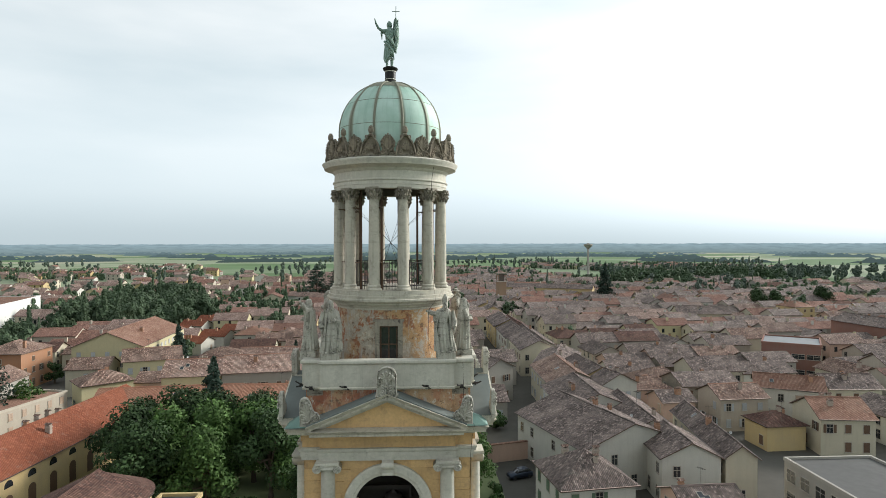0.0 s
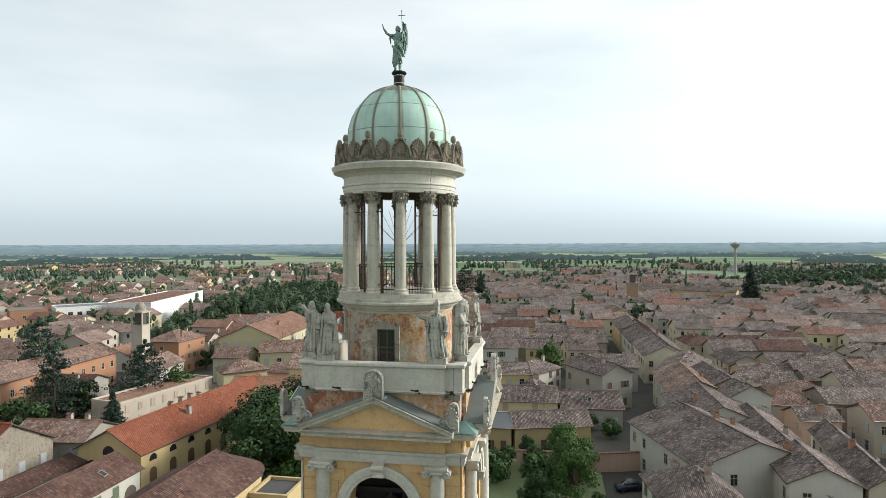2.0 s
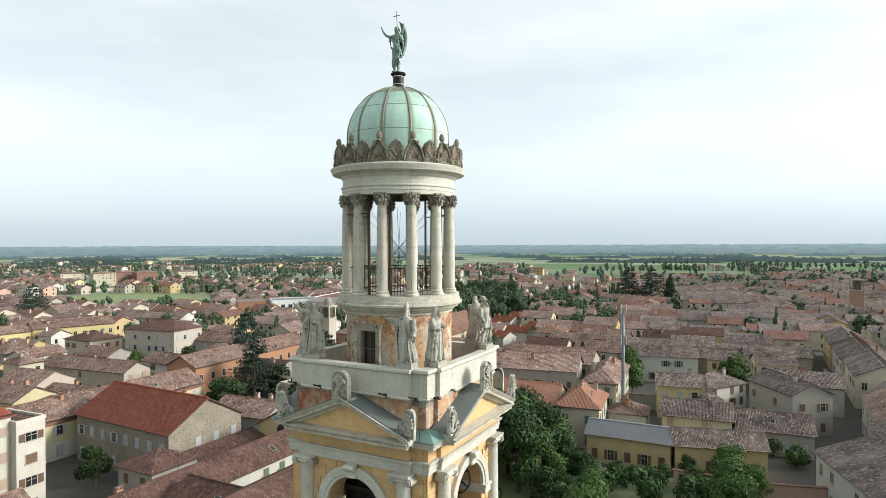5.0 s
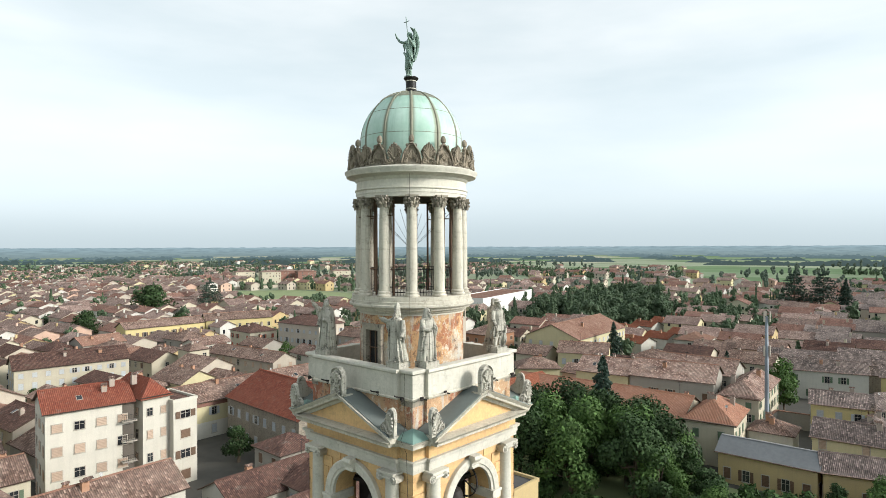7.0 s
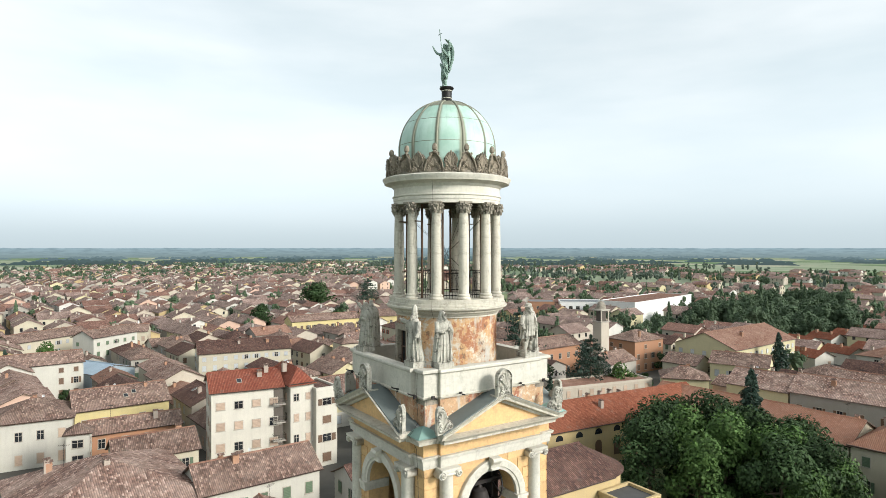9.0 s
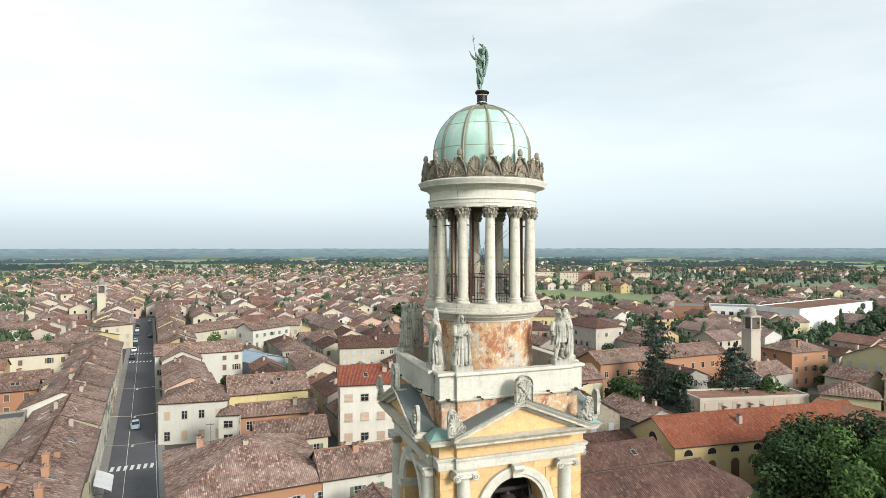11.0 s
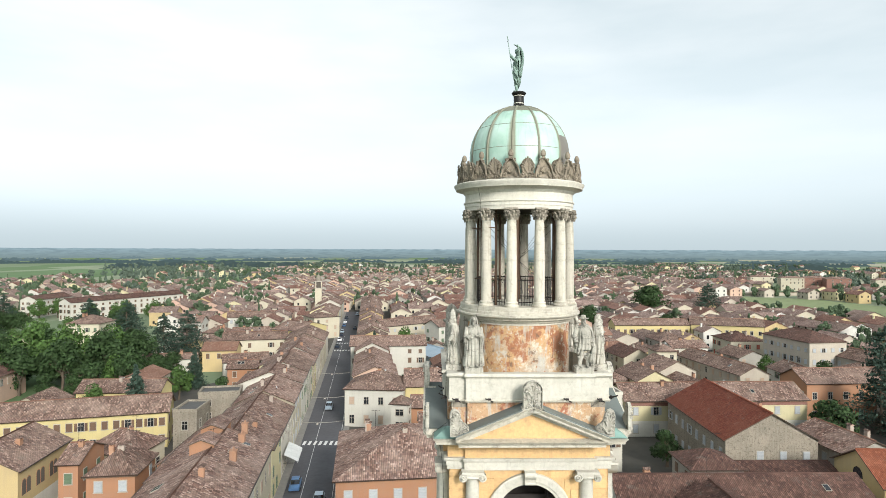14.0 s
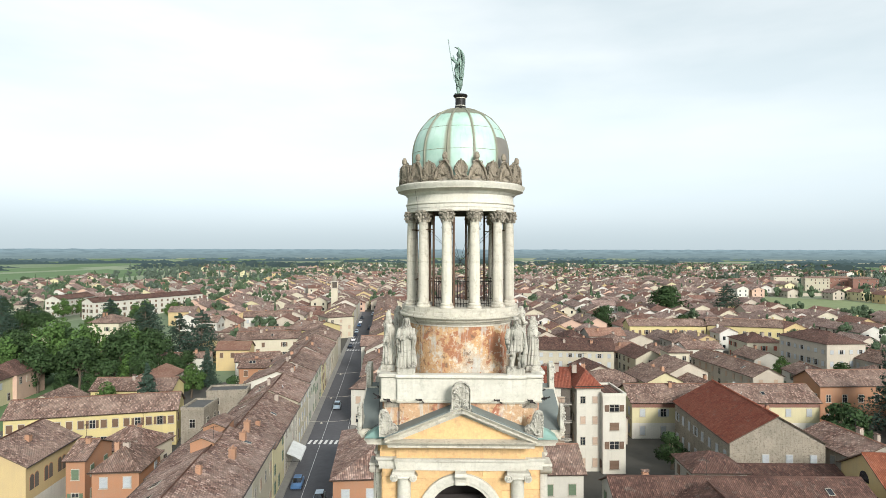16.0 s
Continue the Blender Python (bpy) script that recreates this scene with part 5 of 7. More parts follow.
        gable_cap = [(-cw - 0.1, -cw * 0.8 - 0.1, hgt + 0.2), (cw + 0.1, -cw * 0.8 - 0.1, hgt + 0.2), (cw + 0.1, cw * 0.8 + 0.1, hgt + 0.2), (-cw - 0.1, cw * 0.8 + 0.1, hgt + 0.2)]
        t1, t2 = (-cw - 0.1, 0, hgt + 0.42), (cw + 0.1, 0, hgt + 0.42)
        s.face([gable_cap[0], gable_cap[1], t2, t1], 1)
        s.face([gable_cap[2], gable_cap[3], t1, t2], 1)
        s.face([gable_cap[1], gable_cap[2], t2], 1)
        s.face([gable_cap[3], gable_cap[0], t1], 1)
        c = part("chimney", s, [M_CHIM if rng.random() < 0.6 else WALLS["brickred"], TILES["brown"]], hs, clean=False)
        c.matrix_basis = Matrix.Translation((b, a, zt) if swap else (a, b, zt))
    sk = 0.0 if bare or roof != "g" else rise / (B / 2)
    if near and sk and rng.random() < 0.5:
        for i in range(rng.choice((1, 2, 2, 3))):
            a, b = rng.uniform(0.15, 0.85) * A, rng.choice((0.22, 0.3, 0.7, 0.78)) * B
            zt = ze + rise - abs(b - B / 2) * sk + 0.17
            s = Shape()
            s.box(-0.4, 0.4, -0.55, 0.55, -0.04, 0.07, 0)
            s.box(-0.33, 0.33, -0.48, 0.48, 0.07, 0.078, 1)
            c = part("skylight", s, [M_FRAME, M_GLASS], hs, clean=False)
            tilt = math.atan(sk) * (1 if b < B / 2 else -1)
            turn = Matrix.Rotation(-tilt, 4, "Y") @ Matrix.Rotation(math.pi / 2, 4, "Z") if swap else Matrix.Rotation(tilt, 4, "X")
            c.matrix_basis = Matrix.Translation((b, a, zt) if swap else (a, b, zt)) @ turn
    if near and not bare and roof != "f" and rng.random() < 0.55:
        a, b = rng.uniform(0.2, 0.8) * A, B / 2
        s = Shape()
        s.tube([(0, 0, -0.3), (0, 0, 2.4)], 0.025, 5)
        s.tube([(-0.6, 0, 2.25), (0.6, 0, 2.25)], 0.018, 4)
        for q in range(6):
            s.tube([(-0.55 + q * 0.22, -0.3, 2.25), (-0.55 + q * 0.22, 0.3, 2.25)], 0.014, 4)
        c = part("roof_aerial", s, M_IRON, hs, "thin metal television aerial", clean=False)
        c.matrix_basis = Matrix.Translation((b, a, ze + rise) if swap else (a, b, ze + rise)) @ Matrix.Rotation(rng.uniform(0, 3), 4, "Z")
    if near and rng.random() < 0.22 and roof != "f":
        s = Shape()
        s.lathe([(0.0, 0.0), (0.12, 0.02), (0.2, 0.06), (0.24, 0.1)], 14, 0, caps=False)
        c = part("satellite_dish", s, M_DISH, hs, "pale grey satellite dish", clean=False)
        a, b = rng.uniform(0.2, 0.8) * A, rng.uniform(0.25, 0.75) * B
        zt = ze + rise * (1 - abs(b - B / 2) / (B / 2)) + 0.7
        c.matrix_basis = Matrix.Translation((b, a, zt) if swap else (a, b, zt)) @ Euler((radians(70), 0, rng.uniform(-0.6, 0.6))).to_matrix().to_4x4()
        s = Shape()
        s.tube([(0, 0, -0.9), (0, 0, 0.02)], 0.025, 5)
        q = part("mast", s, M_IRON, c, clean=False)
        q.matrix_basis = c.matrix_basis.to_3x3().inverted().to_4x4()
    return hs


house(-54.5, -57.1, -174.6, 13.1, 10.2, 8.5, 2.6, "u", "g", "ochre", "brown", 0, bare=True, label="ochre villa with arched loggia windows and a brown roof")
house(-58.4, -50.6, 96.7, 6.3, 8.2, 6.5, 2.4, "u", "h", "orange", "brown", 1, shut="grey")
house(-79.9, -43.6, 1.2, 16.5, 5.2, 6.0, 1.5, "u", "g", "orange", "pink", 2, bare=True)
house(-93.6, -49.0, 101.3, 7.7, 5.2, 9.0, 0.0, "u", "f", "dirty", "bitumen", 3, shut="none", what="outbuilding")
house(-60.5, -55.6, 95.4, 2.6, 8.2, 7.2, 1.6, "u", "g", "orange", "brown", 4)
house(-82.1, -81.0, 105.7, 28.8, 8.2, 6.8, 2.3, "u", "g", "yellow", "brown", 5, cols=15, shut="brown", chim=2)
house(-110.1, -82.1, 93.2, 17.9, 7.2, 5.5, 2.0, "u", "g", "yellow", "brown", 6, storeys=1, cols=6, win=(1.1, 0.8), shut="none")
house(-84.8, -50.1, 91.4, 4.2, 7.2, 8.0, 0.0, "u", "f", "dirty", "bitumen", 7, shut="none", what="outbuilding")
house(-72.4, -59.6, 83.5, 9.5, 8.2, 5.0, 2.5, "u", "h", "cream", "pink", 8)
house(-172.7, -143.5, 78.9, 4.8, 7.2, 6.0, 2.2, "u", "g", "cream", "brown", 9)
house(-213.1, -146.0, 91.9, 12.5, 13.2, 8.0, 2.8, "u", "h", "cream", "brown", 10)
house(-177.0, -118.2, 85.9, 11.2, 5.2, 4.5, 1.3, "u", "g", "white", "brown", 11)
house(-158.4, -92.8, 97.8, 17.3, 4.2, 4.0, 1.2, "u", "g", "white", "brown", 12)
house(-286.6, -187.8, 155.4, 71.9, 9.2, 9.5, 2.0, "u", "g", "white", "red", 13, cols=18, storeys=3, win=(1.1, 1.7), shut="brown")
house(-303.1, -215.7, 175.2, 27.9, 9.2, 9.5, 2.0, "u", "g", "white", "red", 14, cols=8, storeys=3, shut="brown")
house(-208.2, -99.3, 91.9, 7.2, 8.2, 9.0, 2.2, "u", "g", "white", "brown", 15)
house(-203.2, -89.4, 82.6, 9.2, 7.2, 6.0, 2.0, "u", "h", "cream", "brown", 16)
house(-177.0, -73.1, 102.2, 20.6, 8.2, 7.0, 2.0, "u", "g", "cream", "brown", 17)
house(-243.9, -94.1, 104.5, 20.4, 8.2, 7.0, 2.0, "u", "g", "white", "brown", 18)
house(-212.5, -81.5, 100.9, 20.5, 5.2, 5.0, 1.2, "u", "g", "white", "brown", 19)
house(-192.7, -52.2, 153.8, 17.8, 11.2, 8.0, 2.2, "v", "g", "yellow", "brown", 20)
house(-225.4, -52.4, 124.1, 11.4, 11.2, 9.0, 1.5, "u", "h", "cream", "brown", 21)
house(-143.0, -61.1, 111.6, 12.1, 6.2, 6.0, 1.6, "u", "g", "white", "brown", 22)
house(-134.2, -57.1, 97.0, 7.4, 6.2, 6.0, 1.6, "u", "g", "orange", "brown", 23)
house(-53.8, -16.0, 96.4, 19.4, 21.2, 7.4, 3.8, "u", "h", "orange", "pink", 24, shut="grey", chim=3)
house(-103.1, -22.0, 84.7, 12.3, 11.2, 8.0, 2.6, "u", "h", "white", "brown", 25)
house(-75.6, -5.5, 92.1, 11.2, 7.2, 7.0, 2.2, "u", "g", "cream", "brown", 26)
house(-93.9, -7.6, 88.6, 13.8, 5.2, 6.5, 1.6, "u", "g", "orange", "brown", 27)
house(-105.0, -9.3, 92.6, 15.6, 11.2, 8.0, 2.6, "u", "g", "yellow", "brown", 28)
house(-87.2, -11.1, 80.4, 3.1, 3.2, 9.0, 1.0, "u", "h", "white", "brown", 29, chim=0, win=(1.4, 1.6), shut="none")
house(-152.9, -27.5, 94.8, 22.0, 9.2, 9.0, 2.2, "u", "g", "white", "brown", 30)
house(-197.2, -21.3, 129.7, 26.2, 8.2, 9.0, 2.0, "u", "g", "cream", "brown", 31)
house(-189.4, -1.3, 129.2, 16.8, 8.2, 10.0, 2.0, "u", "g", "white", "brown", 32)
house(-156.3, -3.4, 119.2, 11.6, 17.2, 5.0, 1.5, "v", "g", "metal", "blue", 33, bare=True, what="market canopy", chim=0)
house(-151.9, 21.1, 83.6, 24.7, 10.2, 8.5, 2.6, "u", "g", "cream", "red", 34, cols=9, shut="grey", chim=2)
house(-80.0, 8.4, 82.2, 11.1, 10.2, 14.0, 2.2, "u", "g", "offwhite", "redtile", 35, storeys=4, cols=4, win=(1.25, 1.25), shut="tan", chim=3, what="apartment block")
house(-77.5, 20.5, 92.5, 4.1, 11.2, 14.5, 2.2, "u", "h", "offwhite", "redtile", 36, storeys=4, cols=2, win=(0.8, 1.25), shut="tan", chim=2, what="apartment block")
house(-76.4, 24.6, 94.2, 3.9, 8.2, 13.0, 0.0, "u", "f", "offwhite", "red", 37, storeys=4, cols=1, win=(1.5, 1.25), shut="brown", what="apartment block")
house(-55.6, 1.8, 93.5, 15.4, 8.2, 7.5, 2.4, "u", "g", "white", "brown", 38)
house(-211.4, 68.0, 89.5, 29.4, 9.2, 8.0, 2.0, "u", "g", "yellow", "brown", 40, storeys=2, cols=11)
house(-211.2, 97.8, 72.5, 26.0, 9.2, 8.4, 2.2, "u", "g", "yellow", "brown", 38, storeys=2, cols=9)
house(-90.0, 141.0, 4.0, 18.0, 36.0, 9.5, 3.8, "v", "g", "paleyellow", "terra", 41, what="palace", storeys=3, cols=5, shut="grey", chim=2)
house(-70.8, 128.4, 22.0, 13.2, 9.6, 8.0, 2.2, "u", "g", "paleyellow", "brown", 42, shut="grey", cols=4, storeys=2)
house(-69.6, 107.7, 40.8, 10.2, 8.2, 6.8, 2.0, "u", "h", "paleyellow", "brown", 43, storeys=1, win=(0.9, 1.7))
house(-39.9, 106.5, 9.0, 16.7, 11.2, 9.5, 2.6, "u", "g", "grey", "pink", 44, storeys=2, cols=5, win=(0.9, 1.7), shut="brown")
house(-51.9, 104.9, 7.0, 11.8, 10.2, 9.2, 2.5, "u", "g", "paleyellow", "pink", 441, cols=3, storeys=2, shut="grey")
house(-40.6, 120.2, 3.0, 17.2, 11.0, 9.0, 2.6, "u", "g", "grey", "pink", 442)
house(-21.6, 106.5, 4.4, 7.0, 22.0, 8.2, 2.4, "u", "h", "cream", "pink", 45, shut="green")
house(-21.7, 88.2, 6.2, 8.0, 12.2, 7.5, 2.7, "u", "h", "cream", "salmon", 46)
house(-14.3, 82.7, 1.4, 13.5, 6.2, 4.8, 1.6, "u", "g", "ochre", "metal", 47, storeys=1, what="shed", cols=5, chim=0, shut="brown")
house(-0.1, 83.2, 16.0, 13.7, 6.2, 4.8, 1.8, "u", "g", "ochre", "umber", 48, storeys=1, what="shed", cols=4, chim=0, shut="brown")
house(-7.7, 115.7, 11.2, 8.9, 7.2, 7.0, 1.8, "u", "g", "yellow", "umber", 49)
house(-18.9, 149.3, 14.8, 16.4, 8.2, 7.0, 2.0, "u", "g", "white", "umber", 50)
house(-0.9, 155.2, 0.2, 6.7, 8.2, 6.5, 2.0, "u", "g", "yellow", "umber", 51)
house(-0.1, 111.6, 3.9, 5.2, 7.2, 4.5, 1.5, "v", "g", "grey", "umber", 52)
house(1.7, 123.6, 55.6, 12.5, 8.2, 5.5, 2.0, "u", "h", "white", "umber", 53)
house(9.7, 125.4, -57.0, 14.0, 8.2, 8.0, 2.0, "u", "g", "grey", "umber", 54)
house(10.9, 154.5, 12.9, 9.1, 7.2, 6.5, 2.0, "u", "g", "cream", "umber", 55)
house(19.5, 51.1, 7.8, 9.9, 10.2, 6.0, 3.0, "u", "h", "white", "umber", 56)
house(25.4, 62.1, 17.0, 17.1, 21.2, 7.0, 3.0, "v", "g", "white", "umber", 57)
house(30.7, 124.7, -19.1, 9.7, 17.2, 7.5, 2.0, "v", "g", "white", "umber", 58)
house(44.3, 58.4, -6.9, 4.3, 24.2, 7.0, 1.6, "v", "g", "cream", "umber", 59)
house(45.6, 106.1, 94.4, 16.4, 8.2, 8.0, 2.0, "u", "g", "ochre", "umber", 60)
house(47.2, 100.0, 104.9, 5.6, 8.2, 8.0, 2.0, "u", "g", "white", "umber", 61)
house(43.7, 71.7, 88.0, 19.6, 8.2, 6.5, 2.0, "u", "g", "white", "umber", 62)
house(43.6, 58.3, 87.1, 10.6, 8.2, 7.0, 2.0, "u", "g", "white", "umber", 63)
house(41.0, 176.6, 91.6, 26.5, 8.2, 8.0, 2.0, "u", "g", "white", "red", 64)
house(41.1, 145.2, 90.2, 30.8, 8.2, 8.0, 2.0, "u", "g", "cream", "umber", 65)
house(71.3, 77.6, -8.0, 9.0, 10.2, 6.5, 2.4, "u", "g", "cream", "terra", 66)
house(72.2, 99.4, -26.8, 12.6, 8.2, 7.0, 2.0, "u", "g", "white", "terra", 67)
house(87.6, 98.3, -3.1, 10.9, 8.2, 6.5, 2.2, "u", "g", "cream", "umber", 68)
house(98.3, 141.5, -33.2, 14.3, 15.2, 9.0, 0.0, "u", "f", "brick", "metal", 69, what="factory", storeys=2, win=(3.0, 1.2), shut="none")
house(62.4, 381.0, -25.0, 57.0, 11.0, 8.0, 2.4, "u", "g", "ochre", "umber", 720, near=False, cols=15, chim=2)
house(152.9, 189.9, -83.7, 22.9, 11.2, 9.0, 2.4, "u", "g", "brick", "umber", 70, storeys=1, cols=8, win=(1.2, 3.2), shut="none", what="brick hall")
house(167.5, 233.4, 9.2, 10.1, 11.2, 9.0, 2.2, "u", "h", "ochre", "terra", 71)
house(114.1, 230.4, -9.0, 21.6, 11.2, 7.0, 2.6, "u", "g", "cream", "umber", 72)
house(-93.0, 42.6, -1.7, 24.8, 14.2, 8.1, 4.0, "u", "g", "dirty", "redtile", 73, storeys=2, shut="grey", chim=1)
house(-95.7, 35.1, 91.4, 37.3, 10.2, 7.2, 2.4, "u", "g", "paleyellow", "brown", 74, cols=9, storeys=2, shut="grey", label="pale yellow house with a red eaves band and brown roof")
house(-105.4, 77.8, 93.7, 43.0, 9.2, 8.5, 2.3, "u", "g", "orange", "brown", 75, cols=12, shut="none", storeys=2, chim=0)
house(-167.0, 102.0, 8.0, 19.8, 12.0, 11.0, 2.4, "u", "h", "stone", "red", 76, cols=7, storeys=3, shut="grey")
house(-190.0, 96.5, 0.0, 13.5, 11.0, 7.0, 2.2, "u", "h", "cream", "red", 771, shut="red")
house(-156.0, 70.2, 7.0, 30.0, 8.0, 6.0, 2.0, "u", "g", "stone", "brown", 772, cols=9, storeys=2)
house(-144.5, 59.6, 90.0, 5.6, 7.0, 9.0, 1.5, "u", "h", "cream", "brown", 773, storeys=3)
house(-218.0, 2.0, 75.0, 15.0, 9.0, 8.0, 2.0, "u", "g", "cream", "brown", 774, cols=6)
house(-149.0, 113.4, 6.1, 18.4, 9.2, 7.0, 2.2, "u", "g", "grey", "brown", 78)
house(-139.9, 88.3, -2.9, 14.2, 9.2, 5.5, 1.8, "u", "g", "white", "brown", 79)
house(-108.0, 132.3, 0.0, 10.5, 13.2, 9.5, 2.4, "u", "h", "orange", "brown", 80)
house(-85.1, 84.4, -11.0, 7.9, 25.2, 5.6, 0.0, "u", "f", "stone", "terra", 81, cols=4)
house(-63.0, 55.4, -4.9, 11.2, 39.2, 7.0, 3.0, "v", "g", "ochre", "orange", 82, what="hall", bare=True, chim=5)
house(-27.2, 9.0, 90, 32.0, 10.2, 10.6, 2.4, "u", "g", "ochre", "red", 500, chim=0, bare=True, what="church nave", label="ochre plastered church nave with a brown tiled roof")
house(-50.2, 20.0, 90, 32.0, 7.8, 6.0, 1.9, "u", "g", "white", "red", 501, chim=1, label="low white wing with a brown tiled roof")
house(-50.4, 27.5, 0, 12.6, 7.4, 6.6, 1.9, "u", "g", "white", "red", 502, chim=0, label="low cross wing with a brown tiled roof")
house(-60.6, 33.4, 90, 7.4, 7.2, 6.3, 1.7, "u", "h", "grey", "red", 503, chim=0)
house(-61.5, 41.2, 90, 13.6, 5.0, 5.2, 0.9, "u", "g", "grey", "red", 504, chim=0, bare=True, what="shed")
house(-27.0, 39.0, 0, 4.4, 5.0, 9.0, 0, "u", "f", "ochre", "bitumen", 505, bare=True, what="annexe", label="ochre flat-roofed annexe with a grey sheet roof")
house(-57.0, 85.5, 6, 25.5, 13.0, 7.0, 2.8, "u", "g", "ochre", "salmon", 506, chim=0, what="hall")
house(-31.4, 88.4, 2, 9.2, 12.0, 7.0, 2.7, "u", "g", "cream", "salmon", 507, chim=1)
house(-212.0, 214.0, 49, 22.0, 16.0, 8.6, 0, "u", "f", "bright", "metal", 510, what="factory", storeys=2, cols=6, win=(1.8, 1.5), shut="none", label="white and brick factory block with a flat roof")
house(-176.0, 229.5, 104, 74.0, 20.0, 10.0, 0, "u", "f", "bright", "terra", 511, what="factory", bare=True, label="long white factory hall with a terracotta flat roof")
house(-225.0, 203.0, 49, 14.0, 18.0, 8.2, 0, "u", "f", "orange", "metal", 512, what="factory", storeys=2, win=(1.2, 1.2), shut="none")
house(52.5, 43.0, 0, 12.5, 15.0, 6.6, 0, "u", "f", "grey", "bitumen", 514, what="modern house", storeys=2, win=(1.8, 1.6), shut="none", label="modern grey flat-roofed house with railings")
for k, (x, y, a, w) in enumerate(((-560, 306, 78, "cream"), (-536, 322, 78, "cream"), (-540, 346, 75, "brick"), (-522, 356, 75, "brick"), (-500, 385, 75, "cream"))):
    house(x, y, a, 20, 11, 12.0, 1.6, "u", "h", w, "brown", 520 + k, near=False, storeys=4, what="apartment block", shut="brown")
for k, (x, y) in enumerate(((-96, 212), (-95, 228), (-94, 245), (-93, 262), (-80, 184), (-77, 199), (-74, 214))):
    house(x, y, -14, 10, 8, 3.8, 1.8, "u", "g", "white", "orange", 530 + k, near=False, label="small white terraced house with an orange tiled roof")


# ---------------------------------------------------------------- streets
SX0, SX1, SLOPE = -38.0, -338.0, 0.107


def south_line(x):
    return -27.5 + SLOPE * (x + 72.7)


def strip(name, off0, off1, z0, z1, mat, label, x0=SX0, x1=SX1):
    s = Shape()
    rows = []
    for k in range(25):
        x = x0 + (x1 - x0) * k / 24
        y = south_line(x)
        rows.append([(x, y + off0, z0), (x, y + off0, z1), (x, y + off1, z1), (x, y + off1, z0)])
    s.grid(rows, 0, True, False, True)
    return tagged(part(name, s, mat, None), label, name, kind="structure")


strip("road", 0.9, 8.6, 0.0, 0.04, M_ASPH, "dark worn asphalt town street")
strip("pavement", -0.4, 0.9, 0.0, 0.16, M_PAVE, "narrow stone pavement with a kerb")
strip("pavement", 8.6, 9.8, 0.0, 0.16, M_PAVE, "narrow stone pavement with a kerb")
s = Shape()
for off, x0, x1 in ((3.6, -60, -235), (8.3, -60, -112)):
    s.grid([[(x, south_line(x) + off + q, z) for q, z in ((-0.035, 0.044), (-0.035, 0.05), (0.035, 0.05), (0.035, 0.044))] for x in (x0, x1)], 0, True, False, True)
tagged(part("road_lines", s, M_LINE, None, clean=False), "white painted street lines", "marking", kind="structure")
for cx in (-92.0, -199.0, -216.0):
    s = Shape()
    for k in range(7):
        y = south_line(cx) + 1.5 + k * 1.02
        s.box(cx - 1.2, cx + 1.2, y - 0.26, y + 0.26, 0.044, 0.052)
    tagged(part("zebra_crossing", s, M_LINE, None, clean=False), "white striped zebra crossing on the street", "marking", kind="structure")
PAINT = {"blue": simple("blue_car_paint", (0.08, 0.16, 0.3), 0.3, 0.3), "silver": simple("pale_blue_car_paint", (0.4, 0.48, 0.55), 0.3, 0.4), "dark": simple("dark_car_paint", (0.03, 0.04, 0.06), 0.3, 0.3), "red": simple("red_car_paint", (0.3, 0.03, 0.03), 0.3, 0.2), "white": simple("white_car_paint", (0.7, 0.7, 0.7), 0.35)}
M_TYRE = simple("black_tyre_rubber", (0.02, 0.02, 0.02), 0.9)


def car(x, y, ang, colour, size=1.0):
    ob = empty("car", pose(x, y, 0.05, 0, 0, ang), "small %s hatchback car on the street" % ("pale blue" if colour == "silver" else colour), "car", "cars in the street")
    s = Shape()
    prof = ((-2.0, 0.35, 0.62, 0.78), (-1.9, 0.3, 0.85, 0.82), (-1.0, 0.28, 0.95, 0.84), (-0.6, 0.28, 1.0, 0.84), (0.2, 0.28, 1.0, 0.84), (1.2, 0.28, 1.0, 0.83), (1.85, 0.3, 0.95, 0.8), (1.95, 0.4, 0.7, 0.76))
    s.grid([[(px, -w, z0), (px, -w, z1 * 0.8), (px, -w * 0.93, z1), (px, w * 0.93, z1), (px, w, z1 * 0.8), (px, w, z0)] for px, z0, z1, w in prof], 0, True, True, True)
    part("body", s, PAINT[colour], ob, clean=False)
    s = Shape()
    s.grid([[(px, -w, 0.92), (px, -w * 0.82, z1), (px, w * 0.82, z1), (px, w, 0.92)] for px, z1, w in ((-0.95, 0.96, 0.74), (-0.3, 1.42, 0.72), (0.6, 1.48, 0.72), (1.3, 1.42, 0.7), (1.8, 0.98, 0.68))], 0, True, True, True)
    part("cabin_glass", s, M_GLASS, ob, clean=False)
    s = Shape()
    s.grid([[(px, -0.58, z), (px, 0.58, z), (px, 0.58, z + 0.04), (px, -0.58, z + 0.04)] for px, z in ((-0.25, 1.42), (0.6, 1.48), (1.25, 1.42))], 0, True, False, True)
    part("roof", s, PAINT[colour], ob, clean=False)
    for px in (-1.25, 1.25):
        for sg in (-1, 1):
            s = Shape()
            s.tube([(px, sg * 0.7, 0.3), (px, sg * 0.87, 0.3)], 0.3, 14)
            part("wheel", s, M_TYRE, ob, clean=False)
    return ob


for x, off, c in ((-117, 4.6, "silver"), (-70, 2.4, "blue"), (-64, 6.5, "silver"), (-222, 2.2, "white"), (-236, 2.2, "dark"), (-246, 2.2, "silver"), (-258, 7.6, "dark"), (-268, 2.2, "blue"), (-282, 2.2, "white"), (-300, 2.2, "dark"), (-318, 7.6, "silver"), (-205, 2.0, "dark")):
    car(x, south_line(x) + off, 186, c)
car(17.5, 70.5, 20, "dark")


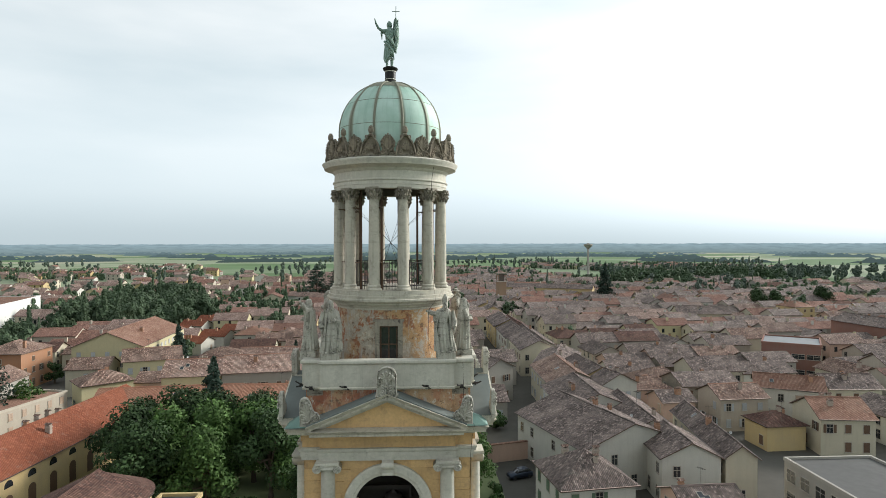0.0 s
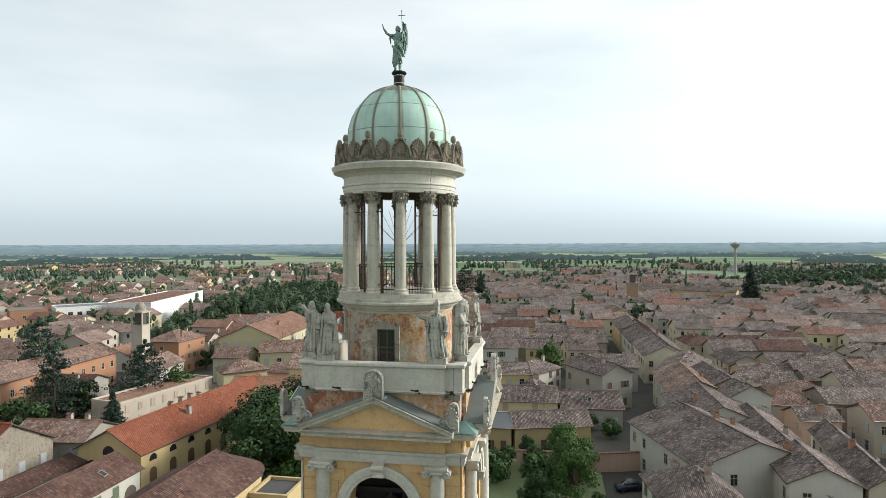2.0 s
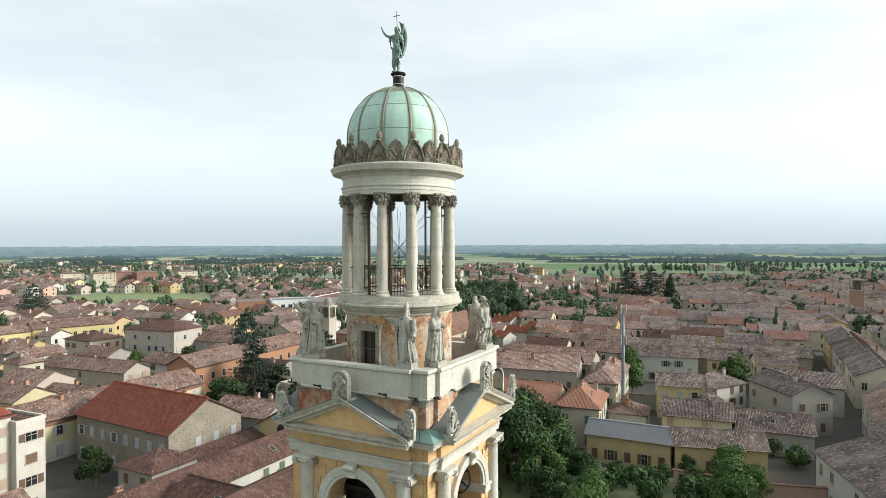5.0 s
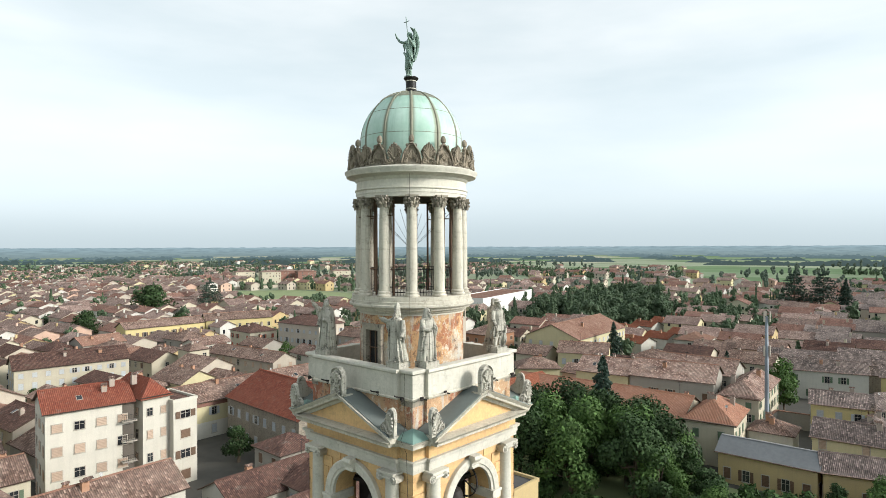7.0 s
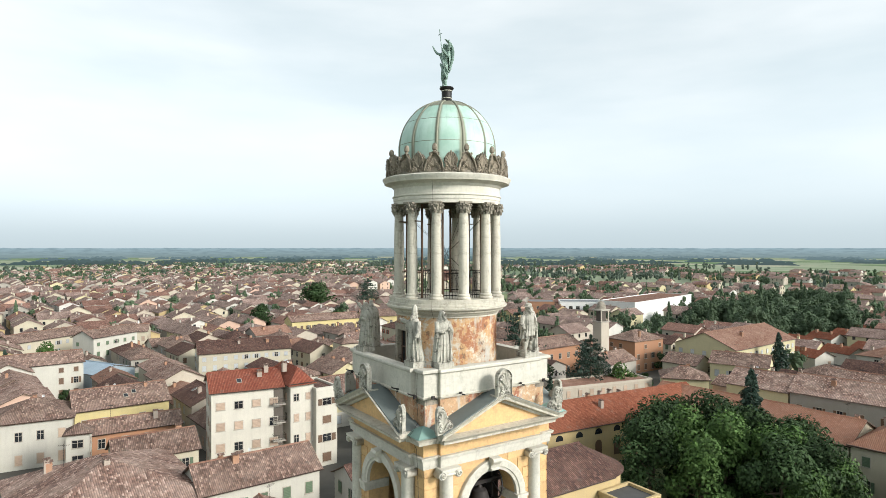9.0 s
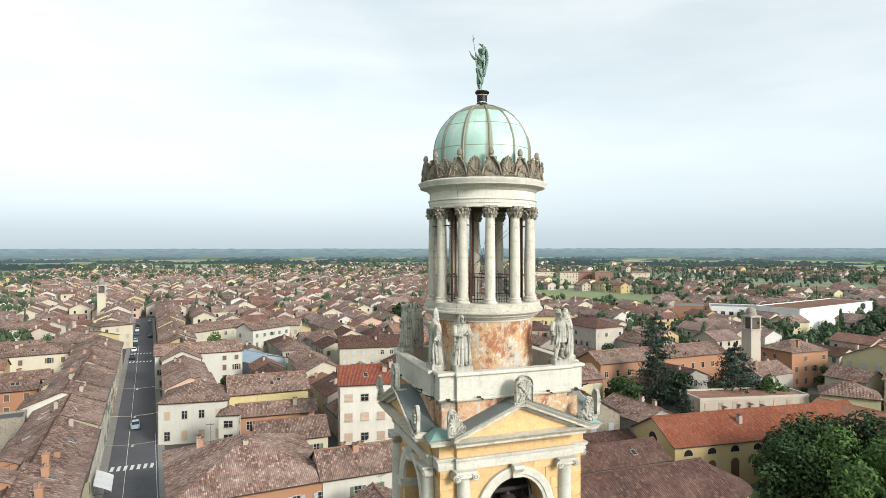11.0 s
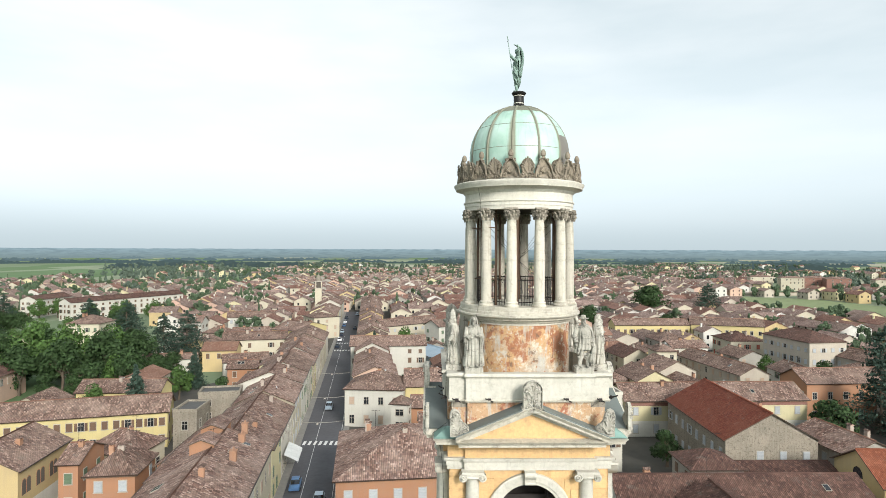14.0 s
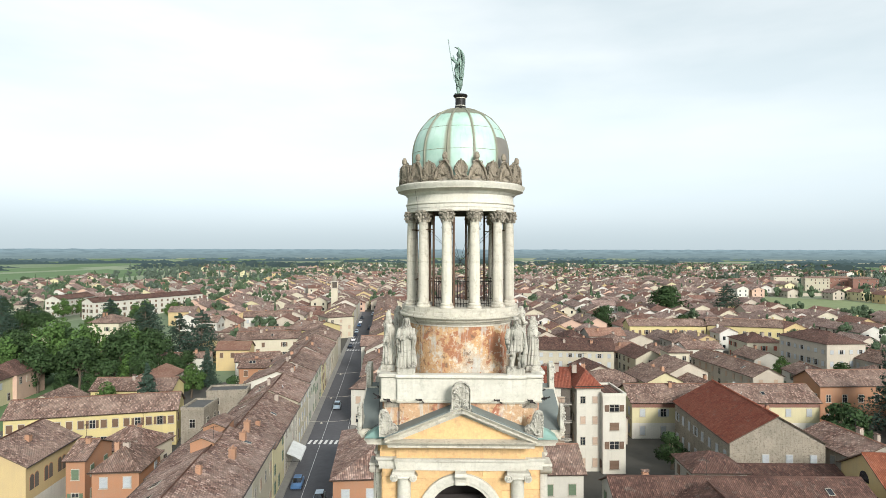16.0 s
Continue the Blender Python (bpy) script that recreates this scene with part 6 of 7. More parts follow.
# ---------------------------------------------------------------- row houses along the two streets
rng = random.Random(5)
x = -37.0
k = 0
while x > -330:
    ln = rng.uniform(9, 16)
    y = south_line(x - ln) - 0.2
    a = math.degrees(math.atan(SLOPE))
    if not (-236 < x - ln / 2 < -188):
        # the front looks north over the street, so its eave starts at the western end
        px, py = x, south_line(x) - 0.35
        house(px, py, 180 + a, ln, rng.uniform(10, 13), rng.uniform(7.8, 9.4), rng.uniform(2.2, 2.8), "u", "g", rng.choice(("cream", "white", "cream", "offwhite", "paleyellow", "white")), rng.choice(("pink", "brown", "pink")) if x < -75 else "pink", 200 + k, near=x > -150, storeys=3 if rng.random() < 0.4 else 2)
    x -= ln + 0.3
    k += 1
x = -118.0
while x > -330:
    ln = rng.uniform(9, 15)
    if not (-172 < x < -150):
        px, py = x - ln, south_line(x - ln) + 10.2
        house(px, py, math.degrees(math.atan(SLOPE)), ln, rng.uniform(9, 11), rng.uniform(7.0, 9.0), 2.2, "u", "g", rng.choice(("cream", "white", "ochre", "pink")), rng.choice(("brown", "pink")), 260 + k, near=False)
    x -= ln + 0.3
    k += 1
for y0, ln, x0, dp, wl_, tl, ze in ((84.5, 18, 28.0, 13, "white", "umber", 7.0), (103, 20, 29.5, 11.5, "cream", "brown", 7.2), (143, 22, 30.5, 10.5, "cream", "umber", 7.4), (165.5, 24, 30.0, 10.5, "white", "umber", 7.2), (190, 26, 29.5, 10.5, "ochre", "umber", 7.5)):
    house(x0 + dp, y0, 90, ln, dp, ze, 2.5, "u", "g", wl_, tl, int(y0), near=y0 < 130)

# ---------------------------------------------------------------- where things may stand
CELL = 2.0
GX0, GY0, NX, NY = -1400.0, -480.0, 1010, 780
taken = np.zeros((NX, NY), dtype=bool)


def cells(cx, cy, a, hx, hy, step=1.0):
    ca, sa = math.cos(a), math.sin(a)
    nu, nv = max(2, int(2 * hx / step) + 1), max(2, int(2 * hy / step) + 1)
    u, v = np.meshgrid(np.linspace(-hx, hx, nu), np.linspace(-hy, hy, nv))
    i = ((cx + u * ca - v * sa - GX0) / CELL).astype(int).clip(0, NX - 1)
    j = ((cy + u * sa + v * ca - GY0) / CELL).astype(int).clip(0, NY - 1)
    return i, j


for cx, cy, a, hx, hy in FOOT:
    taken[cells(cx, cy, a, hx + 0.5, hy + 0.5)] = True
for k in range(75):
    x = SX0 - k * 4.0
    taken[cells(x, south_line(x) + 4.7, 0, 3, 6.0)] = True
taken[cells(43.3, 130, 0, 1.5, 130)] = True
taken[cells(0, 0, 0, 30, 34)] = True


def inside(px, py, poly):
    c, j = False, len(poly) - 1
    for i in range(len(poly)):
        (xi, yi), (xj, yj) = poly[i], poly[j]
        if (yi > py) != (yj > py) and px < (xj - xi) * (py - yi) / (yj - yi) + xi:
            c = not c
        j = i
    return c


PARK = ((-128, -125), (-128, -86), (-150, -66), (-205, -104), (-330, -160), (-330, -300), (-200, -260))
WOOD = ((-146, 222), (-108, 208), (-88, 246), (-112, 310), (-150, 390), (-176, 350))
MEADOW = ((-302, 184), (-276, 238), (-345, 302), (-440, 290), (-480, 190), (-400, 180))
GARDEN = ((-49, 84), (-49, 58), (-46, 46), (0, 34), (14, 40), (14, 81), (-16, 81), (-24, 89), (-40, 92))
YARD = ((12, 56), (22, 60), (24, 82), (12, 84))


def density(px, py):
    d, az = math.hypot(px, py), math.degrees(math.atan2(py, px)) % 360
    if any(inside(px, py, z) for z in (PARK, WOOD, MEADOW, GARDEN, YARD)):
        return 0.0
    if az < 42 or az > 226 or d < 36:
        return 0.0
    if az < 84:
        lim, k = 560, 0.93
    elif az < 100:
        lim, k = 650, 0.85
    elif az < 128:
        lim, k = 620, 0.33 if d > 250 else 0.7
    elif az < 150:
        lim, k = 560, 0.55
    elif az < 196:
        lim, k = 980, 0.88
    else:
        lim, k = 640, 0.6
    if d > lim:
        return (0.34 if noise.noise(Vector((px / 150, py / 150, 4.0))) > 0.12 else 0.004) if d < 1450 else 0.0
    return k * (1.0 if d < lim * 0.7 else 0.6)


# streets between the blocks, as gaps in the rows
far = Shape()
rng = random.Random(17)
spots = []
for i in range(-104, 44):
    for j in range(-34, 82):
        a = radians(4)
        u, v = i * 12.6 + 9.0 * math.sin(j * 2.3) + rng.uniform(-0.3, 0.3), j * 11.4 + 1.1 * math.sin(j * 5.1) + rng.uniform(-0.25, 0.25)
        if (i % 9 == 0 or j % 7 == 0) and rng.random() < 0.4:
            continue
        spots.append((u * math.cos(a) - v * math.sin(a), u * math.sin(a) + v * math.cos(a)))
spots.sort(key=lambda p: math.hypot(p[0], p[1]))
WALLPICK = ("cream", "cream", "white", "white", "grey", "grey", "paleyellow", "cream", "pink", "stone", "stone", "stone", "ochre", "dirty")
TILEPICK_DARK = ("umber", "umber", "umber", "brown", "red")
TILEPICK = ("brown", "brown", "brown", "pink", "red", "terra")
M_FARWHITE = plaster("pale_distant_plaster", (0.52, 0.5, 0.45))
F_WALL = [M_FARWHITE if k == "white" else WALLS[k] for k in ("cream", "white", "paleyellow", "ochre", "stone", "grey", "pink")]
# far tiles are greyer copies of the near ones, with haze in the colour
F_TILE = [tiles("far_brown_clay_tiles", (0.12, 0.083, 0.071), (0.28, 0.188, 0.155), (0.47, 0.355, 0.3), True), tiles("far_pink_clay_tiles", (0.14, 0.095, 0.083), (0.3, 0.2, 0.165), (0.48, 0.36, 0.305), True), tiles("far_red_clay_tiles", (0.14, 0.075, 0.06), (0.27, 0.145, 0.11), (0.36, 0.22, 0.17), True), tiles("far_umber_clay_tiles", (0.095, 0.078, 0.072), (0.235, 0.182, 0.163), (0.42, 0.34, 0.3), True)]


def far_house(s, cx, cy, a, L, D, ze, rise, iw, it, rng):
    ca, sa = math.cos(a), math.sin(a)

    def W(p):
        return (cx + p[0] * ca - p[1] * sa, cy + p[0] * sa + p[1] * ca, p[2])
    x, y = L / 2, D / 2
    for q in (((-x, -y), (x, -y)), ((x, -y), (x, y)), ((x, y), (-x, y)), ((-x, y), (-x, -y))):
        (ax, ay), (bx, by) = q
        s.face([W((ax, ay, 0)), W((bx, by, 0)), W((bx, by, ze)), W((ax, ay, ze))], iw)
        ln = math.hypot(bx - ax, by - ay)
        n = max(1, int(ln / 3.4))
        nx, ny = (by - ay) / ln, -(bx - ax) / ln
        for i in range(n):
            for fl in range(2 if ze > 5.2 else 1):
                if rng.random() < 0.2:
                    continue
                t = (i + 0.5) / n
                mx, my = ax + (bx - ax) * t + nx * 0.03, ay + (by - ay) * t + ny * 0.03
                tx, ty = (bx - ax) / ln * 0.5, (by - ay) / ln * 0.5
                z = 1.0 + fl * 3.1
                s.face([W((mx - tx, my - ty, z)), W((mx + tx, my + ty, z)), W((mx + tx, my + ty, z + 1.45)), W((mx - tx, my - ty, z + 1.45))], 11)
    for sg in (-1, 1):
        s.face([W((sg * x, -y, ze)), W((sg * x, y, ze)), W((sg * x, 0, ze + rise))], iw)
        o = 0.45
        k = rise / y
        e = [(-x - o, sg * (y + o), ze - o * k), (x + o, sg * (y + o), ze - o * k), (x + o, 0, ze + rise), (-x - o, 0, ze + rise)]
        t = [(p[0], p[1], p[2] + 0.18) for p in e]
        sl = math.hypot(y + o, rise)
        s.face([W(p) for p in t], it, [(0, 0), (L + 2 * o, 0), (L + 2 * o, sl), (0, sl)])
        for p, q in ((0, 1), (1, 2), (3, 0)):
            s.face([W(e[p]), W(e[q]), W(t[q]), W(t[p])], it)
    if rng.random() < 0.7:
        px, py = rng.uniform(-x * 0.7, x * 0.7), rng.choice((-1, 1)) * y * 0.4
        zt = ze + rise * 0.5
        for q in (((-0.35, -0.3), (0.35, -0.3)), ((0.35, -0.3), (0.35, 0.3)), ((0.35, 0.3), (-0.35, 0.3)), ((-0.35, 0.3), (-0.35, -0.3))):
            s.face([W((px + q[0][0], py + q[0][1], zt)), W((px + q[1][0], py + q[1][1], zt)), W((px + q[1][0], py + q[1][1], zt + 1.7)), W((px + q[0][0], py + q[0][1], zt + 1.7))], iw)
        s.face([W((px - 0.35, py - 0.3, zt + 1.7)), W((px + 0.35, py - 0.3, zt + 1.7)), W((px + 0.35, py + 0.3, zt + 1.7)), W((px - 0.35, py + 0.3, zt + 1.7))], it)


near_count = 0
trees_at = []
for px, py in spots:
    kd = density(px, py)
    if kd <= 0:
        continue
    if rng.random() > kd:
        if kd > 0.2 and rng.random() < 0.85:
            trees_at.append((px, py))
        continue
    turn = rng.random() < 0.16
    for attempt in range(3):
        L, D = rng.uniform(11.8, 13.2) - attempt * 2.6, rng.uniform(8.8, 10.2) - attempt * 1.3
        a = radians(4 + rng.gauss(0, 0.8)) + (math.pi / 2 if turn else 0)
        if px < -60 and abs(py) < 160:
            a += radians(2.5)
        c = cells(px, py, a, L / 2 - 1.2, D / 2 - 0.7)
        if not taken[c].any():
            break
    else:
        continue
    taken[c] = True
    d = math.hypot(px, py)
    ze, rise = rng.uniform(4.2, 7.0), D * rng.uniform(0.19, 0.26)
    if d < 205 and near_count < 190:
        near_count += 1
        ca, sa = math.cos(a), math.sin(a)
        ox, oy = px - ca * L / 2 + sa * D / 2, py - sa * L / 2 - ca * D / 2
        house(ox, oy, math.degrees(a), L, D, ze, rise, "u", "h" if rng.random() < 0.2 else "g", rng.choice(WALLPICK), rng.choice(TILEPICK_DARK if px > -30 and py > 0 else TILEPICK), 1000 + near_count, near=d < 120)
    else:
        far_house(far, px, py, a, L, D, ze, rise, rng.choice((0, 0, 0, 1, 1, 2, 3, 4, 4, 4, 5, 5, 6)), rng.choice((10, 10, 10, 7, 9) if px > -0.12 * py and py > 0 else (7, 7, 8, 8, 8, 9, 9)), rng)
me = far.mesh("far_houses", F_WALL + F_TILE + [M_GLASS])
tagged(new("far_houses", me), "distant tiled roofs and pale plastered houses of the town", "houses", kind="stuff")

# paved ground under the old town
s = Shape()
poly = [(70, 40), (260, 230), (250, 480), (60, 520), (-60, 300), (-120, 250), (-300, 210), (-330, 205), (-520, 170), (-640, 60), (-640, -120), (-340, -130), (-200, -95), (-150, -60), (-126, -80), (-60, -110), (0, -60), (40, -30)]
s.face([(x, y, 0.012) for x, y in poly])
tagged(part("town_ground", s, M_YARD, None), "dusty paved yards and lanes between the houses", "ground", kind="structure")
s = Shape()
s.face([(x, y, 0.02) for x, y in MEADOW])
tagged(part("meadow", s, M_GRASS, None), "mown green meadow behind a low wall", "grass", kind="structure")
s = Shape()
s.face([(x, y, 0.02) for x, y in GARDEN])
tagged(part("garden_lawn", s, M_GRASS, None), "garden lawn under the trees", "grass", kind="structure")


# ---------------------------------------------------------------- trees
def leaves(s, c, r, n, size, rng, mat=0, shell=0.55, jit=0.45):
    for _ in range(n):
        d = Vector((rng.gauss(0, 1), rng.gauss(0, 1), rng.gauss(0, 1))).normalized()
        q = shell + (1 - shell) * rng.random() ** 0.6
        p = Vector((c[0] + d.x * r[0] * q, c[1] + d.y * r[1] * q, c[2] + d.z * r[2] * q))
        nrm = (d + Vector((rng.gauss(0, jit), rng.gauss(0, jit), rng.gauss(0, jit) + 0.25))).normalized()
        t = nrm.cross(Vector((rng.gauss(0, 1), rng.gauss(0, 1), rng.gauss(0, 1)))).normalized()
        b = nrm.cross(t)
        w = size * rng.uniform(0.6, 1.3)
        s.face([p - t * w, p - b * w * 0.55, p + t * w, p + b * w * 0.55], mat)


def broadleaf(name, h, r, leaf, seed, label, nleaf=5400, size=0.28):
    rng = random.Random(seed)
    ob = empty(name, pose(0, 0, -500), label, "tree", "garden trees")
    s = Shape()
    s.tube([(0, 0, 0), (0.1, 0.05, h * 0.2), (0.0, 0.1, h * 0.45), (0.1, 0, h * 0.7)], [0.42, 0.33, 0.25, 0.1], 9)
    clumps = []
    for k in range(17):
        a = rng.uniform(0, 6.28)
        z = h * rng.uniform(0.3, 0.88)
        q = r * rng.uniform(0.25, 0.72) * (1.0 if z < h * 0.65 else 0.6)
        c = Vector((q * math.cos(a), q * math.sin(a), z))
        clumps.append(c)
        s.tube([(0.02, 0.05, h * rng.uniform(0.2, 0.5)), (c.x * 0.5, c.y * 0.5, c.z * 0.75), c], [0.16, 0.1, 0.04], 6)
    part("trunk", s, M_BARK, ob, clean=False)
    s = Shape()
    for c in clumps:
        rr = r * rng.uniform(0.3, 0.44)
        leaves(s, c, (rr, rr, rr * 0.82), nleaf // 18, size, rng)
    leaves(s, (0, 0, h * 0.82), (r * 0.4, r * 0.4, h * 0.17), nleaf // 18, size, rng)
    part("crown", s, LEAF[leaf], ob, clean=False)
    return ob


def conifer(name, h, r, leaf, seed, label, tiers=24, layered=False):
    rng = random.Random(seed)
    ob = empty(name, pose(0, 0, -500), label, "tree", "garden trees")
    s = Shape()
    s.tube([(0, 0, 0), (0, 0, h * 0.5), (0, 0, h * 0.98)], [0.35, 0.22, 0.04], 8)
    cr = Shape()
    for t in range(tiers):
        f = t / (tiers - 1)
        z = h * (0.1 + 0.87 * f)
        rad = (r * (1 - f) ** (0.7 if layered else 0.9) + 0.2) * rng.uniform(0.8, 1.12)
        n = int(6 + 7 * (1 - f))
        for k in range(n):
            a = rng.uniform(0, 6.28)
            ln = rad * rng.uniform(0.65, 1.12)
            zz = z + rng.uniform(-0.3, 0.3)
            e = Vector((ln * math.cos(a), ln * math.sin(a), zz - ln * (0.02 if layered else 0.25)))
            s.tube([(0, 0, zz), e], [0.05, 0.015], 4)
            for m in range(4):
                g = 0.35 + 0.65 * m / 3
                q = 0.16 * rad + 0.22
                leaves(cr, (e.x * g, e.y * g, zz + (e.z - zz) * g), (q, q, 0.3 + (0.05 if layered else 0.09) * rad), 8, 0.32, rng, 0, 0.3, 0.4)
    part("trunk", s, M_BARK, ob, clean=False)
    part("crown", cr, LEAF[leaf], ob, clean=False)
    return ob


def shrub(seed):
    rng = random.Random(seed)
    ob = empty("shrub", pose(0, 0, -500), "dense dark green garden shrub", "shrub", "garden shrubs")
    s, cr = Shape(), Shape()
    for k in range(6):
        a = rng.uniform(0, 6.28)
        s.tube([(0, 0, 0), (0.7 * math.cos(a), 0.7 * math.sin(a), 1.6)], [0.06, 0.02], 5)
        leaves(cr, (1.0 * math.cos(a), 1.0 * math.sin(a), 1.3 + rng.uniform(-0.3, 0.6)), (0.95, 0.95, 0.9), 120, 0.24, rng)
    part("stem", s, M_BARK, ob, clean=False)
    part("crown", cr, LEAF["shrub"], ob, clean=False)
    return ob


PROTO = {
    "oak": broadleaf("broadleaf_tree", 13.0, 6.2, "dark", 1, "dense dark green broadleaf tree in a garden"),
    "lime": broadleaf("broadleaf_tree", 12.0, 5.4, "fresh", 2, "fresh green broadleaf tree in a garden"),
    "oak_far": broadleaf("broadleaf_tree", 13.0, 6.2, "dark", 8, "dense dark green broadleaf tree in the park", 2300, 0.44),
    "lime_far": broadleaf("broadleaf_tree", 12.0, 5.4, "fresh", 9, "fresh green broadleaf tree in the park", 2300, 0.42),
    "small": broadleaf("broadleaf_tree", 8.0, 3.6, "dark", 3, "round dark green garden tree", 3000, 0.26),
    "small_far": broadleaf("broadleaf_tree", 8.0, 3.6, "dark", 10, "round dark green garden tree", 1300, 0.4),
    "cedar": conifer("cedar_tree", 16.0, 8.2, "cedar", 4, "tall blue-green cedar with layered branches", 15, True),
    "spruce": conifer("spruce_tree", 17.0, 4.9, "cedar", 5, "tall dark pointed conifer"),
    "shrub": shrub(6),
}


def plant(kind, x, y, scale=1.0, rz=0.0, sz=1.0):
    if kind in ("oak", "lime", "small") and math.hypot(x, y) > 110:
        kind += "_far"
    m = pose(x, y, 0, 0, 0, rz) @ Matrix.Diagonal((scale, scale, scale * sz, 1))
    ob = copy_thing(PROTO[kind], m)
    ob.matrix_basis = m
    return ob


for k, (kind, x, y, q) in enumerate((("oak", -42, 68, 1.05), ("oak", -36, 75, 1.1), ("lime", -30, 69, 1.12), ("lime", -24, 71, 1.05), ("oak", -37, 61, 1.0), ("lime", -28, 61, 1.0), ("oak", -20, 65, 1.0), ("oak", -31, 78, 1.0), ("oak", -24, 79, 1.0), ("oak", -19, 73, 0.95), ("lime", -35, 67, 1.1), ("oak", -43, 75, 0.95))):
    plant(kind, x, y, q, k * 67)
plant("spruce", -33.8, 82.3, 1.03, 0)
plant("cedar", -96.7, 87.7, 0.95, 0)
plant("small", -93, 92, 1.0, 0)
plant("cedar", -83, 98, 1.0, 60)
plant("lime", -79, 104, 0.8, 60)
plant("cedar", -112, 100, 1.05, 60, 1.2)
plant("small", -94, 74.6, 1.0, 60)
plant("oak", -222, 92, 0.9, 20)
plant("oak", -246, 66, 1.0, 20)
plant("oak", -297, 112, 1.85, 20, 0.8)
plant("cedar", -302, 146, 1.35, 90, 0.9)
plant("spruce", 116, 336, 1.5, 0)
plant("cedar", -58, 345, 1.5, 0)
plant("cedar", -46, 352, 1.5, 40)
plant("spruce", -36, 352, 1.2, 40)
plant("oak", 178, 280, 1.1, 0)
plant("oak", 190, 284, 1.0, 50)
plant("oak", 218, 288, 1.15, 90)
for k, (kind, x, y, q) in enumerate((("lime", -131, -118, 0.9), ("oak", -135, -105, 0.8), ("small", -134, -95, 1.0), ("lime", -138, -88, 0.8), ("small", -142, -79, 1.0), ("oak", -146, -97, 0.9), ("lime", -150, -110, 1.2), ("lime", -160, -125, 1.3), ("small", -128, -110, 0.9), ("cedar", -176, -92, 1.0), ("small", -152, -84, 0.9), ("oak", -166, -100, 0.9), ("lime", -146, -104, 1.4), ("lime", -139, -113, 1.2), ("oak", -141, -92, 1.2), ("oak", -150, -88, 1.15), ("cedar", -170, -82, 1.1), ("oak", -137, -84, 0.9), ("small", -131, -80, 1.1), ("lime", -154, -97, 1.3), ("oak", -133, -99, 1.1), ("small", -129, -89, 1.1), ("oak", -130, -108, 1.0), ("lime", -134, -120, 1.2), ("oak", -142, -122, 1.2))):
    plant(kind, x, y, q, k * 41)
for k, (x, y, q) in enumerate(((-12, 76, 1.2), (-6, 74, 1.5), (-2, 77, 1.3), (3, 75, 1.6), (-18, 72, 1.5), (8, 79, 1.5), (10, 104, 1.4), (14, 100, 1.3), (6, 106, 1.5), (2, 103, 1.2), (17, 96, 1.3), (-3, 70, 1.6), (4, 69, 1.5), (-9, 68, 1.6))):
    plant("shrub", x, y, q, k * 50)
for k, (x, y, q) in enumerate(((-79, 37, 0.8), (-75, 64, 0.9), (-88, 74, 1.0), (-86, 70, 0.8), (-70, 66, 0.7))):
    plant("small", x, y, q, k * 77)


rng = random.Random(23)
n = 0
while n < 72:
    px, py = rng.uniform(-330, -126), rng.uniform(-290, -66)
    if inside(px, py, PARK) and not taken[cells(px, py, 0, 1.5, 1.5)].any():
        plant(rng.choice(("oak", "lime", "lime", "cedar", "oak", "small")), px, py, rng.uniform(0.7, 1.1), rng.uniform(0, 360), rng.uniform(0.8, 1.0))
        taken[cells(px, py, 0, 3, 3)] = True
        n += 1
far_t = Shape()


def clump(s, c, r, rng, mat=0, seg=6, rings=4):
    """A lumpy, uneven mass of leaves."""
    rows = []
    ph = rng.uniform(0, 6.28)
    for i in range(rings):
        f = math.pi * (0.1 + 0.8 * i / (rings - 1))
        rows.append([])
        for k in range(seg):
            a = 6.283 * k / seg + ph + 0.35 * i
            q = rng.uniform(0.72, 1.2)
            g = max(math.sin(f), 0.5)
            rows[-1].append((c[0] + r[0] * q * g * math.cos(a), c[1] + r[1] * q * g * math.sin(a), c[2] + r[2] * math.cos(f) * rng.uniform(0.85, 1.15)))
    s.grid(rows, mat, True, False, True)


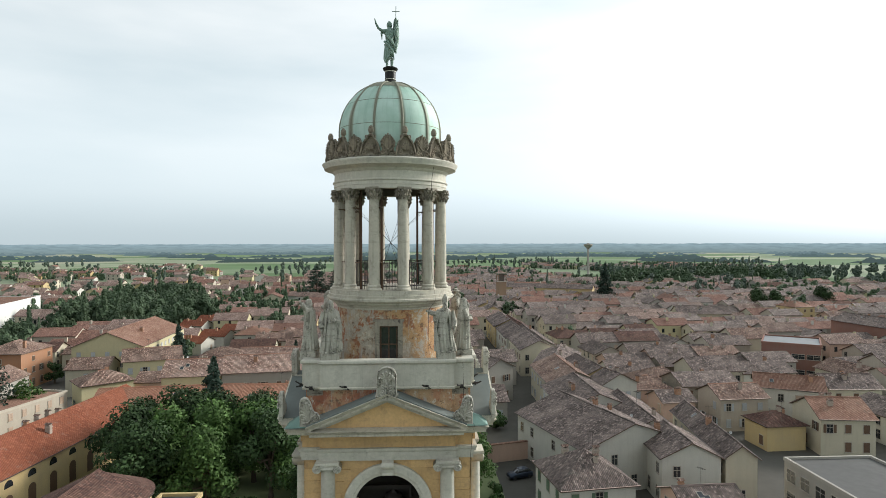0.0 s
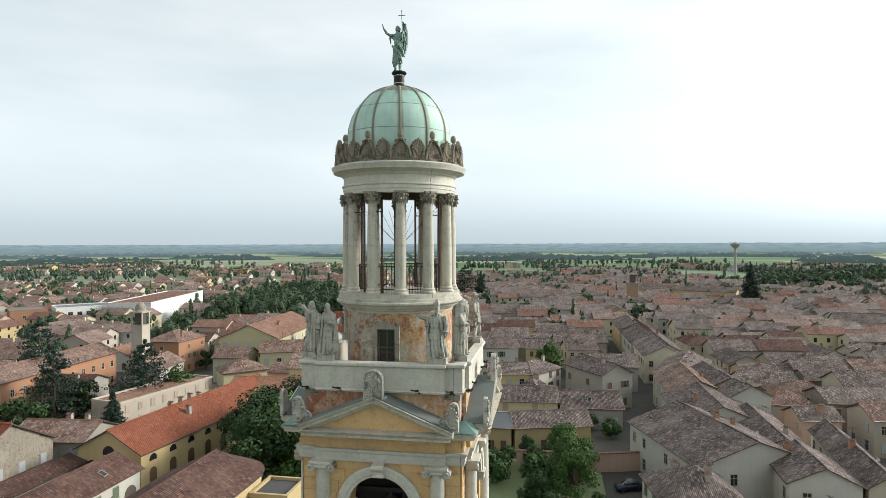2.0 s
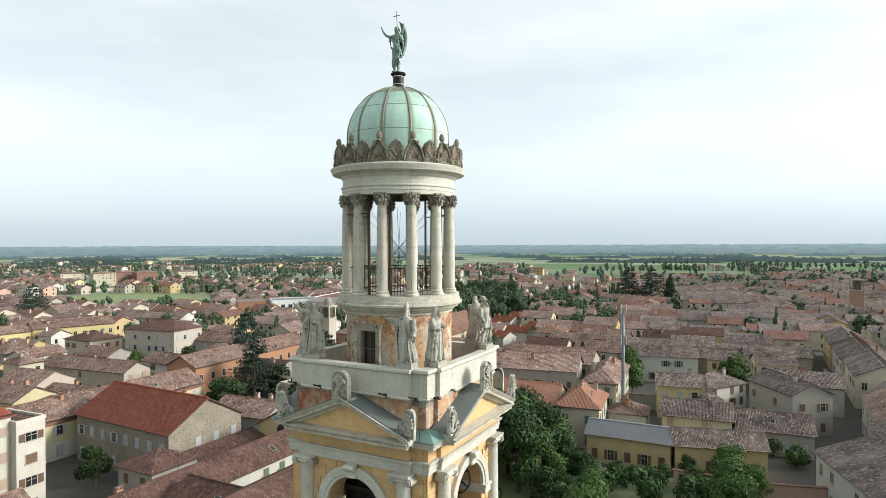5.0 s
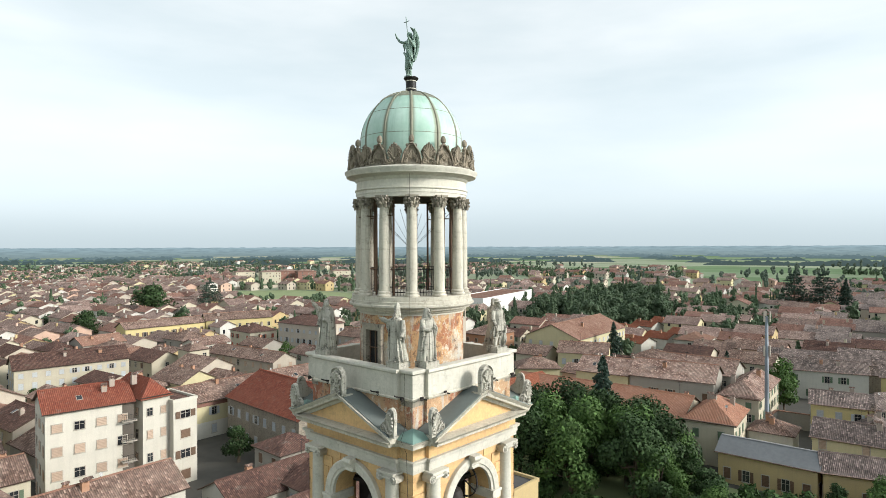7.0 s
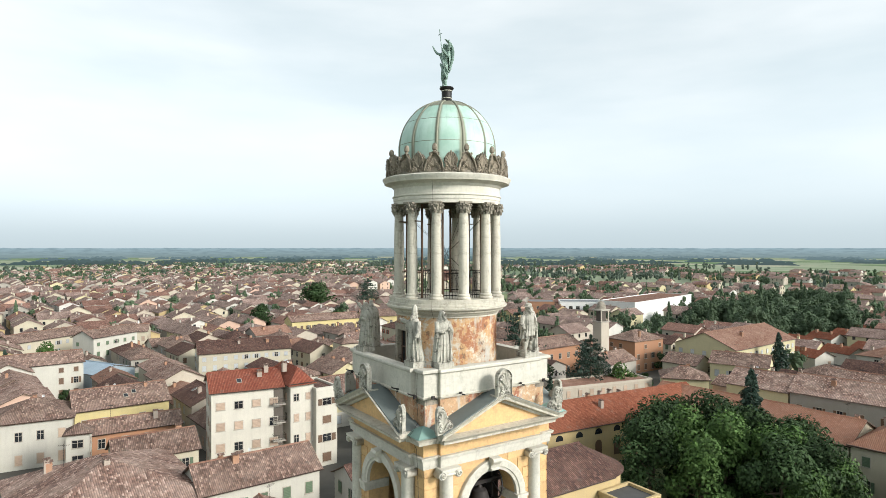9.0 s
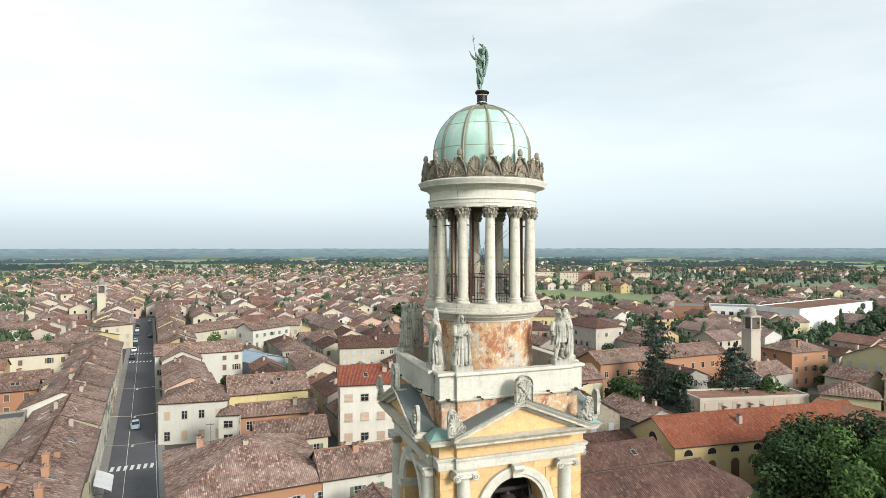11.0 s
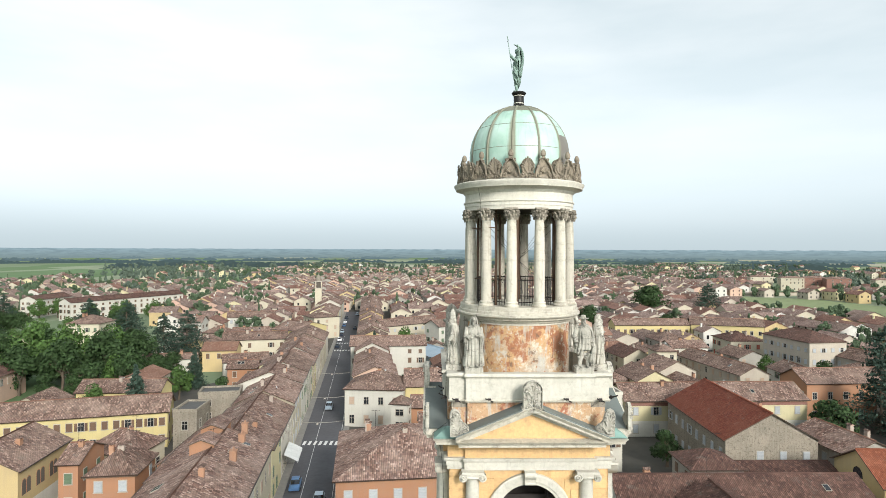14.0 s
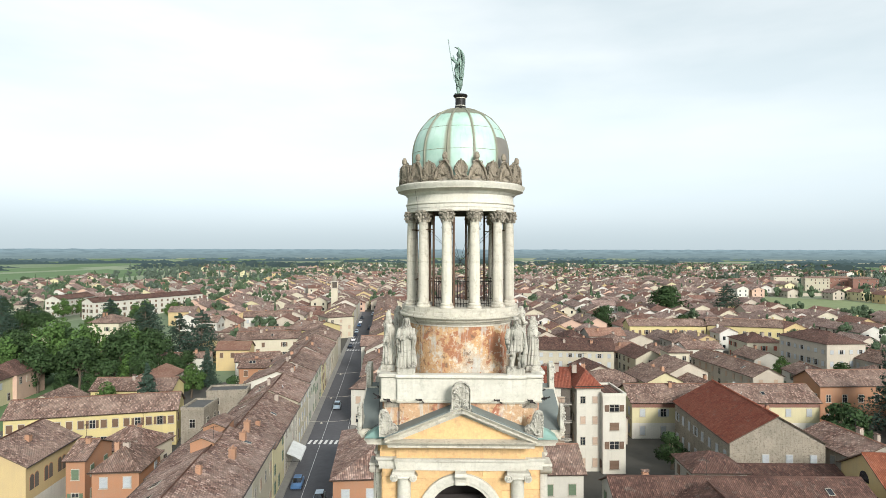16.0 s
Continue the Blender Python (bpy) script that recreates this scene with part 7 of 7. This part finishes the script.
def far_tree(px, py, h, r, n, rng, mat=0):
    """A broad crown of many clumps over a short trunk; now and then a tall narrow one."""
    if rng.random() < 0.1:
        for k in range(5):
            q = r * (0.5 - 0.09 * k)
            c = (px + rng.uniform(-0.2, 0.2) * q, py + rng.uniform(-0.2, 0.2) * q, h * (0.28 + 0.2 * k))
            clump(far_t, c, (q, q, h * 0.17), rng, mat)
            leaves(far_t, c, (q * 1.1, q * 1.1, h * 0.18), n // 5, r * 0.09, rng, mat, 0.8, 0.4)
        return
    m = 9 if n > 300 else 6 if n > 60 else 3
    hc = min(h, r * 2.0)
    for k in range(m):
        a = 6.283 * k / m + rng.uniform(-0.6, 0.6)
        q = r * (rng.uniform(0.3, 0.68) if k else 0.05)
        z = h - hc * (0.22 + 0.5 * (q / r) * rng.uniform(0.6, 1.3))
        w = r * rng.uniform(0.34, 0.5)
        c = (px + q * math.cos(a), py + q * math.sin(a), z)
        rr = (w, w, hc * rng.uniform(0.17, 0.25))
        core = 0.66 if n > 60 else 0.9
        clump(far_t, c, tuple(v * core for v in rr), rng, mat)
        leaves(far_t, c, (rr[0] * 1.15, rr[1] * 1.15, rr[2] * 1.15), n // m, r * (0.1 if n > 300 else 0.12), rng, mat, 0.6, 0.5)
    clump(far_t, (px, py, h * 0.34), (r * 0.5, r * 0.5, h * 0.28), rng, mat)
    far_t.face([(px - 0.25, py, 0), (px + 0.25, py, 0), (px + 0.2, py, h * 0.3), (px - 0.2, py, h * 0.3)], 1)
    far_t.face([(px, py - 0.25, 0), (px, py + 0.25, 0), (px, py + 0.2, h * 0.5), (px, py - 0.2, h * 0.5)], 1)


for px, py in trees_at:
    d = math.hypot(px, py)
    if d < 60 or taken[cells(px, py, 0, 1, 1)].any():
        continue
    if d < 190:
        plant(rng.choice(("small", "lime", "shrub", "spruce")), px, py, rng.uniform(0.55, 0.9), rng.uniform(0, 360))
    else:
        for k in range(2):
            far_tree(px + rng.uniform(-6, 6), py + rng.uniform(-6, 6), rng.uniform(5, 11), rng.uniform(2.4, 4.6), 120 if d < 330 else 30, rng, 2)
n = 0
for k in range(2000):
    px, py = rng.uniform(-240, -86), rng.uniform(206, 402)
    if n < 120 and inside(px, py, WOOD) and not taken[cells(px, py, 0, 1.5, 1.5)].any():
        far_tree(px, py, rng.uniform(9, 16), rng.uniform(3.8, 6.4), 620, rng, 2)
        taken[cells(px, py, 0, 2.0, 2.0)] = True
        n += 1
# undergrowth of the garden below the tower
n = 0
while n < 95:
    px, py = rng.uniform(-46, 13), rng.uniform(38, 80)
    if inside(px, py, GARDEN) and not taken[cells(px, py, 0, 0.8, 0.8)].any():
        plant(rng.choice(("shrub", "shrub", "small", "lime")) if px > -20 else "shrub", px, py, rng.uniform(0.7, 1.3) if px < -20 else rng.uniform(0.5, 0.8), rng.uniform(0, 360))
        n += 1
# hedgerows, copses and single trees over the plain
for k in range(120):
    az, d = radians(rng.uniform(38, 232)), rng.uniform(560, 1260)
    cx, cy = d * math.cos(az), d * math.sin(az)
    if density(cx, cy) > 0.11 or inside(cx, cy, MEADOW):
        continue
    a = 0.35 + rng.choice((0, 0, math.pi / 2)) + rng.gauss(0, 0.06)
    ln = rng.uniform(60, 260)
    m = int(ln / rng.choice((9, 9, 14, 30)))
    wide = rng.choice((1, 1.5, 2, 4, 14))
    for i in range(m):
        u, v = (i / m - 0.5) * ln, rng.gauss(0, wide)
        far_tree(cx + u * math.cos(a) - v * math.sin(a), cy + u * math.sin(a) + v * math.cos(a), rng.uniform(6, 14), rng.uniform(3.5, 6), 24, rng)
for k in range(170):
    az, d = radians(rng.uniform(40, 225)), rng.uniform(430, 1000)
    px, py = d * math.cos(az), d * math.sin(az)
    if not inside(px, py, MEADOW) and density(px, py) < 0.6:
        for m in range(rng.choice((1, 1, 2, 4))):
            far_tree(px + rng.gauss(0, 9), py + rng.gauss(0, 9), rng.uniform(7, 14), rng.uniform(3, 5.5), 40, rng)
for k in range(70):
    u, v = rng.uniform(-1, 1), rng.gauss(0, 0.4)
    far_tree(382 + u * 95, 640 + v * 60 - u * 30, rng.uniform(10, 17), rng.uniform(4.5, 7), 90, rng)
for k in range(90):
    u = rng.uniform(0, 1)
    far_tree(165 + 190 * u + rng.gauss(0, 16), 470 + 110 * u + rng.gauss(0, 22), rng.uniform(11, 20), rng.uniform(5, 8.5), 64, rng, 2)
# the copse leaves are lightened for haze as well
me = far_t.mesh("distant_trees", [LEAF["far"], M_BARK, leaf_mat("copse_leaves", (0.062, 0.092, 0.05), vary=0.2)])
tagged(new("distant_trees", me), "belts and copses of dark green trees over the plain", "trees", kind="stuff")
for k in list(PROTO):
    for o in (PROTO[k], *PROTO[k].children_recursive):
        bpy.data.objects.remove(o)

# rim of the plain, far behind everything; its blue haze is painted in and glows
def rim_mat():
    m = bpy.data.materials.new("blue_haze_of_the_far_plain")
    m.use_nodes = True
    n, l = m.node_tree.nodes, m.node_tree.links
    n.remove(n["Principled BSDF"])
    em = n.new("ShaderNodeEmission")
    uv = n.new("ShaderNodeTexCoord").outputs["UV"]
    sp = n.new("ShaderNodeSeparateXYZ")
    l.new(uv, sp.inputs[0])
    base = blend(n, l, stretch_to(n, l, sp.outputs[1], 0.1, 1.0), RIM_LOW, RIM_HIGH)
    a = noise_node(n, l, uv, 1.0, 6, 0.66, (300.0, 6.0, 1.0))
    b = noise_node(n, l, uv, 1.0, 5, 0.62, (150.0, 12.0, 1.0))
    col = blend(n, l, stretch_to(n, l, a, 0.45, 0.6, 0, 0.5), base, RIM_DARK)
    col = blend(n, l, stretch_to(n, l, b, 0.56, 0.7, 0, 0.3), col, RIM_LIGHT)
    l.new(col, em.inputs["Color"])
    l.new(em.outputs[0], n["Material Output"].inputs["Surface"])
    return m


# far rows of trees, painted paler with the distance as haze; the colour glows
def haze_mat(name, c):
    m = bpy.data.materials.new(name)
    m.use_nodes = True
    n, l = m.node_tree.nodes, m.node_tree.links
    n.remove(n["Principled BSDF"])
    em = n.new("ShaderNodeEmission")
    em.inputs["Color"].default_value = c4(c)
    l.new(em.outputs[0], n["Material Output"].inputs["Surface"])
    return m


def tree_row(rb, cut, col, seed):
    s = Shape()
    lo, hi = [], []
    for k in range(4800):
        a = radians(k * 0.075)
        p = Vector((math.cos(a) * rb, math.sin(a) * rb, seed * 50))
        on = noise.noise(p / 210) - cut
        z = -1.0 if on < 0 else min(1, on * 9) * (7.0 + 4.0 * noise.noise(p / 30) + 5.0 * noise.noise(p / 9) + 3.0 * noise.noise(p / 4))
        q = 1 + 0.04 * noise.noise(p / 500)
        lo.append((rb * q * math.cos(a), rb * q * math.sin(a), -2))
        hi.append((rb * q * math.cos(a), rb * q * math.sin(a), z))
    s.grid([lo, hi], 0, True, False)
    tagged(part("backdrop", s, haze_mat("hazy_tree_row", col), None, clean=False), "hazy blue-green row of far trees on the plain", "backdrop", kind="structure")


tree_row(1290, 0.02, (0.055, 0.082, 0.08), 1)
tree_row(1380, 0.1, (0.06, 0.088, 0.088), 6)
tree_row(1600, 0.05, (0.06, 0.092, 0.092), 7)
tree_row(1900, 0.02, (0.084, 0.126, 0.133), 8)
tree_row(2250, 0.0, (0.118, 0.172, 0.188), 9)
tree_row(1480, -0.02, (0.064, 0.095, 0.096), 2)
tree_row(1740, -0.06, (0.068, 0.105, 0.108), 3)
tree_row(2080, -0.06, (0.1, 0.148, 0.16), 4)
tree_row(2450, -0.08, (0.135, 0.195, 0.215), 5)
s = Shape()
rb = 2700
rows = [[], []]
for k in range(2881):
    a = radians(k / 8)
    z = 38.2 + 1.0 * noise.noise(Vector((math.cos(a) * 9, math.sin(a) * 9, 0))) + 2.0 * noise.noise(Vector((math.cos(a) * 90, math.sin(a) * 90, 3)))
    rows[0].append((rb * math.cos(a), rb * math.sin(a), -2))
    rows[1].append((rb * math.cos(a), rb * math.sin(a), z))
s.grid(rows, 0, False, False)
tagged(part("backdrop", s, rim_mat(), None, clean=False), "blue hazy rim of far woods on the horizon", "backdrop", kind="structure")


# ---------------------------------------------------------------- landmarks and small things
def arched(s, w, h, y, mat=0, n=10):
    """A round-headed panel in the xz plane, standing out to y."""
    pts = [(-w / 2, 0), (w / 2, 0)] + [(w / 2 * math.cos(math.pi * k / n), h - w / 2 + w / 2 * math.sin(math.pi * k / n)) for k in range(n + 1)]
    s.grid([[(x, 0.02, z) for x, z in pts], [(x, y, z) for x, z in pts]], mat, True, False, True)


HALL = [o for o in scene.objects if o.get("category") == "hall"][0]
s = Shape()
arched(s, 1.45, 3.1, -0.05)
me_tall = s.mesh("arched_shutter", [SHUT["brown"]])
s = Shape()
arched(s, 1.5, 0.95, -0.05)
me_lun = s.mesh("lunette_window", [M_GLASS])
HL, HD = 11.2, 39.2
for k in range(9):
    m = pose(HL, 2.4 + k * 4.25, 0, 0, 0, 90)
    part("arched_shutter", me_tall, None, HALL, "brown arched shutter").matrix_basis = m @ Matrix.Translation((0, 0, 1.3))
    part("lunette_window", me_lun, None, HALL, "dark half-round window").matrix_basis = m @ Matrix.Translation((0, 0, 5.4))
for x, z, q in ((5.6, 6.4, 1.4), (2.6, 4.6, 0.9), (8.6, 4.6, 0.9)):
    part("lunette_window", me_lun, None, HALL, "dark half-round window").matrix_basis = Matrix.Translation((x, 0, z)) @ Matrix.Diagonal((q, 1, q, 1))

# apse at the end of the nave
ap = empty("church_apse", pose(-32.3, 41.0, 0), "round ochre church apse with a mottled tiled roof", "church apse")
s = Shape()
s.grid([[(5.1 * math.cos(math.pi * k / 20), 5.1 * math.sin(math.pi * k / 20), z) for k in range(21)] for z in (0, 10.6)], 0, False, True)
part("wall", s, WALLS["ochre"], ap, clean=False)
s = Shape()
for k in range(20):
    a0, a1 = math.pi * k / 20, math.pi * (k + 1) / 20
    p = [(5.5 * math.cos(a0), 5.5 * math.sin(a0), 10.5), (5.5 * math.cos(a1), 5.5 * math.sin(a1), 10.5), (0, 0, 13.15)]
    s.face(p, 0, [(5.5 * a0, 0), (5.5 * a1, 0), (5.5 * (a0 + a1) / 2, 6)])
part("roof", s, TILES["red"], ap, clean=False)

# the arcade of the low wing
arc = [o for o in scene.objects if o.get("label", "").startswith("low white wing")][0]
s = Shape()
arched(s, 2.3, 3.6, -0.04, 0, 14)
# flat panels; the shade behind the arches is painted in
me_arc = s.mesh("arcade_opening", [M_DARKIN])
for k in range(3):
    part("arcade_opening", me_arc, None, arc, "dark arcade arch").matrix_basis = Matrix.Translation((30.0 - k * 3.2, 0, 0.8))


def belfry(x, y, w, h, label, dome=0.0, wall="cream", rz=5, name="campanile"):
    ob = empty(name, pose(x, y, 0, 0, 0, rz), label, "tower")
    s = Shape()
    s.box(-w / 2, w / 2, -w / 2, w / 2, 0, h - w * 0.95)
    part("shaft", s, WALLS[wall], ob, clean=False)
    s = Shape()
    z0 = h - w * 0.95
    for sx in (-1, 1):
        for sy in (-1, 1):
            s.box(sx * w * 0.5 - (0.3 if sx > 0 else 0), sx * w * 0.5 + (0 if sx > 0 else 0.3), sy * w * 0.5 - (0.3 if sy > 0 else 0), sy * w * 0.5 + (0 if sy > 0 else 0.3), z0, h)
    part("belfry_piers", s, WALLS[wall], ob, clean=False)
    # dark box added inside, coloured as the shade of the openings
    s = Shape()
    s.box(-w * 0.3, w * 0.3, -w * 0.3, w * 0.3, z0, h)
    part("belfry_core", s, M_DARKIN, ob, clean=False)
    s = Shape()
    s.box(-w * 0.58, w * 0.58, -w * 0.58, w * 0.58, z0 - 0.3, z0)
    s.box(-w * 0.58, w * 0.58, -w * 0.58, w * 0.58, h, h + 0.4)
    part("cornice", s, M_FRAME, ob, clean=False)
    s = Shape()
    if dome:
        s.lathe([(w * 0.42, h + 0.4), (w * 0.42, h + 0.9)] + [(w * 0.42 * math.cos(a), h + 0.9 + dome * math.sin(a)) for a in (0.3, 0.6, 0.9, 1.2, 1.4)] + [(0.12, h + dome + 0.95), (0.08, h + dome + 1.7), (0, h + dome + 2.0)], 16)
    else:
        c = [(-w * 0.58, -w * 0.58), (w * 0.58, -w * 0.58), (w * 0.58, w * 0.58), (-w * 0.58, w * 0.58)]
        for k in range(4):
            (xa, ya), (xb, yb) = c[k], c[(k + 1) % 4]
            s.face([(xa, ya, h + 0.4), (xb, yb, h + 0.4), (0, 0, h + 1.3)])
    part("roof", s, M_STONE_D if dome else TILES["brown"], ob, clean=False)
    return ob


belfry(50.0, 316.0, 4.6, 20.3, "square brown brick campanile rising over the roofs", 0, "brownbrick", 10)
belfry(-104.0, 125.0, 3.3, 18.6, "small stained grey bell turret with a domed top", 1.9, "stone", 0, "bell_turret")
belfry(-318.0, -68.0, 3.6, 19.0, "pale church tower with a small dome", 3.0, "cream", 6)

wt = empty("water_tower", pose(202, 668, 0), "concrete water tower with a wide bowl on the horizon", "water tower")
s = Shape()
s.lathe([(1.5, 0), (1.2, 20), (1.1, 31.0)], 16)
part("stem", s, WALLS["grey"], wt, clean=False)
s = Shape()
s.lathe([(1.1, 30.5), (2.8, 32.6), (4.9, 35.0), (5.2, 35.8), (4.9, 36.5), (1.6, 37.0), (1.3, 37.8), (0, 37.9)], 24)
part("bowl", s, WALLS["grey"], wt, clean=False)

mast = empty("phone_mast", pose(-12.5, 104, 0), "tall grey steel phone mast with antenna panels", "mast")
s = Shape()
s.tube([(0, 0, 0), (0, 0, 12), (0, 0, 24.2)], [0.42, 0.36, 0.26], 12)
part("pole", s, simple("galvanised_mast_steel", (0.16, 0.18, 0.2), 0.55, 0.4), mast, clean=False)
for k in range(3):
    a = k * 2.09
    for z in (23.2, 17.0):
        s = Shape()
        s.box(-0.15, 0.15, -0.08, 0.08, 0, 1.9)
        part("antenna_panel", s, M_FRAME, mast, clean=False).matrix_basis = Matrix.Translation((0.55 * math.cos(a), 0.55 * math.sin(a), z)) @ Matrix.Rotation(a + math.pi / 2, 4, "Z")
        s = Shape()
        s.tube([(0.2 * math.cos(a), 0.2 * math.sin(a), z + 1), (0.5 * math.cos(a), 0.5 * math.sin(a), z + 1)], 0.04, 5)
        part("bracket", s, M_IRON, mast, clean=False)


def wall_run(pts, h, mat, label, thick=0.35, cap=True):
    ob = empty("garden_wall", pose(pts[0][0], pts[0][1], 0), label, "wall")
    s, c = Shape(), Shape()
    for (xa, ya), (xb, yb) in zip(pts, pts[1:]):
        d = Vector((xb - xa, yb - ya, 0))
        a = math.atan2(d.y, d.x)
        m = Matrix.Translation((xa - pts[0][0], ya - pts[0][1], 0)) @ Matrix.Rotation(a, 4, "Z")
        s.box(0, d.length, -thick / 2, thick / 2, 0, h, 0, m)
        c.box(-0.1, d.length + 0.1, -thick / 2 - 0.15, thick / 2 + 0.15, h, h + 0.14, 0, m)
    part("masonry", s, mat, ob, clean=False)
    part("coping", c, TILES["terra"], ob, clean=False)
    return ob


wall_run(((0.5, 76.5), (13, 77), (24, 80)), 3.0, WALLS["pink"], "old brick garden wall with a tiled coping")
wall_run(((24, 80), (24.7, 84), (31, 84)), 4.6, WALLS["grey"], "tall grey rendered yard wall")
wall_run(((-15.4, 106.5), (-14.8, 121), (-8.5, 121.5)), 3.2, WALLS["grey"], "grey rendered yard wall")
wall_run(((-462, 170), (-470, 240), (-474, 305), (-484, 389), (-415, 345), (-346, 300)), 2.6, WALLS["stone"], "long pale wall round the meadow")

# lamp cables over the street
for x in (-82.0, -100.0, -124.0):
    cb = empty("street_lamp", pose(x, south_line(x) + 4.8, 0), "small street lamp hung on a cable over the street", "street lamp", "lamps over the street")
    s = Shape()
    s.tube([(0, -4.9, 7.2), (0, -2.4, 6.9), (0, 0, 6.8), (0, 2.4, 6.9), (0, 4.9, 7.2)], 0.025, 5)
    part("cable", s, M_FRAME, cb, clean=False)
    s = Shape()
    s.lathe([(0.05, 6.8), (0.1, 6.72), (0.22, 6.6), (0.23, 6.54), (0, 6.52)], 12)
    part("lantern", s, M_FRAME, cb, clean=False)

# balconies of the apartment block
APT = [o for o in scene.objects if o.get("category") == "apartment block"][0]
for k in range(4):
    z = 2.2 + k * 3.0
    s = Shape()
    s.box(-0.1, 1.9, -1.1, 0.1, z, z + 0.16)
    b = part("balcony", s, M_FRAME, APT, clean=False)
    b.matrix_basis = Matrix.Translation((9.6, 0, 0))
    s = Shape()
    for x0, x1, y0, y1 in ((-0.1, 1.9, -1.1, -1.06), (-0.1, -0.06, -1.06, 0.0), (1.86, 1.9, -1.06, 0.0)):
        s.box(x0, x1, y0, y1, z + 1.05, z + 1.1)
        s.box(x0, x1, y0, y1, z + 0.3, z + 0.33)
    for i in range(9):
        s.box(-0.08 + i * 0.24, -0.05 + i * 0.24, -1.1, -1.07, z + 0.16, z + 1.05)
    part("railing", s, M_IRON, b, clean=False)
    s = Shape()
    # flat panel with the shade of the balcony recess in its colour
    s.box(0.1, 1.7, -0.03, 0.05, z + 0.16, z + 2.5)
    part("recess", s, M_DARKIN, b, clean=False)

# red band and white ground floor of the pale yellow house
BAND = [o for o in scene.objects if o.get("label", "").startswith("pale yellow house with a red eaves")][0]
for nm, z0, z1, wl_, tx in (("eaves_band", 6.15, 6.85, "brick", "dull red painted band"), ("plinth_band", 0.0, 3.1, "white", "white ground floor")):
    s = Shape()
    s.box(-0.02, 37.32, -0.03, 0.0, z0, z1)
    part(nm, s, WALLS[wl_], BAND, tx, clean=False)

# arched loggia of the ochre villa
VILLA = [o for o in scene.objects if o.get("label", "").startswith("ochre villa")][0]
s = Shape()
arched(s, 0.85, 2.0, -0.04)
# flat arched panels, coloured as shaded recesses
me_log = s.mesh("arched_window", [M_DARKIN])
s = Shape()
arched(s, 1.05, 2.12, -0.025)
me_sur = s.mesh("arch_surround", [WALLS["orange"]])
for k in range(4):
    for q in (-0.55, 0.55):
        m = Matrix.Translation((1.9 + k * 3.4 + q, 0, 4.9))
        sur = part("arch_surround", me_sur, None, VILLA, "orange brick arch")
        sur.matrix_basis = m
        part("arched_window", me_log, None, sur).matrix_basis = Matrix.Identity(4)
s = Shape()
s.box(-0.05, 14.0, -0.03, 0.0, 0.0, 3.6)
part("plinth_band", s, WALLS["white"], VILLA, "white lower storey", clean=False)

# dormers, skylights and the awning of the street row
def dormer(x, y, z, a, w, d):
    ob = empty("roof_dormer", pose(x, y, z, 0, 0, a), "small orange plastered roof dormer with a tiled gable roof", "dormer", "dormers of the street row")
    s = Shape()
    s.box(-w / 2, w / 2, -d / 2, d / 2, -1.6, 0.9)
    for sg in (-1, 1):
        s.face([(-w / 2, sg * d / 2, 0.9), (w / 2, sg * d / 2, 0.9), (0, sg * d / 2, 1.45)])
    part("wall", s, WALLS["orange"], ob, clean=False)
    s = Shape()
    for sg in (-1, 1):
        e = [(sg * (w / 2 + 0.25), -d / 2 - 0.25, 0.8), (sg * (w / 2 + 0.25), d / 2 + 0.25, 0.8), (0, d / 2 + 0.25, 1.5), (0, -d / 2 - 0.25, 1.5)]
        s.face([(p, q, r + 0.12) for p, q, r in e], 0, [(0, 0), (d + 0.5, 0), (d + 0.5, w / 2 + 0.3), (0, w / 2 + 0.3)])
        for i, j in ((0, 1), (1, 2), (3, 0)):
            s.face([e[i], e[j], (e[j][0], e[j][1], e[j][2] + 0.12), (e[i][0], e[i][1], e[i][2] + 0.12)], 1)
        s.face(e, 1)
    part("roof", s, [TILES["pink"], M_SOFFIT], ob, clean=False)


dormer(-56.0, -33.6, 11.0, 96, 3.0, 3.6)
dormer(-63.5, -34.8, 11.0, 96, 3.0, 5.0)


def brick_chimney(x, y, z):
    ob = empty("brick_chimney", pose(x, y, z, 0, 0, 6), "orange brick chimney with a tiled cap on the street row", "chimney", "chimneys of the street row")
    s = Shape()
    s.box(-0.45, 0.45, -0.4, 0.4, -2.2, 0.5)
    s.box(-0.52, 0.52, -0.47, 0.47, 0.5, 0.62)
    part("shaft", s, WALLS["brickred"], ob, clean=False)
    for k in range(3):
        s = Shape()
        s.tube([(-0.28 + k * 0.28, 0, 0.62), (-0.28 + k * 0.28, 0, 0.95)], [0.11, 0.09], 8)
        part("pot", s, WALLS["brickred"], ob, clean=False)


for x, y in ((-65.2, -31.2), (-60.0, -30.0), (-53.0, -28.9)):
    brick_chimney(x, y, 11.0)
aw = empty("shop_awning", pose(-77, south_line(-77), 0, 0, 0, math.degrees(math.atan(SLOPE))), "white canvas shop awning stretched over the pavement", "awning")
s = Shape()
s.grid([[(x, 0.05, 4.0), (x, 1.2, 3.5), (x, 2.3, 2.9), (x, 2.3, 2.6), (x, 2.27, 2.6), (x, 2.27, 2.86), (x, 1.2, 3.46), (x, 0.05, 3.96)] for x in (-3.4, -1.7, 0, 1.7, 3.4)], 0, True, False, True)
part("canvas", s, simple("white_awning_canvas", (0.62, 0.62, 0.6), 0.85, 0, 2.0), aw, clean=False)
for x in (-3.3, 3.3):
    s = Shape()
    s.tube([(x, 0.0, 2.6), (x, 2.28, 2.6)], 0.03, 6)
    part("arm", s, M_IRON, aw, clean=False)
